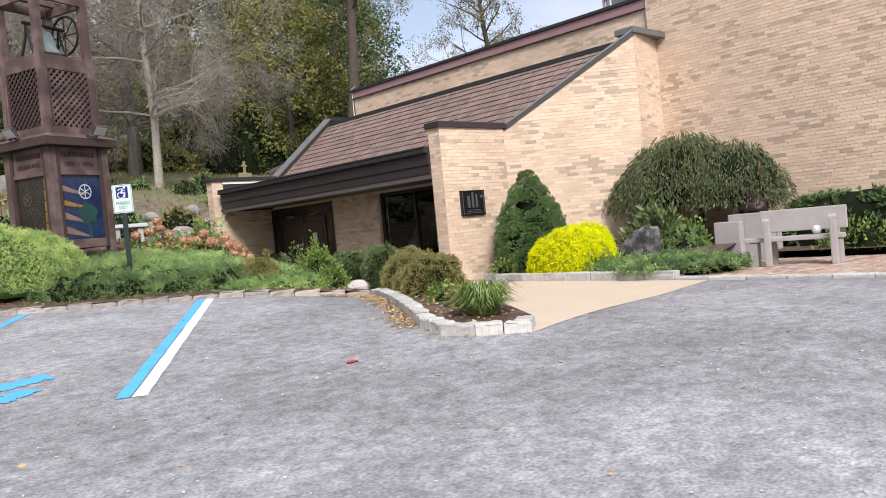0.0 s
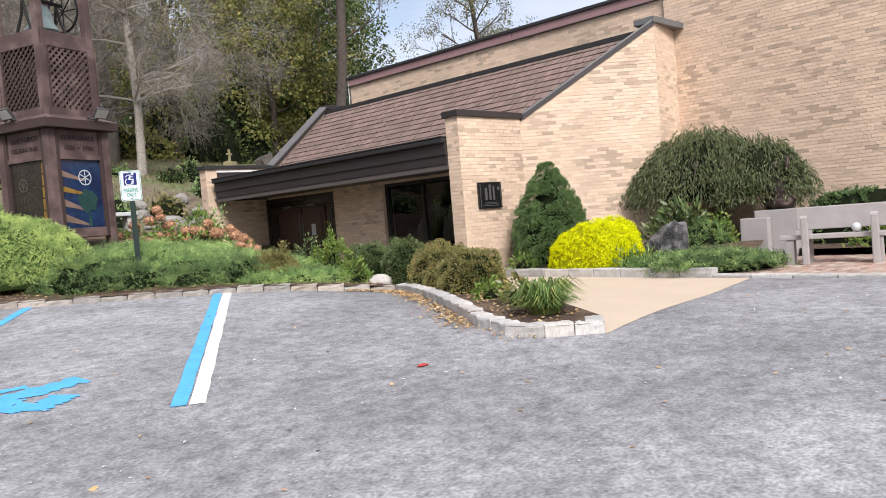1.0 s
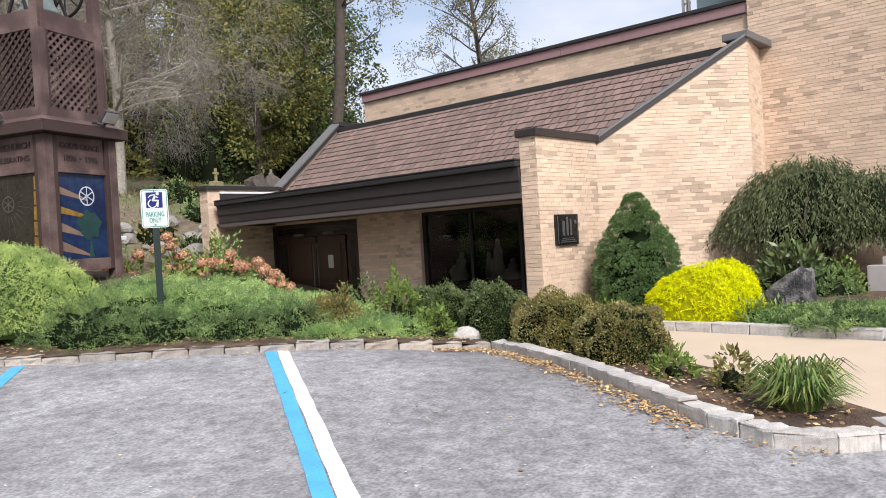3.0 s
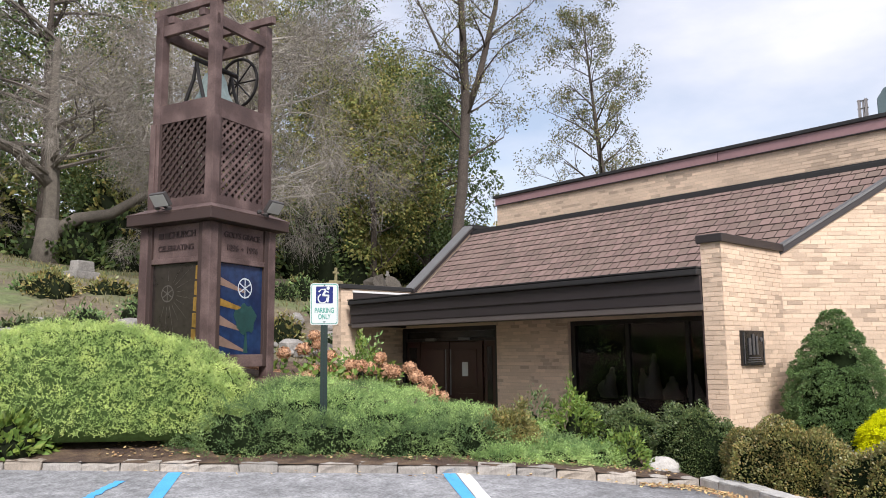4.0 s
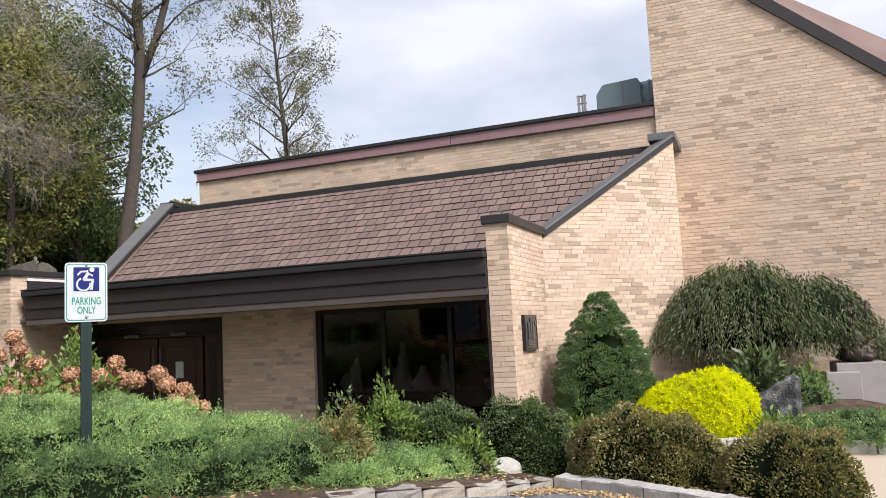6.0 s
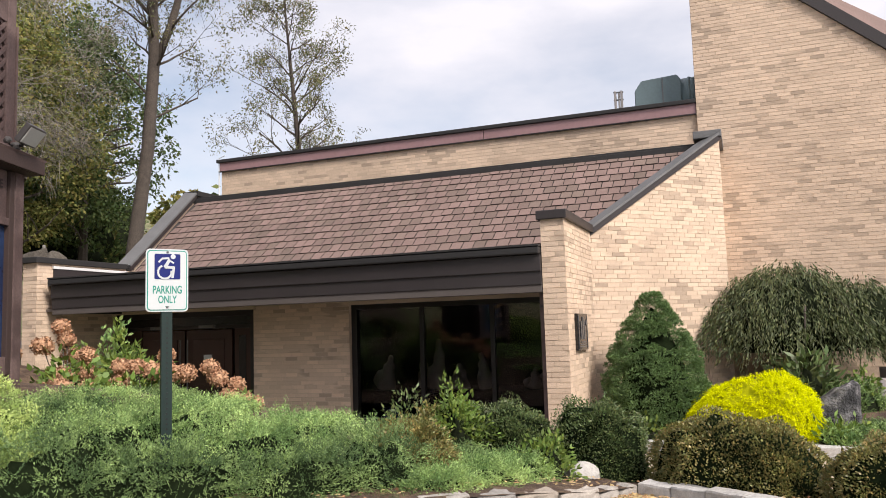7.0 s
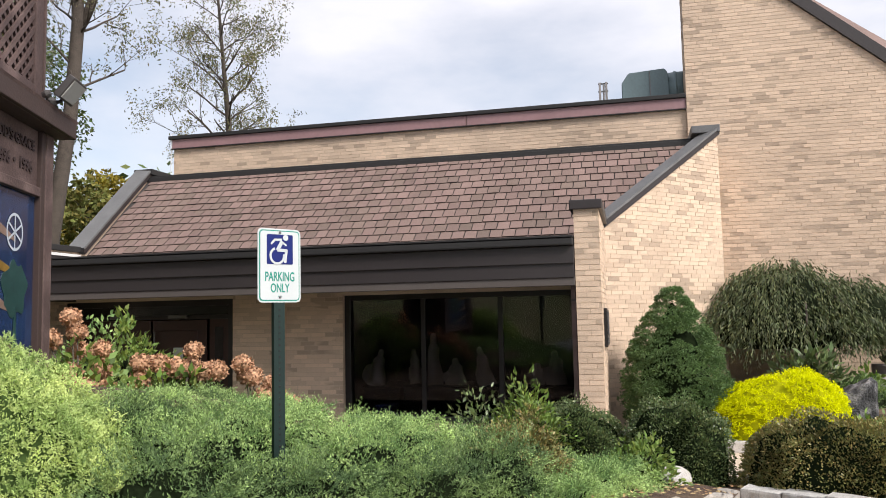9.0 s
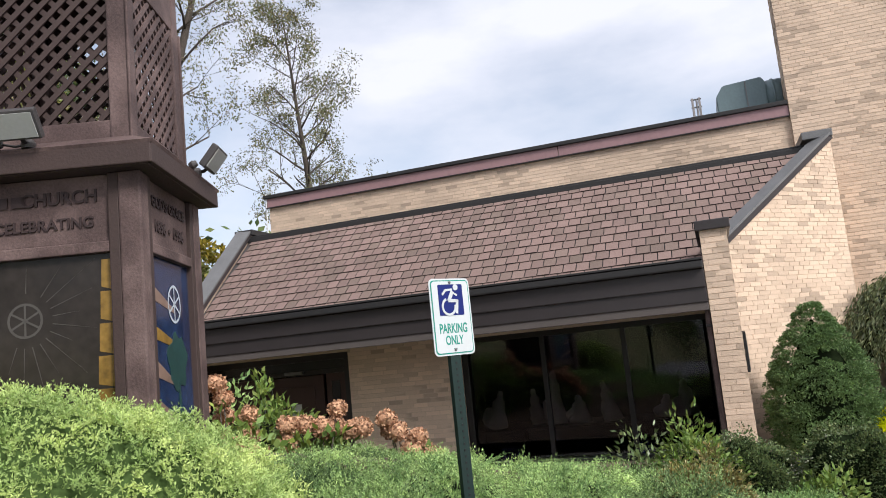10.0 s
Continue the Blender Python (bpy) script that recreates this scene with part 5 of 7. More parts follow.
part("back_panel", boxed((-W, YP, 2.24), (W, YP + 0.02, 3.40), 0, FACES[2]), "pic_dark", tower)
for face, word, x, z, size in ((fm0, "GOD'S", -0.185, 3.765, 0.105), (fm0, "GRACE", 0.165, 3.765, 0.105), (fm0, "1896", -0.185, 3.60, 0.115), (fm0, "\u2022", 0.0, 3.60, 0.115), (fm0, "1996", 0.185, 3.60, 0.115),
                               (fm3, "CHURCH", 0.10, 3.765, 0.115), (fm3, "CELEBRATING", 0.0, 3.60, 0.098)):
    lettering("carved_word", word, size, 0.006, face @ pose(x, -H + 0.026, z, 90), "letter", tower, "dark carved lettering")
for k in range(2):
    part("carved_bar", boxed((-0.31 + 0.11 * k, -H + 0.02, 3.73), (-0.225 + 0.11 * k, -H + 0.03, 3.80), 0, fm3), "letter", tower)


# bell, its wheel and cradle
M["bellmetal"] = mat("weathered_bell", (0.20, 0.255, 0.25), 0.5, metal=0.1, vary=0.3, scale=6, fine=30, bump=0.1)
bell = thing("church_bell", "old iron bell with a spoked wheel in a cradle", "bell", at=(TOWER[0], TOWER[1], 5.48), turn=20)
part("bell", lathe(bmesh.new(), [(0.27, 0.18), (0.265, 0.22), (0.20, 0.34), (0.17, 0.50), (0.13, 0.60), (0.05, 0.64), (0.03, 0.70)], 24), "bellmetal", bell, "grey-green weathered iron bell", smooth=True)
for s in (-1, 1):
    part("cradle", tube(bmesh.new(), [(s * 0.36, -0.22, 0), (s * 0.33, -0.05, 0.45), (s * 0.33, 0, 0.72), (s * 0.33, 0.05, 0.45), (s * 0.36, 0.22, 0)], 0.025, 8), "iron", bell)
part("yoke", tube(bmesh.new(), [(-0.40, 0, 0.72), (0.44, 0, 0.72)], 0.035, 8), "iron", bell)
ringp = [(0.46, 0.36 * math.cos(2 * math.pi * k / 24), 0.62 + 0.36 * math.sin(2 * math.pi * k / 24)) for k in range(25)]
wh = part("wheel", tube(bmesh.new(), ringp, 0.022, 8), "iron", bell, "black iron bell wheel")
for k in range(4):
    a = math.pi * k / 4
    part("spoke", tube(bmesh.new(), [(0.46, 0.35 * math.cos(a), 0.62 + 0.35 * math.sin(a)), (0.46, -0.35 * math.cos(a), 0.62 - 0.35 * math.sin(a))], 0.012, 6), "iron", wh)


def flood(x, y, z, turn, tilt):
    f = thing("flood_light", "grey rectangular flood light clamped to the tower eave", "flood light", "flood lights on the tower", at=(x, y, z), turn=turn)
    body = pose(0, -0.13, 0.10, tilt)
    part("housing", boxed((-0.135, -0.035, -0.095), (0.135, 0.02, 0.095), 0.012, body), "lampbody", f)
    part("lens", boxed((-0.118, -0.041, -0.078), (0.118, -0.036, 0.078), 0.0, body), "lampface", f, "pale glass lens")
    part("arm", tube(bmesh.new(), [(0, 0.03, 0), (0, -0.06, 0.01), (0, -0.11, 0.05)], 0.014, 8), "iron", f)
    part("base", lathe(bmesh.new(), [(0.04, -0.02), (0.045, 0.01), (0.03, 0.035)], 12), "lampbody", f)
    part("sensor", lathe(bmesh.new(), [(0.02, -0.03), (0.032, 0.0), (0.02, 0.03)], 10, pose(-0.17, -0.03, 0.02, 70)), "lampbody", f)
    part("cable", tube(bmesh.new(), [(0, 0, 0.01), (-0.08, 0.0, 0.0), (-0.17, -0.02, 0.02)], 0.008, 6), "iron", f)
    return f


tm = pose(*TOWER, 0, 0, 0, 20)
for lx, ly, tt, tl in ((0.30, -H - 0.10, 20, 38), (-H - 0.10, 0.02, -70, 38)):
    q = tm @ Vector((lx, ly, 4.09))
    flood(q.x, q.y, q.z, tt, tl)


# ---- bench, pedestals, statue ----
bench = thing("stone_bench", "grey granite bench with upright ends and a slab back", "bench", at=(12.95, 3.2, 0.72), turn=-78)
part("seat", boxed((-0.84, -0.09, 0.385), (0.60, 0.17, 0.455), 0.012), "bench", bench)
part("backrest", boxed((-0.63, 0.18, 0.52), (0.62, 0.27, 0.87), 0.015), "bench", bench)
for s in (-1, 1):
    up = boxed((s * 0.47 - 0.05, -0.19, 0.0), (s * 0.47 + 0.05, -0.092, 0.70), 0.02)
    tube(up, [(s * 0.47 - 0.05, -0.14, 0.70), (s * 0.47 + 0.05, -0.14, 0.70)], 0.052, 12)
    part("upright", up, "bench", bench)
    part("leg", boxed(((-0.70 if s < 0 else 0.50) - 0.06, -0.07, 0.0), ((-0.70 if s < 0 else 0.50) + 0.06, 0.15, 0.383), 0.012), "bench", bench)
    part("back_support", boxed((s * 0.46 - 0.05, 0.172, 0.0), (s * 0.46 + 0.05, 0.262, 0.518), 0.004), "bench", bench)
ball = tagged(finish("white_ball", lathe(bmesh.new(), [(0.01, 0), (0.05, 0.015), (0.072, 0.07), (0.05, 0.125), (0.01, 0.14)], 16, pose(12.98, 2.98, 1.178)), "signwhite", smooth=True), "small round white ornament on the bench seat", "ornament")
pm = pose(14.66, 4.72, 0, 0, 0, 4)
ped = tagged(finish("pedestal", boxed((-0.34, -0.36, 0.70), (0.34, 0.36, 1.55), 0.015, pm, 0.98), "bench"), "grey granite pedestal under a bronze statue", "pedestal")
ped2 = tagged(finish("pedestal", boxed((-0.56, 0.06, 0.70), (-0.35, 0.54, 1.43), 0.015, pm, 0.98), "bench"), "low grey granite block beside the pedestal", "pedestal")


def statue():
    bm = bmesh.new()
    m = Matrix.Translation((14.68, 4.72, 1.552))
    blob(bm, (0, 0, 0.10), (0.27, 0.27, 0.16), 3, 0.35, 2.0, 3, -0.6, m)
    blob(bm, (0, 0.02, 0.30), (0.19, 0.20, 0.22), 4, 0.3, 2.2, 3, -1, m)
    blob(bm, (0.02, 0.04, 0.52), (0.12, 0.15, 0.20), 5, 0.2, 2.2, 3, -1, m)
    blob(bm, (-0.02, 0.05, 0.76), (0.075, 0.075, 0.10), 6, 0.1, 2.2, 2, -1, m)
    tube(bm, [(-0.02, -0.06, 0.58), (-0.06, -0.17, 0.70), (-0.06, -0.20, 0.92)], [0.05, 0.042, 0.03], 8, m)
    tube(bm, [(-0.02, 0.16, 0.58), (-0.14, 0.16, 0.44), (-0.22, 0.06, 0.40)], [0.05, 0.045, 0.035], 8, m)
    return bm


tagged(finish("statue", statue(), "bronze", smooth=True), "brown bronze statue on a granite pedestal", "statue")

bm = prism([(12.60, 5.66), (12.95, 5.62), (13.02, 6.0), (12.85, 6.33), (12.42, 6.32), (12.50, 5.9)], 0.75, lambda x, y: 1.62 - 1.05 * max(0, y - 5.86) - 0.5 * max(0, 5.78 - y) - 0.25 * abs(x - 12.75))
bmesh.ops.bevel(bm, geom=bm.edges[:], offset=0.05, segments=1, affect="EDGES")
bmesh.ops.triangulate(bm, faces=bm.faces[:])
bmesh.ops.subdivide_edges(bm, edges=bm.edges[:], cuts=2, use_grid_fill=True)
for v in bm.verts:
    v.co += Vector((1, 1, 1)) * 0.05 * noise.noise(v.co * 5) + Vector((0.4, -0.3, 0.5)) * 0.05 * noise.noise(v.co * 11)
tagged(finish("boulder", bm, "stone"), "dark upright boulder with pale streaks in the bed", "boulder")
for i, (x, y, r, h) in enumerate(((8.35, 8.48, 0.23, 0.16), (8.75, 7.75, 0.14, 0.10))):
    bm = bmesh.new()
    blob(bm, (x, y, gz(x, y) + 0.12), (r, r * 0.7, h), 20 + i, 0.2, 1.4, 3, -0.4)
    tagged(finish("rock", bm, "rock"), "pale rounded rock at the bed's corner", "rock")


# ---- plants ----
def unit(v):
    return v / np.maximum(np.linalg.norm(v, axis=-1, keepdims=True), 1e-9)


def leaf_quads(p, d, side, length, width):
    """Folded-flat diamond leaves: base p, direction d, side vector, sizes per leaf."""
    n = len(p)
    L, Wd = np.broadcast_to(length, (n,))[:, None], np.broadcast_to(width, (n,))[:, None]
    v = np.stack([p, p + d * L * 0.45 + side * Wd * 0.5, p + d * L, p + d * L * 0.45 - side * Wd * 0.5], 1).reshape(-1, 3)
    f = np.arange(n * 4).reshape(n, 4)
    return v, f


def scatter(rng, n):
    return unit(rng.normal(size=(n, 3)))


def leaves_mesh(name, p, d, rng, length, width, material, parent, label="", jitter=0.5):
    n = len(p)
    d = unit(d + jitter * scatter(rng, n))
    side = unit(np.cross(d, scatter(rng, n)))
    L = length * rng.uniform(0.6, 1.35, n)
    v, f = leaf_quads(p, d, side, L, width * rng.uniform(0.7, 1.3, n))
    return raw(name, v, f, material, parent, label)


def sprays_mesh(name, p, d, rng, length, k, leaf, width, material, parent, label="", spread=0.75):
    """Feathery sprays: a stem of k pairs of short needles along each direction."""
    n = len(p)
    d = unit(d)
    L = length * rng.uniform(0.5, 1.4, n)
    side = unit(np.cross(d, scatter(rng, n)))
    P, D, S = [], [], []
    for i in range(k):
        at = (i + 0.4) / k
        base = p + d * (L * at)[:, None]
        for s in (-1, 1):
            dd = unit(d + side * s * spread * (1.05 - 0.6 * at) + 0.25 * scatter(rng, n))
            P.append(base), D.append(dd), S.append(unit(np.cross(dd, scatter(rng, n))))
    P, D, S = np.concatenate(P), np.concatenate(D), np.concatenate(S)
    v, f = leaf_quads(P, D, S, leaf * rng.uniform(0.7, 1.3, len(P)), width)
    return raw(name, v, f, material, parent, label)


def dome_at(a, ct, r, h, lump, seed, square):
    """An uneven superelliptic dome at azimuth a and polar cosine ct: points and outward normals."""
    st = np.sqrt(np.maximum(1 - ct * ct, 0))
    e = 2.0 / square
    sx = np.sign(np.cos(a)) * np.abs(np.cos(a)) ** e
    sy = np.sign(np.sin(a)) * np.abs(np.sin(a)) ** e
    u = np.stack([st ** e * sx, st ** e * sy, np.sign(ct) * np.abs(ct) ** e], 1)
    ph = seed * 1.7
    k = 1 + lump * (np.sin(3.1 * u[:, 0] * 2 + ph) * np.cos(2.7 * u[:, 1] * 2 + ph * 2) + 0.6 * np.sin(7 * u[:, 0] + 5 * u[:, 1] + 6 * u[:, 2] + ph)) + lump * 0.5 * np.sin(13 * u[:, 0] - 11 * u[:, 1] + 9 * u[:, 2])
    return u * k[:, None] * np.array([r[0], r[1], h]), unit(u / np.array([r[0], r[1], h]))


def dome(rng, n, r, h, lump=0.12, seed=0, low=0.0, square=2.0):
    """Random points and outward normals on a dome of radii r = (rx, ry), height h."""
    return dome_at(rng.uniform(0, 2 * np.pi, n), rng.uniform(low, 1.0, n), r, h, lump, seed, square)


def clumps_of(p, seed, size):
    """Uneven swelling in tufts of about the given size: -1 to 1 at each point."""
    g = np.random.default_rng(seed + 9000)
    v = np.zeros(len(p))
    for _ in range(9):
        k = unit(g.normal(size=3)) * 2 * np.pi / (size * g.uniform(0.8, 1.7))
        v += np.sin(p @ k + g.uniform(0, 6.28))
    return np.clip(v / 4.0, -1, 1)


def core(bm, r, h, k=0.82, seed=0, lump=0.12, square=2.0, foot=-0.25):
    """The dense inside of a shrub, a smaller dome of the same shape."""
    na, nt = 26, 10
    rows = []
    for i in range(nt + 1):
        ct = foot + (1 - foot) * math.sin(0.5 * math.pi * i / nt) * 0.9999
        p = dome_at(2 * np.pi * np.arange(na) / na, np.full(na, min(ct, 0.9999)), r, h, lump, seed, square)[0] * k
        rows.append([bm.verts.new(q) for q in p])
    for lo, hi in zip(rows, rows[1:]):
        for j in range(na):
            bm.faces.new((lo[j], lo[(j + 1) % na], hi[(j + 1) % na], hi[j]))
    bm.faces.new(rows[-1]), bm.faces.new(rows[0][::-1])
    return bm


def shrub(name, label, x, y, z, r, h, material, kind="spray", n=2500, seed=0, turn=0.0, group="", length=0.14, leaf=0.035, width=0.012, lump=0.1, low=0.0, square=2.0, coremat="core", up=0.5, category="shrub", corek=0.84, fan=0.8, pairs=4, per=6, clump=0.0, tuft=0.2, foot=-0.25):
    rng = np.random.default_rng(seed + 100)
    top = thing(name, label, category, group, (x, y, z), turn)
    # dark core materials stand in for the shade behind the leaves
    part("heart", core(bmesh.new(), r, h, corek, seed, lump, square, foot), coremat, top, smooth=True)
    p, nrm = dome(rng, n, r, h, lump, seed, low, square)
    p *= rng.uniform(max(0.84, min(corek + 0.005, 0.96)), 1.0, (n, 1))
    if clump:
        p = p + nrm * (clump * clumps_of(p, seed, tuft))[:, None]
    if kind == "spray":
        # tufts: several short sprays fan out from each point of the dome
        c, cn = p[:max(n // per, 8)], nrm[:max(n // per, 8)]
        c, cn = np.repeat(c, per, 0), np.repeat(cn, per, 0)
        off = scatter(rng, len(c))
        off = unit(off - cn * np.sum(off * cn, 1, keepdims=True))
        d = unit(cn * 0.55 + off * fan + np.array([0, 0, up]) + 0.25 * scatter(rng, len(c)))
        sprays_mesh("foliage", c + off * length * 0.2 - d * length * 0.35, d, rng, length, pairs, leaf, width, material, top, spread=0.6)
    else:
        leaves_mesh("foliage", p, nrm + np.array([0, 0, up * 0.5]), rng, leaf, width, material, top, jitter=0.9)
    return top


def bz(x, y):
    return bed_z(x, y)


def juniper(x, y, z, r, top_z, material, seed, turn, plumes=30, per=22):
    """A spreading juniper: a dense cover of short tufts over an uneven heart, coloured dark for inner shade, with
    arching feathery plumes.
    """
    rng = np.random.default_rng(seed + 700)
    h = top_z - z
    top = thing("juniper", JUN, "shrub", "junipers along the kerb", (x, y, z), turn)
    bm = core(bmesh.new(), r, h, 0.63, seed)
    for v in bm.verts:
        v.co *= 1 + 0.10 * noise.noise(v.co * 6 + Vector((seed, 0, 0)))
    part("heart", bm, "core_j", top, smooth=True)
    n = int(800 + 2300 * r[0] * r[1])
    q, qn = dome(rng, n, r, h, 0.12, seed, -0.12)
    swell = clumps_of(q, seed, 0.24)
    q = q * 0.88 + qn * (0.055 * swell)[:, None]
    P = [q]
    D = [qn * 0.6 + np.array([0, 0, 0.10]) + 0.65 * scatter(rng, n)]
    for j in range(plumes):
        az = 2.39996 * j + rng.uniform(-0.3, 0.3)
        el = radians(2 + 82 * (j / plumes) ** 1.3 + rng.uniform(-6, 6))
        tip = np.array([math.cos(az) * math.cos(el) * r[0], math.sin(az) * math.cos(el) * r[1], math.sin(el) * h]) * rng.uniform(0.86, 1.12)
        axis = unit(tip)
        lat = unit(np.cross(axis, np.array([0.0, 0.0, 1.0]) + 0.15 * scatter(rng, 1)[0]))
        t = np.sqrt(rng.uniform(0.30, 1.0, per))
        w = 0.17 * (1.08 - t) + 0.035
        o = rng.uniform(-1, 1, per)
        P.append(tip * t[:, None] + lat * (o * w)[:, None] + np.array([0, 0, 0.06]) * np.sin(np.pi * t)[:, None] + 0.012 * scatter(rng, per))
        D.append(axis * 0.9 + lat * (o * 0.7)[:, None] + np.array([0, 0, 0.08]) + 0.16 * scatter(rng, per))
    P, D = np.concatenate(P), unit(np.concatenate(D))
    sprays_mesh("foliage", P - D * 0.05, D, rng, 0.115, 4, 0.023, 0.0066, material, top, spread=0.6)
    return top


JUN = "low green juniper with feathery sprays in the kerbside bed"
for i, (x, y, rx, ry, top_z, mm, tn) in enumerate((
        (4.95, 11.28, 0.85, 0.60, 1.84, "juniper_dark", -43), (5.62, 11.45, 0.80, 0.70, 1.90, "juniper", -30), (5.46, 10.73, 0.80, 0.40, 1.66, "juniper_dark", -43),
        (6.2, 10.6, 0.75, 0.60, 1.72, "juniper", -43), (6.14, 10.05, 0.72, 0.37, 1.55, "juniper_dark", -43), (6.65, 9.75, 0.58, 0.50, 1.64, "juniper_dark", -30),
        (6.35, 11.5, 0.9, 0.8, 1.86, "juniper", 10), (7.05, 10.75, 0.85, 0.75, 1.66, "juniper", 0), (7.2, 9.1, 0.55, 0.33, 1.30, "juniper", -43),
        (7.75, 8.95, 0.50, 0.40, 1.26, "juniper", -20), (7.80, 9.52, 0.42, 0.38, 1.28, "juniper_dark", 20), (7.75, 10.1, 0.60, 0.5, 1.45, "juniper", 0), (6.70, 9.25, 0.5, 0.26, 1.28, "juniper", -43), (7.8, 11.2, 0.7, 0.7, 1.48, "juniper", 0), (7.0, 11.9, 0.8, 0.7, 1.75, "juniper", 0), (6.35, 12.45, 0.7, 0.6, 1.92, "juniper", 0), (7.2, 12.55, 0.65, 0.55, 1.82, "juniper_dark", 0), (5.75, 12.05, 0.7, 0.55, 1.92, "juniper_dark", -20), (4.62, 11.72, 0.45, 0.30, 1.55, "juniper_dark", -43))):
    juniper(x, y, bz(x, y) - 0.1, (rx, ry), top_z, mm, i, tn)

# the dark core carries the mound's inner and underside shade
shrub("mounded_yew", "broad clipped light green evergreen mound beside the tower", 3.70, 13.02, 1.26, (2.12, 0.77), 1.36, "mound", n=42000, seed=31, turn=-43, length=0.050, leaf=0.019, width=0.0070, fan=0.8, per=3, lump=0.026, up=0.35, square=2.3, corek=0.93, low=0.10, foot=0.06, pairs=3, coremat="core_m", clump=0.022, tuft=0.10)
shrub("mounded_yew", "broad clipped light green evergreen mound beside the kerb", -0.3, 16.7, 1.3, (1.9, 0.9), 1.1, "mound", n=3000, seed=32, turn=-43, length=0.09, leaf=0.05, width=0.016, lump=0.05, square=2.25, corek=0.93)
shrub("leafy_perennial", "small yellow-green leafy plant at the kerb", 2.98, 12.58, bz(2.98, 12.58), (0.42, 0.30), 0.36, "fresh", "leaf", n=520, seed=33, leaf=0.12, width=0.055)

# shrubs between junipers and hedge
shrub("small_yew", "small olive-brown evergreen bush among the junipers", 7.24, 9.66, bz(7.3, 9.6) - 0.1, (0.36, 0.36), 0.44, "hedge_brown", n=2600, seed=41, clump=0.05, length=0.11, leaf=0.035, width=0.013, lump=0.14)
shrub("leafy_bush", "light green leafy bush below the window", 8.45, 9.75, 0.90, (0.36, 0.34), 0.84, "fresh", "leaf", n=2400, seed=43, leaf=0.062, width=0.024, lump=0.25, corek=0.6)
shrub("leafy_bush", "dull green leafy bush below the window", 8.25, 10.18, 0.90, (0.36, 0.36), 0.72, "hedge", "leaf", n=900, seed=44, leaf=0.062, width=0.026, lump=0.25, corek=0.6)
shrub("leafy_bush", "yellow-green low bush at the bed's corner", 8.05, 8.72, gz(8.05, 8.7) + 0.05, (0.30, 0.28), 0.42, "fresh", "leaf", n=800, seed=45, leaf=0.06, width=0.028, lump=0.2, corek=0.6)

# clipped hedges along the walkway
hd = math.degrees(math.atan2(3.5, 2.08))
for i, (x, y, rx, ry, tz, mm, lab) in enumerate((
        (9.02, 9.45, 0.62, 0.46, 1.56, "hedge", "dark green clipped boxwood hedge"), (8.90, 8.42, 0.52, 0.42, 1.60, "hedge", "dark green clipped boxwood hedge"),
        (8.42, 7.15, 0.80, 0.44, 1.52, "hedge_brown", "bronzed green clipped boxwood hedge"), (7.72, 5.95, 0.50, 0.42, 1.46, "hedge_brown", "bronzed green clipped boxwood hedge"))):
    zb = gz(x, y) + 0.02
    # near-black core shows in the gaps in place of shade
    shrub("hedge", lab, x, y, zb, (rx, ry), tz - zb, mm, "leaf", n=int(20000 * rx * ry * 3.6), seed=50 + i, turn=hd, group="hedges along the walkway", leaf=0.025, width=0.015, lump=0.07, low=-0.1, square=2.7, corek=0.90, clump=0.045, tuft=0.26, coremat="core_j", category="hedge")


def grass_clump(name, label, x, y, z, r, h, n, seed, material="blade"):
    rng = np.random.default_rng(seed)
    top = thing(name, label, "ornamental grass", at=(x, y, z))
    a, rr = rng.uniform(0, 2 * np.pi, n), r * 0.45 * np.sqrt(rng.uniform(0, 1, n))
    p = np.stack([rr * np.cos(a), rr * np.sin(a), np.zeros(n)], 1)
    a2 = a + rng.normal(size=n) * 0.8
    out = np.stack([np.cos(a2), np.sin(a2), np.zeros(n)], 1)
    H_ = h * rng.uniform(0.35, 1.1, n)[:, None]
    R_ = r * rng.uniform(0.3, 1.1, n)[:, None]
    side = np.stack([-np.sin(a), np.cos(a), np.zeros(n)], 1) * 0.0085
    mid1 = p + out * R_ * 0.25 + np.array([0, 0, 1]) * H_ * 0.6
    mid2 = p + out * R_ * 0.62 + np.array([0, 0, 1]) * H_ * 0.95
    tip = p + out * R_ * 1.05 + np.array([0, 0, 1]) * H_ * 0.62
    v = np.stack([p - side, p + side, mid1 - side, mid1 + side, mid2 - side * 0.8, mid2 + side * 0.8, tip - side * 0.1, tip + side * 0.1], 1).reshape(-1, 3)
    k = np.arange(n)[:, None] * 8
    f = np.concatenate([k + np.array([[0, 1, 3, 2]]), k + np.array([[2, 3, 5, 4]]), k + np.array([[4, 5, 7, 6]])])
    raw("blades", v, f, material, top)
    return top


grass_clump("ornamental_grass", "bright green arching grass clump in the planter", 6.62, 3.98, gz(6.6, 4.0) + 0.1, 0.33, 0.33, 620, 61)
shrub("perennial", "small brownish green perennial in the planter", 6.88, 4.55, gz(6.9, 4.5) + 0.1, (0.16, 0.16), 0.30, "hedge_brown", "leaf", n=260, seed=62, leaf=0.07, width=0.03, lump=0.2, corek=0.5)
shrub("perennial", "small light green leafy perennial in the planter", 7.12, 5.15, gz(7.1, 5.1) + 0.1, (0.20, 0.18), 0.20, "fresh", "leaf", n=300, seed=63, leaf=0.06, width=0.030, lump=0.2, corek=0.4)


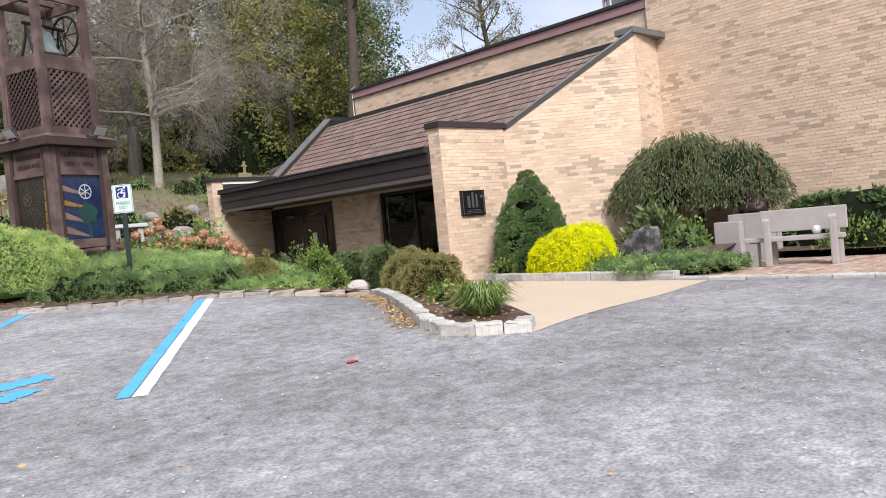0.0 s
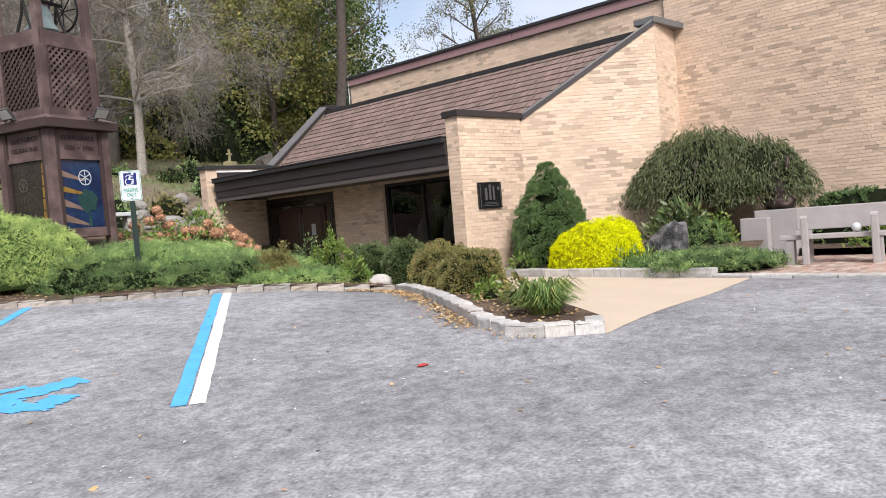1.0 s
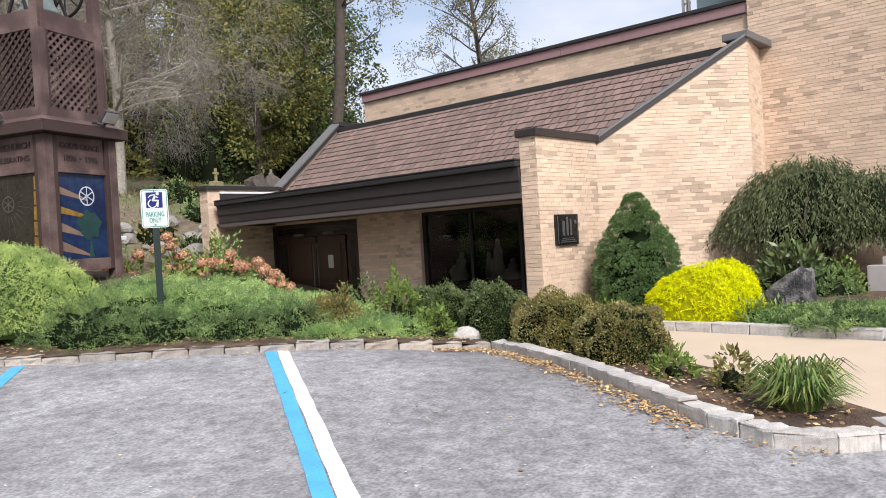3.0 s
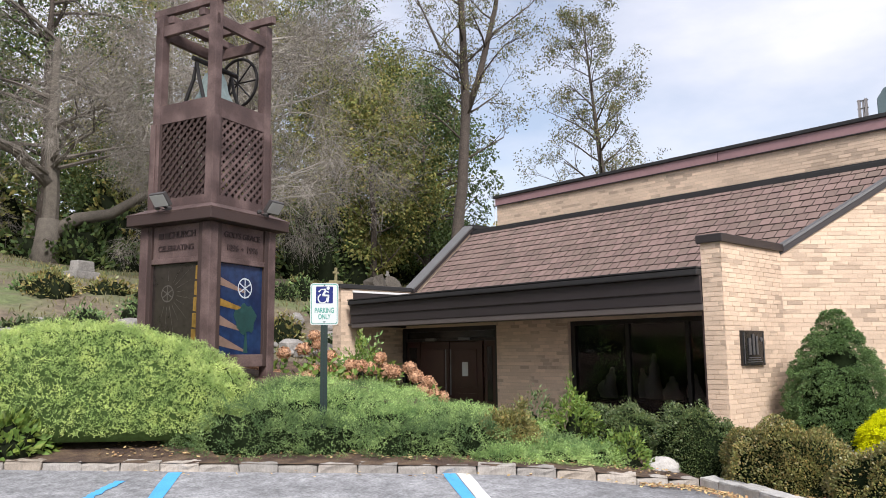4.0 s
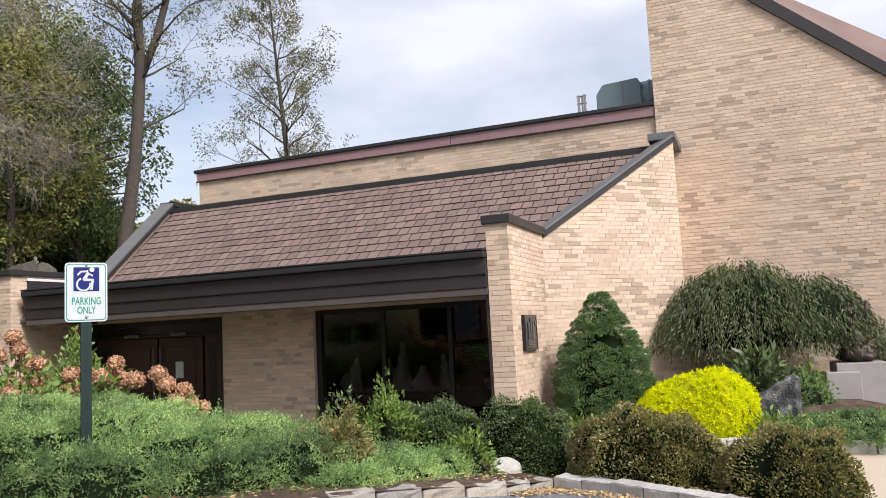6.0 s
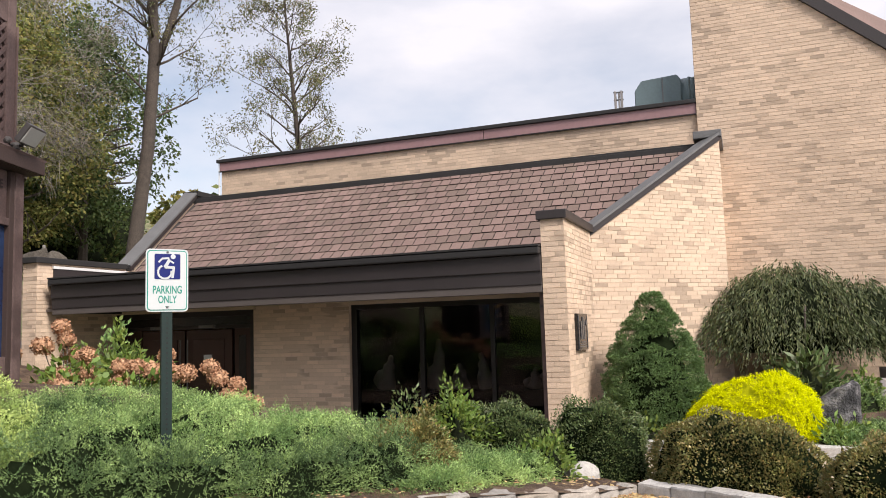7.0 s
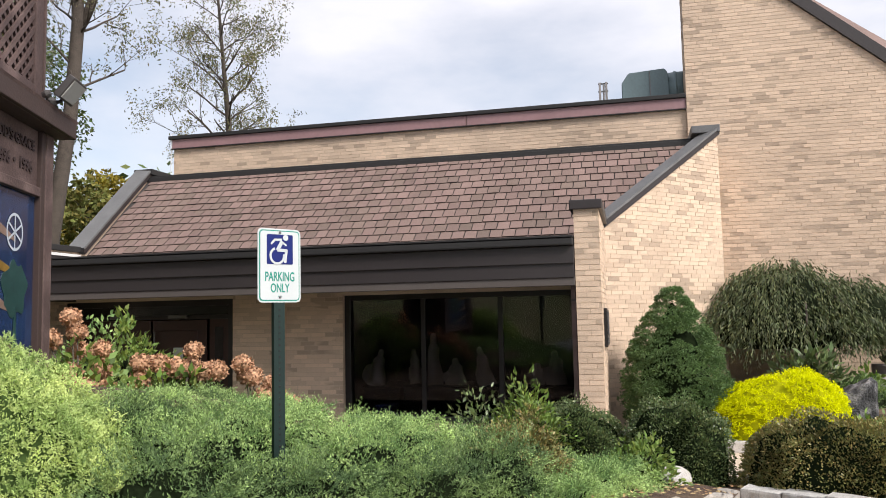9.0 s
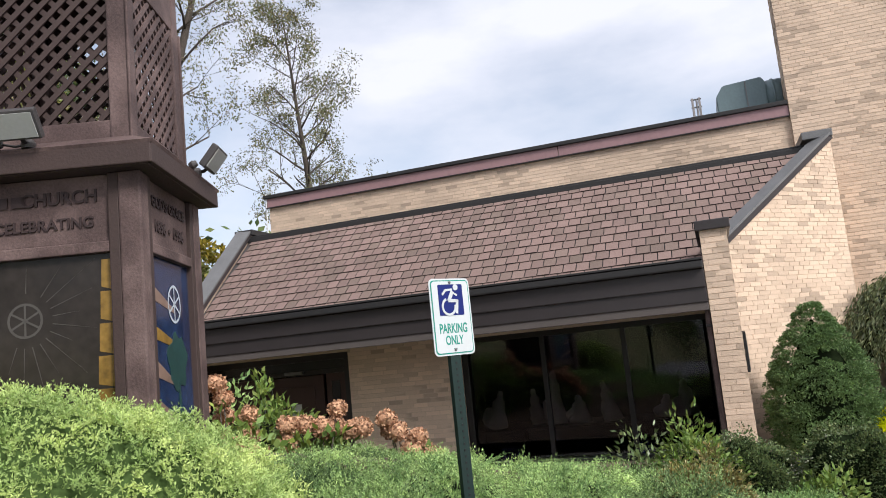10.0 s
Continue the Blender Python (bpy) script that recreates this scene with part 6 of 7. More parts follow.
# ---- along the brick wall ----
def cone_tree():
    rng = np.random.default_rng(71)
    top = thing("dwarf_spruce", "dense dark green conical dwarf spruce by the brick wall", "conifer", at=(12.5, 8.22, 0.84))
    part("trunk", tube(bmesh.new(), [(0, 0, -0.1), (0, 0, 0.5), (0, 0, 1.6)], [0.06, 0.05, 0.02], 8), "bark_dark", top)
    prof = [(0.56, 0.0), (0.70, 0.15), (0.74, 0.45), (0.69, 0.85), (0.54, 1.25), (0.32, 1.62), (0.14, 1.88), (0.02, 2.02)]
    # inner cone coloured near black for shade between the shoots
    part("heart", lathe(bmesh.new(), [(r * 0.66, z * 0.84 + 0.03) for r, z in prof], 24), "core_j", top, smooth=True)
    P, D = [], []
    # cushions of short shoots in loose overlapping tiers
    for k in range(600):
        zz = 1.93 * (1 - rng.uniform(0, 1) ** 0.8)
        rr = float(np.interp(zz, [q[1] for q in prof], [q[0] for q in prof])) * rng.uniform(0.86, 1.04)
        a = rng.uniform(0, 2 * np.pi)
        lobe = rng.uniform(0.08, 0.16) * (0.5 + 0.5 * rr / 0.7)
        m_ = int(20 + 300 * lobe)
        u = scatter(rng, m_)
        out = np.array([math.cos(a), math.sin(a), 0.1])
        u = unit(u + out * 0.5 + np.array([0, 0, 0.35]))
        c = np.array([math.cos(a) * max(rr - lobe * 0.9, 0), math.sin(a) * max(rr - lobe * 0.9, 0), zz])
        P.append(c + u * lobe * np.array([1.1, 1.1, 0.55])), D.append(u + out * 0.3)
    P, D = np.concatenate(P), np.concatenate(D)
    sprays_mesh("foliage", P - unit(D) * 0.02, D + 0.2 * scatter(rng, len(P)), rng, 0.034, 2, 0.027, 0.0105, "spruce", top)


cone_tree()
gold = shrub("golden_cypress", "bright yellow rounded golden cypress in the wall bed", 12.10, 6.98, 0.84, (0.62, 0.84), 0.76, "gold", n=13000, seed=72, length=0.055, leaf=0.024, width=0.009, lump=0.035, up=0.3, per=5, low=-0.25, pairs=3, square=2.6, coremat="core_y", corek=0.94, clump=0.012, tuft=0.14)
for ob in gold.children:
    co = np.empty(len(ob.data.vertices) * 3, np.float32)
    ob.data.vertices.foreach_get("co", co)
    co[2::3] *= 1.0 - 0.28 * np.clip(co[1::3], -0.35, 1.0)
    ob.data.vertices.foreach_set("co", co)


def weeping_tree():
    rng = np.random.default_rng(73)
    cx, cy, cz = 15.15, 6.02, 0.95
    top = thing("weeping_cherry", "weeping mushroom-shaped tree with hanging dark green leaves", "tree", at=(cx, cy, cz))
    part("trunk", tube(bmesh.new(), [(0, 0, -0.1), (0.04, 0.05, 0.6), (-0.03, 0.0, 1.2), (0, 0, 1.75)], [0.11, 0.09, 0.085, 0.07], 10), "bark_dark", top)
    for k in range(14):
        a = 2 * math.pi * k / 14 + rng.uniform(-0.15, 0.15)
        c, s = math.cos(a), math.sin(a)
        part("limb", tube(bmesh.new(), [(0, 0, 1.5), (c * 0.4, s * 0.5, 1.8), (c * 0.8, s * 1.05, 1.5), (c * 0.9, s * 1.3, 1.1)], [0.04, 0.03, 0.018, 0.008], 6), "bark_dark", top)
    # two overlapping domes of hanging strands: centre y, radii, height, strands
    domes = ((0.28, 1.12, 1.50, 2.28, 2000), (-0.76, 1.0, 1.0, 1.98, 950))
    P, D = [], []
    for which, (oy, rx, ry, hgt, n) in enumerate(domes):
        other = domes[1 - which]
        for ai, ri in zip(rng.uniform(0, 2 * np.pi, n), np.sqrt(rng.uniform(0.01, 1, n))):
            c, s_ = math.cos(ai), math.sin(ai)
            if ((oy + s_ * ri * ry - other[0]) / other[2]) ** 2 + (c * ri * rx / other[1]) ** 2 < 0.20:
                continue
            lum = 1 + 0.08 * math.sin(3 * ai + 1) + 0.06 * math.sin(7 * ai) + 0.05 * rng.normal()
            zt = hgt * math.sqrt(max(1 - (ri * 0.88) ** 2, 0.05)) + 0.07 * math.sin(5 * ai + 9 * ri) + 0.03 * rng.normal()
            drop = rng.uniform(0.35, 1.05) * (0.3 + 0.7 * ri)
            zlow = 0.85 + 0.15 * math.sin(4 * ai) + rng.uniform(-0.22, 0.30)
            m_ = int(drop / 0.030)
            sway = rng.normal(size=2) * 0.05
            for j in range(m_):
                k = j / m_
                z = zt - drop * k
                if z < zlow:
                    break
                rr = ri * lum * (1 + 0.10 * math.sin(k * 1.6))
                P.append((c * rr * rx + sway[0] * k + rng.normal() * 0.022, oy + s_ * rr * ry + sway[1] * k + rng.normal() * 0.022, z))
                D.append((c * 0.45, s_ * 0.45, -0.75))
    P, D = np.array(P), np.array(D)
    leaves_mesh("foliage", P, D, rng, 0.086, 0.020, "weep", top, jitter=0.48)
    # dark lumps added in place of the shade under the hanging leaves
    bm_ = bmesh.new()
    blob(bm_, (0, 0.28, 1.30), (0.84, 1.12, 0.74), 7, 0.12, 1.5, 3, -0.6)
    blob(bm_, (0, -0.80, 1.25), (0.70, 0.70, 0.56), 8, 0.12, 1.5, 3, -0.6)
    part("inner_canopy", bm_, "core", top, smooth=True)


weeping_tree()
shrub("creeping_juniper", "flat creeping green juniper spilling to the kerb", 12.15, 5.02, 0.80, (0.98, 1.3), 0.21, "juniper_dark", n=6500, seed=74, length=0.12, leaf=0.034, width=0.010, lump=0.1, up=0.2, clump=0.03, tuft=0.25)
shrub("creeping_juniper", "flat creeping green juniper spilling to the kerb", 11.80, 5.85, 0.80, (0.36, 0.40), 0.14, "juniper", n=700, seed=75, length=0.14, leaf=0.045, width=0.014, lump=0.1, up=0.25)
shrub("broadleaf_shrub", "dark broadleaf shrub under the weeping tree", 13.8, 6.25, 0.9, (0.5, 0.6), 0.85, "hedge", "leaf", n=900, seed=76, leaf=0.16, width=0.06, lump=0.2, corek=0.65)
shrub("broadleaf_shrub", "dark low evergreen under the weeping tree", 13.6, 5.65, 0.9, (0.42, 0.45), 0.55, "juniper_dark", n=900, seed=77, length=0.12, leaf=0.04, width=0.014)
shrub("variegated_shrub", "yellow-green variegated shrub beside the pedestal", 13.80, 5.45, 0.9, (0.26, 0.26), 0.62, "fresh", "leaf", n=420, seed=78, leaf=0.085, width=0.05, lump=0.25, corek=0.6)
shrub("broadleaf_shrub", "low green leafy plants behind the bench", 14.6, 2.9, 0.8, (0.3, 0.7), 0.45, "fresh", "leaf", n=420, seed=79, leaf=0.10, width=0.05, lump=0.25, corek=0.6)
shrub("clipped_yew_hedge", "dark green clipped hedge against the brick wall", 15.75, 3.35, 0.85, (0.5, 1.35), 0.95, "spruce", n=3200, seed=80, length=0.07, leaf=0.04, width=0.014, lump=0.04, square=3.2, corek=0.94, category="hedge")
shrub("ground_cover", "low green ground cover behind the patio", 14.9, 1.2, 0.8, (0.6, 1.2), 0.22, "juniper", n=1400, seed=81, length=0.12, leaf=0.05, width=0.016)
for i, (x, y) in enumerate(((11.75, 8.35), (11.7, 6.1), (11.9, 5.9))):
    shrub("perennial", "small straggling green perennial by the kerb", x, y, 0.84, (0.2, 0.3), 0.24, "fresh", "leaf", n=160, seed=85 + i, leaf=0.09, width=0.035, lump=0.3, corek=0.4)


# ---- hydrangeas ----
def hydrangea(x, y, z, r, h, heads, seed, leafy=500):
    rng = np.random.default_rng(seed)
    top = thing("hydrangea", "hydrangea bush with dried rusty pink flower heads", "hydrangea", "hydrangeas by the porch", (x, y, z))
    # filler coloured dark as the shade inside the bush
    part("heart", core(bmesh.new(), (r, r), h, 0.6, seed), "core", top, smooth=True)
    p, nrm = dome(rng, leafy, (r, r), h, 0.2, seed, 0.0)
    leaves_mesh("foliage", p * rng.uniform(0.75, 1, (leafy, 1)), nrm, rng, 0.105, 0.06, "fresh", top, jitter=0.8)
    if isinstance(heads, int):
        heads = dome(rng, heads, (r, r), h, 0.15, seed + 1, 0.15)[0] * 1.03
    else:
        heads = np.array(heads) - np.array([x, y, z])
    for q in heads:
        k = 240
        rad = rng.uniform(0.085, 0.115)
        ball_ = bmesh.new()
        blob(ball_, q, (rad * 0.88, rad * 0.88, rad * 0.76), seed, 0.1, 3, 2)
        head = part("flower_head", ball_, "flower", top)
        u = scatter(rng, k)
        leaves_mesh("petals", q + u * rad * np.array([1, 1, 0.85]) * 0.93, u, rng, 0.030, 0.028, "flower", head, jitter=1.5)
        part("stem", tube(bmesh.new(), [(q[0] * 0.4, q[1] * 0.4, 0.1), q * 0.75, q], 0.006, 5), "bark", top)
    return top


hydrangea(7.45, 13.75, 1.50, 0.48, 0.75, [(7.39, 13.82, 2.51), (7.42, 13.77, 2.37), (7.53, 13.58, 2.20), (7.52, 13.59, 2.01), (7.39, 13.81, 2.0), (7.3, 13.98, 2.31), (7.38, 13.83, 1.85), (7.6, 13.9, 2.2)], 91, 420)
hydrangea(7.85, 13.05, 1.42, 0.50, 0.55, [(7.69, 13.28, 2.07), (7.77, 13.14, 2.06), (7.85, 12.99, 2.01), (7.98, 12.76, 1.96), (8.02, 12.69, 1.97), (7.92, 12.87, 2.17), (7.7, 13.3, 1.9), (8.1, 13.0, 2.0), (7.9, 13.3, 2.05)], 92, 420)
hydrangea(8.28, 12.35, 1.22, 0.42, 0.52, [(8.19, 12.39, 1.90), (8.16, 12.48, 2.02), (8.29, 12.22, 1.83), (8.33, 12.14, 1.66), (8.25, 12.28, 1.72), (8.4, 12.3, 1.75), (8.3, 12.5, 1.9), (8.45, 12.1, 1.6)], 93, 300)
hydrangea(7.05, 13.30, 1.40, 0.42, 0.52, 7, 94, 300)
hydrangea(6.95, 14.40, 1.50, 0.45, 0.70, 6, 97, 300)
shrub("leafy_shrub", "fresh green leafy shrub among the hydrangeas", 8.35, 13.9, 1.25, (0.55, 0.5), 1.12, "fresh", "leaf", n=1700, seed=95, leaf=0.085, width=0.04, lump=0.25, corek=0.6)
shrub("leafy_shrub", "fresh green leafy shrub by the porch wall", 9.1, 14.9, 1.0, (0.6, 0.6), 1.2, "juniper", "leaf", n=1500, seed=96, leaf=0.085, width=0.04, lump=0.25, corek=0.6)


# ---- fallen leaves ----
def litter(name, label, pts, material, seed, size=0.055):
    rng = np.random.default_rng(seed)
    n = len(pts)
    p = np.array(pts)
    d = unit(np.stack([rng.normal(size=n), rng.normal(size=n), rng.normal(size=n) * 0.15], 1))
    side = unit(np.cross(d, np.array([0, 0, 1.0]) + 0.3 * rng.normal(size=(n, 3))))
    v, f = leaf_quads(p, d, side, size * rng.uniform(0.6, 1.3, n), size * 0.6 * rng.uniform(0.6, 1.2, n))
    return tagged(raw(name, v, f, material), label, "fallen leaves", kind="stuff")


rng = np.random.default_rng(7)
pts = []
for (x0, y0), (x1, y1), cnt in ((KERB[2], KERB[3], 300), (KERB[1], KERB[2], 60), (KERB[3], KERB[4], 1500), (KERB[4], KERB[6], 60)):
    L_ = math.hypot(x1 - x0, y1 - y0)
    nx, ny = (y1 - y0) / L_, -(x1 - x0) / L_
    for _ in range(cnt):
        k, s = rng.uniform(0, 1), abs(rng.normal()) * 0.13
        x, y = x0 + (x1 - x0) * k + nx * (0.02 + s), y0 + (y1 - y0) * k + ny * (0.02 + s)
        pts.append((x, y, gz(x, y) + 0.014 + rng.uniform(0, 0.02)))
litter("fallen_leaves", "tan fallen leaves drifted along the kerb", pts, "dry", 8, 0.043)
pts = []
for _ in range(3600):
    x, y = rng.uniform(6.2, 9.4), rng.uniform(3.6, 9.0)
    s = (x - 6.12) - (y - 4.45) * 0.594
    if 0.25 < s < 1.15 and y < 8.2:
        pts.append((x, y, gz(x, y) + 0.12))
for _ in range(700):
    k, s = rng.uniform(0, 1), rng.uniform(0.2, 0.9)
    x, y = 3.42 + 4.3 * k + s * 0.683, 11.75 - 3.97 * k + s * 0.73
    pts.append((x, y, bed_z(x, y) + 0.025))
litter("bed_litter", "brown fallen leaves on the mulch", pts, "dry", 9, 0.048)
pts = [(x, y, gz(x, y) + 0.012) for x, y in zip(rng.uniform(-1, 10.5, 150), rng.uniform(-2, 9, 150)) if (x - 3.42) * 0.683 + (y - 11.75) * 0.73 < -0.3 and not (x > 5.9 and y > 3.2)]
litter("scattered_leaves", "few scattered small leaves on the asphalt", pts, "dry", 10, 0.05)
M["chip"] = mat("pale_chip", (0.50, 0.49, 0.48), 0.9, vary=0.1, bump=0)
pts = [(x, y, gz(x, y) + 0.01) for x, y in zip(rng.uniform(-2, 10.5, 1100), rng.uniform(-2, 9, 1100)) if (x - 3.42) * 0.683 + (y - 11.75) * 0.73 < -0.3 and not (x > 5.9 and y > 3.2)]
litter("stone_chips", "small pale stone chips on the asphalt", pts, "chip", 11, 0.028)


wrapper = bmesh.new()
blob(wrapper, (4.78, 3.87, gz(4.78, 3.87) + 0.010), (0.055, 0.03, 0.012), 4, 0.5, 2.5, 2, -0.7)
M["red_paper"] = mat("red_paper", (0.42, 0.035, 0.03), 0.6, vary=0.2)
tagged(finish("wrapper", wrapper, "red_paper"), "small crumpled red wrapper on the asphalt", "litter")


# ---- trees ----
def branchy(bm, rng, p, d, length, radius, depth, tips, bend=0.25, sides=6, kids=(2, 3), droop=0.0, shrink=0.68):
    path, rad = [p], [radius]
    q = p
    for i in range(3):
        d = unit(d + bend * 0.5 * scatter(rng, 1)[0] + np.array([0, 0, -droop]))
        q = q + d * length / 3
        path.append(q)
        rad.append(radius * (1 - 0.16 * (i + 1)))
    tube(bm, path, rad, sides)
    tips.append((q, d, depth))
    if depth == 0:
        return
    for _ in range(rng.integers(kids[0], kids[1] + 1)):
        at = rng.integers(1, 4)
        nd = unit(d + 0.85 * scatter(rng, 1)[0] + np.array([0, 0, 0.12 - droop]))
        branchy(bm, rng, path[at], nd, length * shrink * rng.uniform(0.8, 1.15), rad[at] * 0.62, depth - 1, tips, bend, max(3, sides - 1), kids, droop, shrink)


def leafy_tree(label, x, y, z, height, spread, material, seed, per=90, leaf=0.30, clumps=70, low=0.25, bark="bark_dark"):
    rng = np.random.default_rng(seed)
    top = thing("tree", label, "tree", "trees on the hillside", (x, y, z))
    bm = bmesh.new()
    trunk_h = height * 0.8
    tube(bm, [(0, 0, -0.5), (0.1, 0.05, trunk_h * 0.4), (-0.1, 0.1, trunk_h * 0.75), (0, 0, trunk_h)], [height * 0.018, height * 0.014, height * 0.009, height * 0.003], 8)
    tips = []
    for k in range(12):
        a = rng.uniform(0, 2 * np.pi)
        zz = height * rng.uniform(low, 0.75)
        branchy(bm, rng, np.array([0, 0, zz]), np.array([math.cos(a), math.sin(a), 0.45]), spread * 0.6, height * 0.006, 1, tips, 0.3, 5)
    part("trunk", bm, bark, top)
    P, D = [], []
    for k in range(clumps):
        u = scatter(rng, 1)[0]
        f = rng.uniform(0.45, 1.0) ** 0.5
        c = np.array([u[0] * spread * f, u[1] * spread * f, height * (low + (1 - low) * 0.5) + u[2] * f * height * (1 - low) * 0.5])
        taper = 1 - 0.45 * max(0, (c[2] / height - 0.55) / 0.45)
        c[:2] *= taper
        s = spread * rng.uniform(0.16, 0.30)
        v = scatter(rng, per) * (rng.uniform(0.3, 1, (per, 1)) ** 0.5) * np.array([s, s, s * 0.7])
        P.append(c + v), D.append(unit(v) + np.array([0, 0, -0.35]))
    P, D = np.concatenate(P), np.concatenate(D)
    leaves_mesh("crown", P, D, rng, leaf, leaf * 0.6, material, top, jitter=0.8)
    return top


def thin_tree(label, x, y, z, stems, limbs, crown, leaf_n, seed, material="tree_thin", leaf=0.13, bark="bark"):
    """A slim open tree: stems as (points, radii), limbs a stem, crown as (lowest, limb length low, limb length high)."""
    rng = np.random.default_rng(seed)
    top = thing("tree", label, "tree", "tall thin trees", (x, y, z))
    tips = []
    for si, (pth, rad) in enumerate(stems):
        bm = bmesh.new()
        pth = [np.array(p, float) for p in pth]
        tube(bm, pth, rad, 10)
        n = len(pth) - 1
        zs = np.array([p[2] for p in pth])
        for j in range(limbs[si]):
            zz = max(crown[0], zs[0]) + (zs[-1] * 0.98 - max(crown[0], zs[0])) * (j + rng.uniform(0, 1)) / limbs[si]
            q = np.array([np.interp(zz, zs, [p[i] for p in pth]) for i in range(3)])
            r_at = float(np.interp(zz, zs, rad))
            b = 2.39996 * j + rng.uniform(-0.4, 0.4)
            k = (zz - crown[0]) / max(zs[-1] - crown[0], 1)
            branchy(bm, rng, q, np.array([math.cos(b), math.sin(b), 0.75]), (crown[1] + (crown[2] - crown[1]) * k) * rng.uniform(0.7, 1.15), min(r_at * 0.5, 0.05), 3, tips, 0.4, 5, (2, 3), 0.0, 0.62)
        part("trunk" if si == 0 else "stem", bm, bark, top, smooth=True)
    tp = np.array([t[0] for t in tips if t[2] < 3])
    k = rng.integers(0, len(tp), leaf_n)
    P = tp[k] + scatter(rng, leaf_n) * 0.42 * rng.uniform(0.1, 1, (leaf_n, 1))
    leaves_mesh("leaves", P, np.tile(np.array([0, 0, -0.7]), (leaf_n, 1)), rng, leaf, leaf * 0.38, material, top, jitter=0.9)
    return top


def bare_tree(label, x, y, z, height, spread, seed, n_limb=16, droop=0.10, depth=3, twigs=900, bark="bark", low=0.22, thick=0.006, reach=(0.05, 0.15), stout=0.022, wild=1.2):
    """A bare autumn tree: spreading limbs and a haze of drooping grey twigs."""
    rng = np.random.default_rng(seed)
    top = thing("bare_tree", label, "tree", "bare trees", (x, y, z))
    bm = bmesh.new()
    r0 = height * stout
    tube(bm, [(0, 0, -0.6), (0.1, 0, height * 0.2), (0, 0.1, height * 0.45), (0, 0, height * 0.7)], [r0 * 1.3, r0, r0 * 0.8, r0 * 0.4], 9)
    tips = []
    for k in range(n_limb):
        a = 2 * math.pi * k / n_limb + rng.uniform(-0.2, 0.2)
        branchy(bm, rng, np.array([0, 0, height * rng.uniform(low, 0.7)]), np.array([math.cos(a), math.sin(a), 0.35]), spread * 0.55, max(r0 * 0.32, 0.05), depth, tips, 0.35, 5, (2, 3), droop * 0.5, 0.66)
    part("trunk", bm, bark, top)
    tp, td = np.array([t[0] for t in tips]), np.array([t[1] for t in tips])
    k = rng.integers(0, len(tp), twigs)
    d = unit(td[k] + wild * scatter(rng, twigs) + np.array([0, 0, -droop * 4]))
    L = spread * rng.uniform(*reach, twigs)[:, None]
    p0 = tp[k] + 0.55 * rng.uniform(0.1, 1, (twigs, 1)) * scatter(rng, twigs)
    p1 = p0 + d * L * 0.5
    p2 = p1 + unit(d + np.array([0, 0, -droop * 5])) * L * 0.5
    s = unit(np.cross(d, scatter(rng, twigs))) * thick
    v = np.stack([p0 - s, p0 + s, p1 - s * 0.7, p1 + s * 0.7, p2 - s * 0.3, p2 + s * 0.3], 1).reshape(-1, 3)
    kk = np.arange(twigs)[:, None] * 6
    raw("twig_haze", v, np.concatenate([kk + np.array([[0, 1, 3, 2]]), kk + np.array([[2, 3, 5, 4]])]), "twig", top)
    return top


DK, OL = "dense dark green tree on the hillside", "olive green tree turning in autumn"
for i, (x, y, h, s, mm) in enumerate((
        (22, 41, 17, 4.6, "tree_olive"), (27, 43, 20, 5.0, "tree_dark"), (24.5, 47, 23, 5.8, "tree_olive"), (30.5, 46, 17, 4.6, "tree_olive"), (17.5, 44, 18, 5.0, "tree_olive"), (30, 40.5, 16, 4.4, "tree_olive"), (24.5, 35, 11, 3.4, "tree_olive"),
        (28.5, 35.5, 12.5, 3.6, "tree_dark"), (13, 50, 17, 5, "tree_olive"), (6, 54, 18, 5.5, "tree_dark"), (-2, 55, 18, 5.5, "tree_olive"), (-10, 52, 18, 5.5, "tree_dark"), (5.5, 46, 19, 5.5, "tree_dark"), (11.5, 44.5, 19, 5.2, "tree_dark"), (0.5, 44, 17, 5.5, "tree_dark"),
        (36, 47, 16, 5, "tree_olive"), (20, 55, 20, 6, "tree_olive"), (29, 56, 20, 6, "tree_dark"), (-18, 46, 17, 5.5, "tree_olive"), (10, 62, 21, 6, "tree_dark"), (41, 52, 16, 5, "tree_dark"))):
    leafy_tree(DK if mm == "tree_dark" else OL, x, y, hill_z(x, y) - 0.3, h, s, mm, 200 + i, clumps=170 if y < 50 else 120, per=96 if y < 50 else 80, leaf=0.19, low=0.08)
leafy_tree("yellow autumn tree beyond the roof", 33.0, 33.0, 3.2, 6.6, 2.4, "tree_gold", 230, clumps=50, per=80, leaf=0.25, low=0.15)
leafy_tree("yellow autumn tree beyond the roof", 29.5, 31.0, 3.2, 5.4, 1.8, "tree_olive", 231, clumps=40, per=80, leaf=0.25, low=0.1)
thin_tree("tall grey-barked tree with forked stem and sparse leaves", 22.6, 26.2, 3.0,
          [([(-0.75, 0.55, -0.6), (-0.45, 0.35, 2.5), (-0.1, 0.1, 6.0), (0.05, -0.02, 9.3), (-0.05, 0.05, 13.5), (0.1, 0.1, 19.5)], [0.30, 0.25, 0.22, 0.20, 0.13, 0.04]),
           ([(0.03, 0.0, 8.9), (0.45, -0.42, 10.6), (0.95, -0.95, 13.6), (1.5, -1.4, 18.5)], [0.15, 0.14, 0.10, 0.03]),
           ([(0.0, 0.0, 10.8), (-0.7, 0.7, 11.9), (-1.5, 1.5, 14.5)], [0.07, 0.06, 0.03])],
          (16, 14, 6), (6.5, 2.6, 1.8), 13000, 240, leaf=0.13, bark="bark_dark")
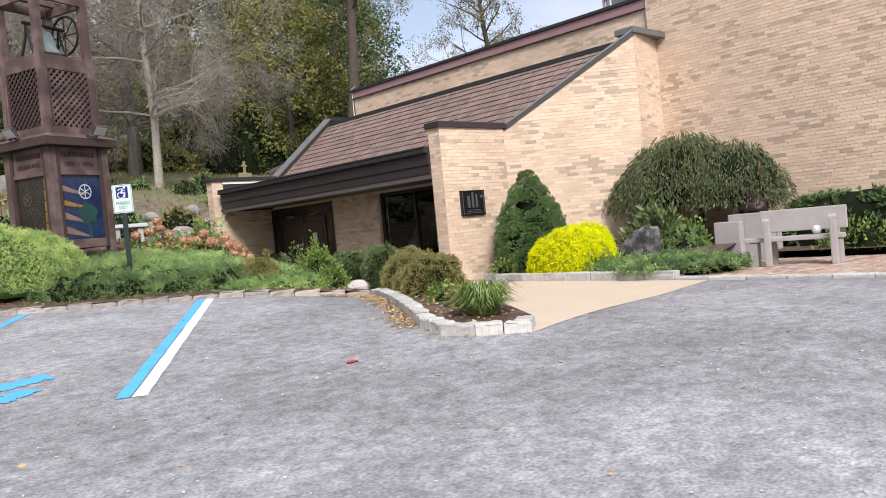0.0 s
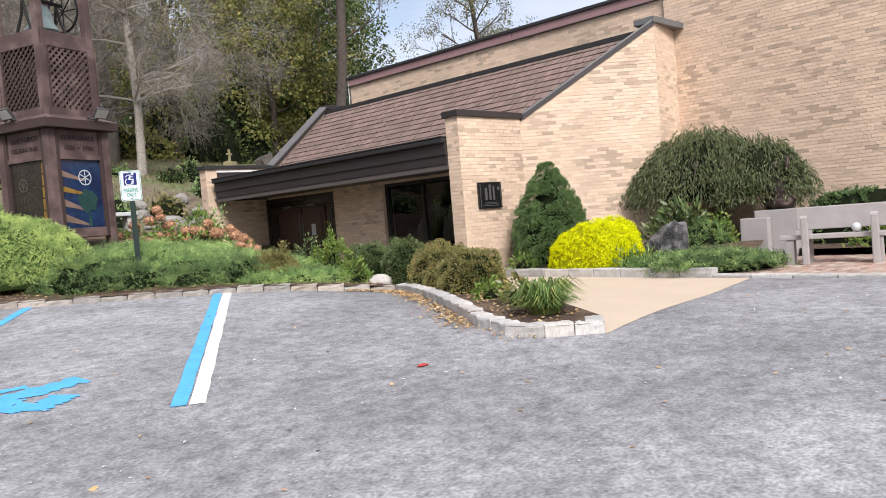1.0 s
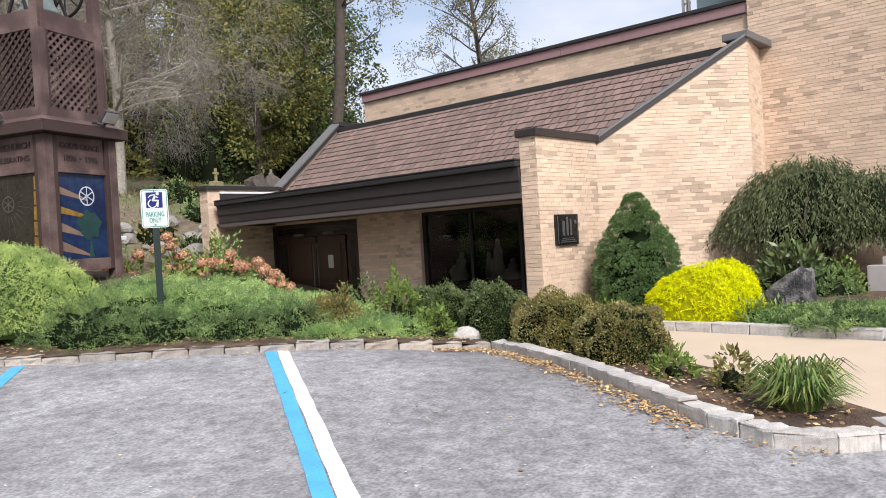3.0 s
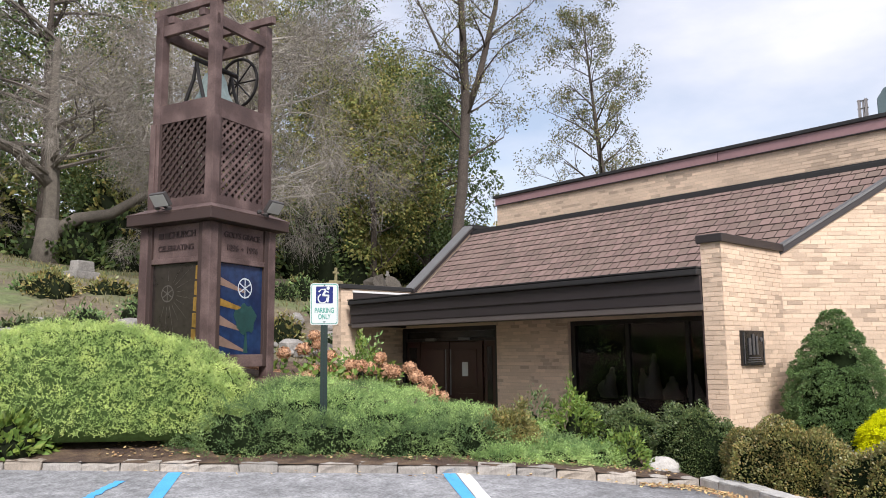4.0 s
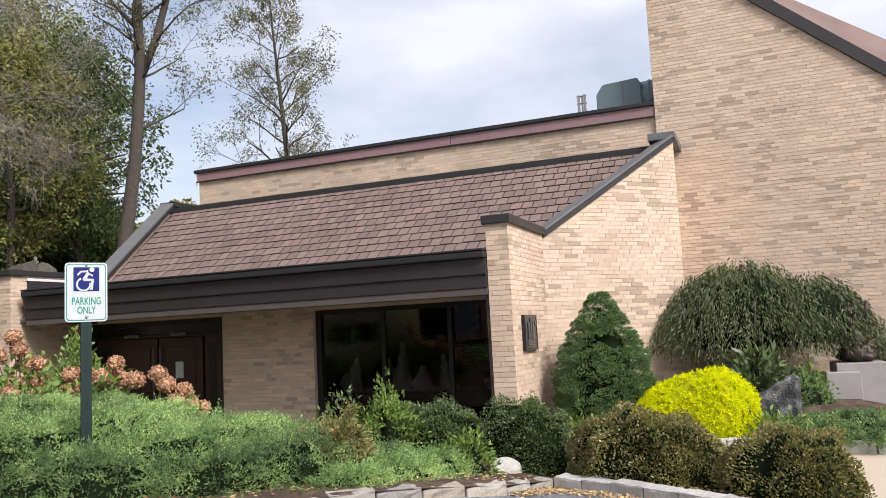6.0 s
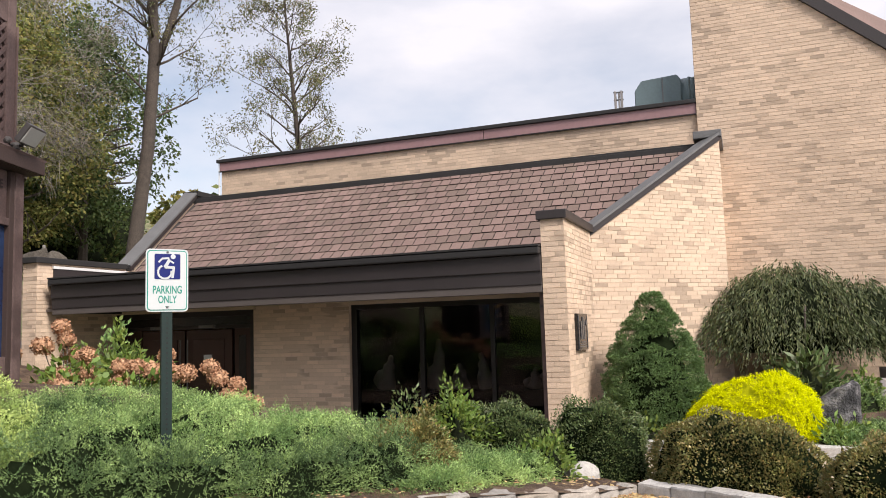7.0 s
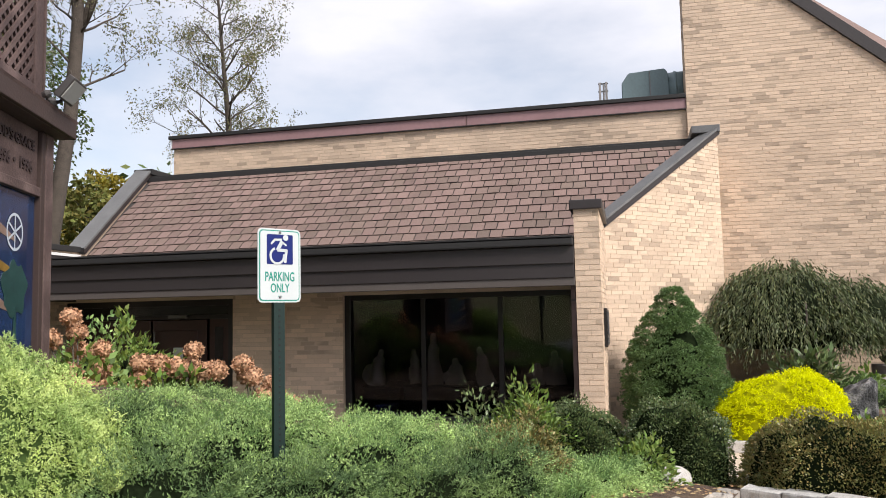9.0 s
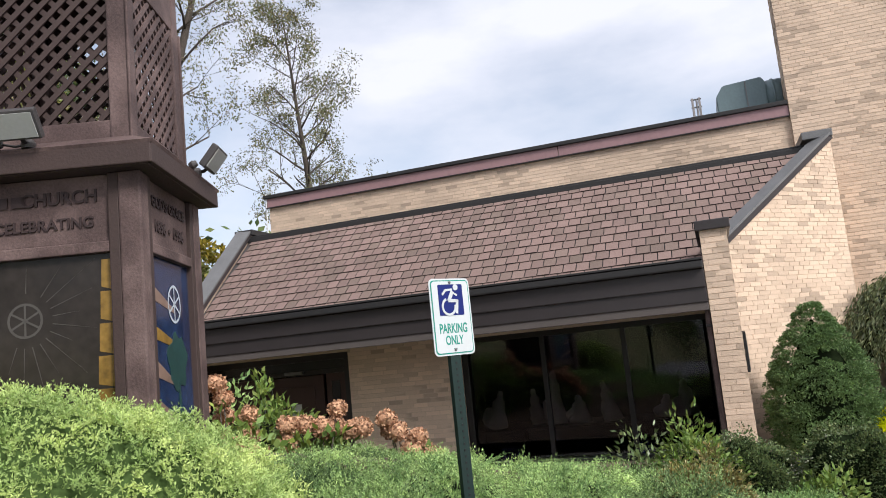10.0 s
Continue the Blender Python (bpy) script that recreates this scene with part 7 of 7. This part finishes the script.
thin_tree("slender tree with sparse olive leaves behind the roof", 29.8, 24.6, 3.0,
          [([(0.1, 0.0, -0.5), (0.05, 0.0, 4.0), (0.0, 0.05, 7.5), (-0.25, 0.25, 11.0), (-0.5, 0.5, 15.2)], [0.17, 0.15, 0.12, 0.07, 0.02])],
          (38,), (3.6, 2.5, 1.0), 17000, 241, leaf=0.125, bark="bark_dark")
bare = {}
for i, (x, y, h, s, tw) in enumerate(((16.0, 36, 11, 5.0, 4200), (9.4, 35.6, 13, 6.5, 7000), (0.5, 33, 13, 6.5, 5200), (-6.5, 30, 13, 6.5, 4200), (4, 45, 15, 7, 3500), (17, 38, 10, 4.5, 3200))):
    bare[i] = bare_tree("bare grey spreading tree on the grassy bank", x, y, hill_z(x, y) - 0.2, h, s, 300 + i, twigs=int(tw * 1.9), n_limb=13, depth=3, droop=0.06)
M["pale_bark"] = mat("pale_bark", (0.33, 0.30, 0.26), 0.9, vary=0.35, scale=4, fine=16, bump=0.8, dist=0.03)
bare_tree("pale-barked bare tree with a haze of drooping twigs", 13.45, 27.45, hill_z(13.45, 27.45) - 0.2, 13.5, 5.2, 330, n_limb=30, droop=0.07, depth=3, twigs=30000, bark="pale_bark", low=0.20, thick=0.0055, reach=(0.05, 0.16), stout=0.0105, wild=1.4)
for path, radii in (([(0.1, 0.0, 1.2), (1.0, -0.2, 1.9), (2.2, -0.4, 2.2), (3.4, -0.7, 3.1), (4.8, -1.0, 3.3)], [0.30, 0.26, 0.22, 0.17, 0.08]),
                    ([(0.0, 0.0, 3.2), (-1.2, 0.3, 4.4), (-2.6, 0.2, 4.8), (-4.0, 0.0, 6.0)], [0.26, 0.22, 0.17, 0.08]),
                    ([(-0.1, 0.1, -0.4), (0.0, 0.0, 0.7), (0.05, 0.0, 1.8)], [0.70, 0.48, 0.40])):
    part("limb", tube(bmesh.new(), path, radii, 12), "bark", bare[1], "massive low limb", smooth=True)

for i in range(22):
    x, y = -16 + i * 2.6 + (i % 3), 41 + 5 * math.sin(i * 1.7)
    shrub("understorey_bush", "dark undergrowth below the trees", x, y, hill_z(x, y) - 0.3, (2.4, 1.6), 3.2 + 1.6 * math.sin(i * 2.3), ("tree_dark", "tree_olive")[i % 2], "leaf", n=2200, seed=600 + i, leaf=0.26, width=0.15, lump=0.3, corek=0.85, group="undergrowth on the hill")

# far woods closing the view
rng = np.random.default_rng(400)
P, D = [], []
for k in range(1000):
    a = rng.uniform(0.95, 3.3)
    rd = rng.uniform(58, 95)
    x, y = 2 + rd * math.cos(a), 5 + rd * math.sin(a)
    zt = 4 + 11 * rng.uniform(0, 1) ** 0.7 * smooth(0.95, 1.35, a)
    c = np.array([x, y, max(far_ground(x, y), 1) + zt * rng.uniform(0.05, 1)])
    v = scatter(rng, 52) * np.array([2.2, 2.2, 1.7]) * rng.uniform(0.3, 1, (52, 1))
    P.append(c + v), D.append(unit(v))
# unseen treeline added behind the camera to darken the window reflections
for k in range(520):
    a, rd = rng.uniform(3.3, 7.0), rng.uniform(50, 75)
    c = np.array([2 + rd * math.cos(a), 5 + rd * math.sin(a), 11 * rng.uniform(0.02, 1)])
    v = scatter(rng, 44) * np.array([2.8, 2.8, 2.0]) * rng.uniform(0.3, 1, (44, 1))
    P.append(c + v), D.append(unit(v))
P, D = np.concatenate(P), np.concatenate(D)
woods = leaves_mesh("far_woods", P, D, rng, 0.60, 0.40, "tree_dark", None, jitter=0.8)
tagged(woods, "dark woods on the far hillside, with an added unseen ring behind the camera", "woods", kind="stuff")

# ---- the bank: stones, low bushes, graves ----
rng = np.random.default_rng(500)
for i in range(70):
    x, y = rng.uniform(4.5, 15.5), rng.uniform(18.9, 22.5)
    r = rng.uniform(0.12, 0.38)
    bm = bmesh.new()
    blob(bm, (x, y, near_hill(x, y) + r * 0.2), (r, r * rng.uniform(0.6, 1), r * rng.uniform(0.45, 0.8)), i, 0.3, 1.3, 2, -0.6)
    tagged(finish("rock", bm, "rock_grey"), "grey rockery stone on the bank", "rock", "rockery stones")
for i in range(70):
    x, y = rng.uniform(-6, 21), rng.uniform(19.2, 27)
    shrub("bank_bush", "low dull brown-green bush on the bank", x, y, near_hill(x, y) - 0.1, (rng.uniform(0.4, 0.8), rng.uniform(0.4, 0.7)), rng.uniform(0.4, 0.8), ("hedge_brown", "hedge", "juniper_dark")[i % 3], "leaf", n=420, seed=510 + i, leaf=0.11, width=0.05, lump=0.2, corek=0.8, group="bushes on the bank")
n = 26000
gx, gy = rng.uniform(-14, 30, n), rng.uniform(19, 40, n)
keep = np.array([noise.noise(Vector((a * 0.35, b * 0.35, 5))) > -0.12 for a, b in zip(gx, gy)])
gx, gy = gx[keep], gy[keep]
gp = np.stack([gx, gy, np.array([near_hill(a, b) - 0.03 for a, b in zip(gx, gy)])], 1)
gr = leaves_mesh("bank_grass", gp, np.tile(np.array([0, 0, 1.0]), (len(gp), 1)), rng, 0.15, 0.035, "bank_blade", None, jitter=0.6)
tagged(gr, "rough yellow-green grass on the bank", "grass", kind="stuff")
slab_b = thing("stone_table", "pale stone garden seat on the rockery", "garden seat", at=(9.0, 19.6, near_hill(9.0, 19.6)))
part("top", boxed((-0.5, -0.25, 0.42), (0.5, 0.25, 0.52), 0.02), "signwhite", slab_b)
for s in (-1, 1):
    part("leg", boxed((s * 0.32 - 0.08, -0.18, 0), (s * 0.32 + 0.08, 0.18, 0.42), 0.02), "rock", slab_b)


def grave(x, y, w, h, cross, mm, label):
    g = thing("gravestone", label, "gravestone", "gravestones on the hill", (x, y, far_ground(x, y) - 0.1), 25)
    part("base", boxed((-w * 0.7, -w * 0.4, 0), (w * 0.7, w * 0.4, 0.25), 0.03), mm, g)
    part("stone", boxed((-w * 0.5, -w * 0.28, 0.25), (w * 0.5, w * 0.28, h), 0.04, taper=0.92), mm, g)
    if cross:
        part("cross", box(boxed((-0.045, -0.04, h), (0.045, 0.04, h + 0.5), 0.01), (-0.16, -0.04, h + 0.27), (0.16, 0.04, h + 0.35), 0.01), mm, g)
    return g


M["lichen"] = mat("lichen_stone", (0.36, 0.31, 0.17), 0.9, vary=0.3, scale=4, fine=30, bump=0.6)
grave(17.6, 28.2, 0.6, 0.65, True, "lichen", "lichen-yellow gravestone with a small cross")
grave(21.5, 30.0, 0.6, 0.6, True, "rock_grey", "grey gravestone with a small cross")
grave(1.5, 30.5, 0.6, 0.85, True, "rock_grey", "grey gravestone with a small cross")
grave(9.0, 30.0, 0.7, 0.6, False, "rock_grey", "weathered grey upright gravestone")
grave(11.8, 29.5, 0.55, 0.8, False, "rock_grey", "weathered grey upright gravestone")
for i, (x, y) in enumerate(((18.6, 27.0), (19.6, 27.5))):
    bm = bmesh.new()
    blob(bm, (x, y, far_ground(x, y) + 0.4), (0.45, 0.4, 0.5), 60 + i, 0.4, 1.4, 2, -0.6)
    tagged(finish("tree_stump", bm, "bark"), "weathered grey tree stump on the bank", "tree stump")
lay_shingles()
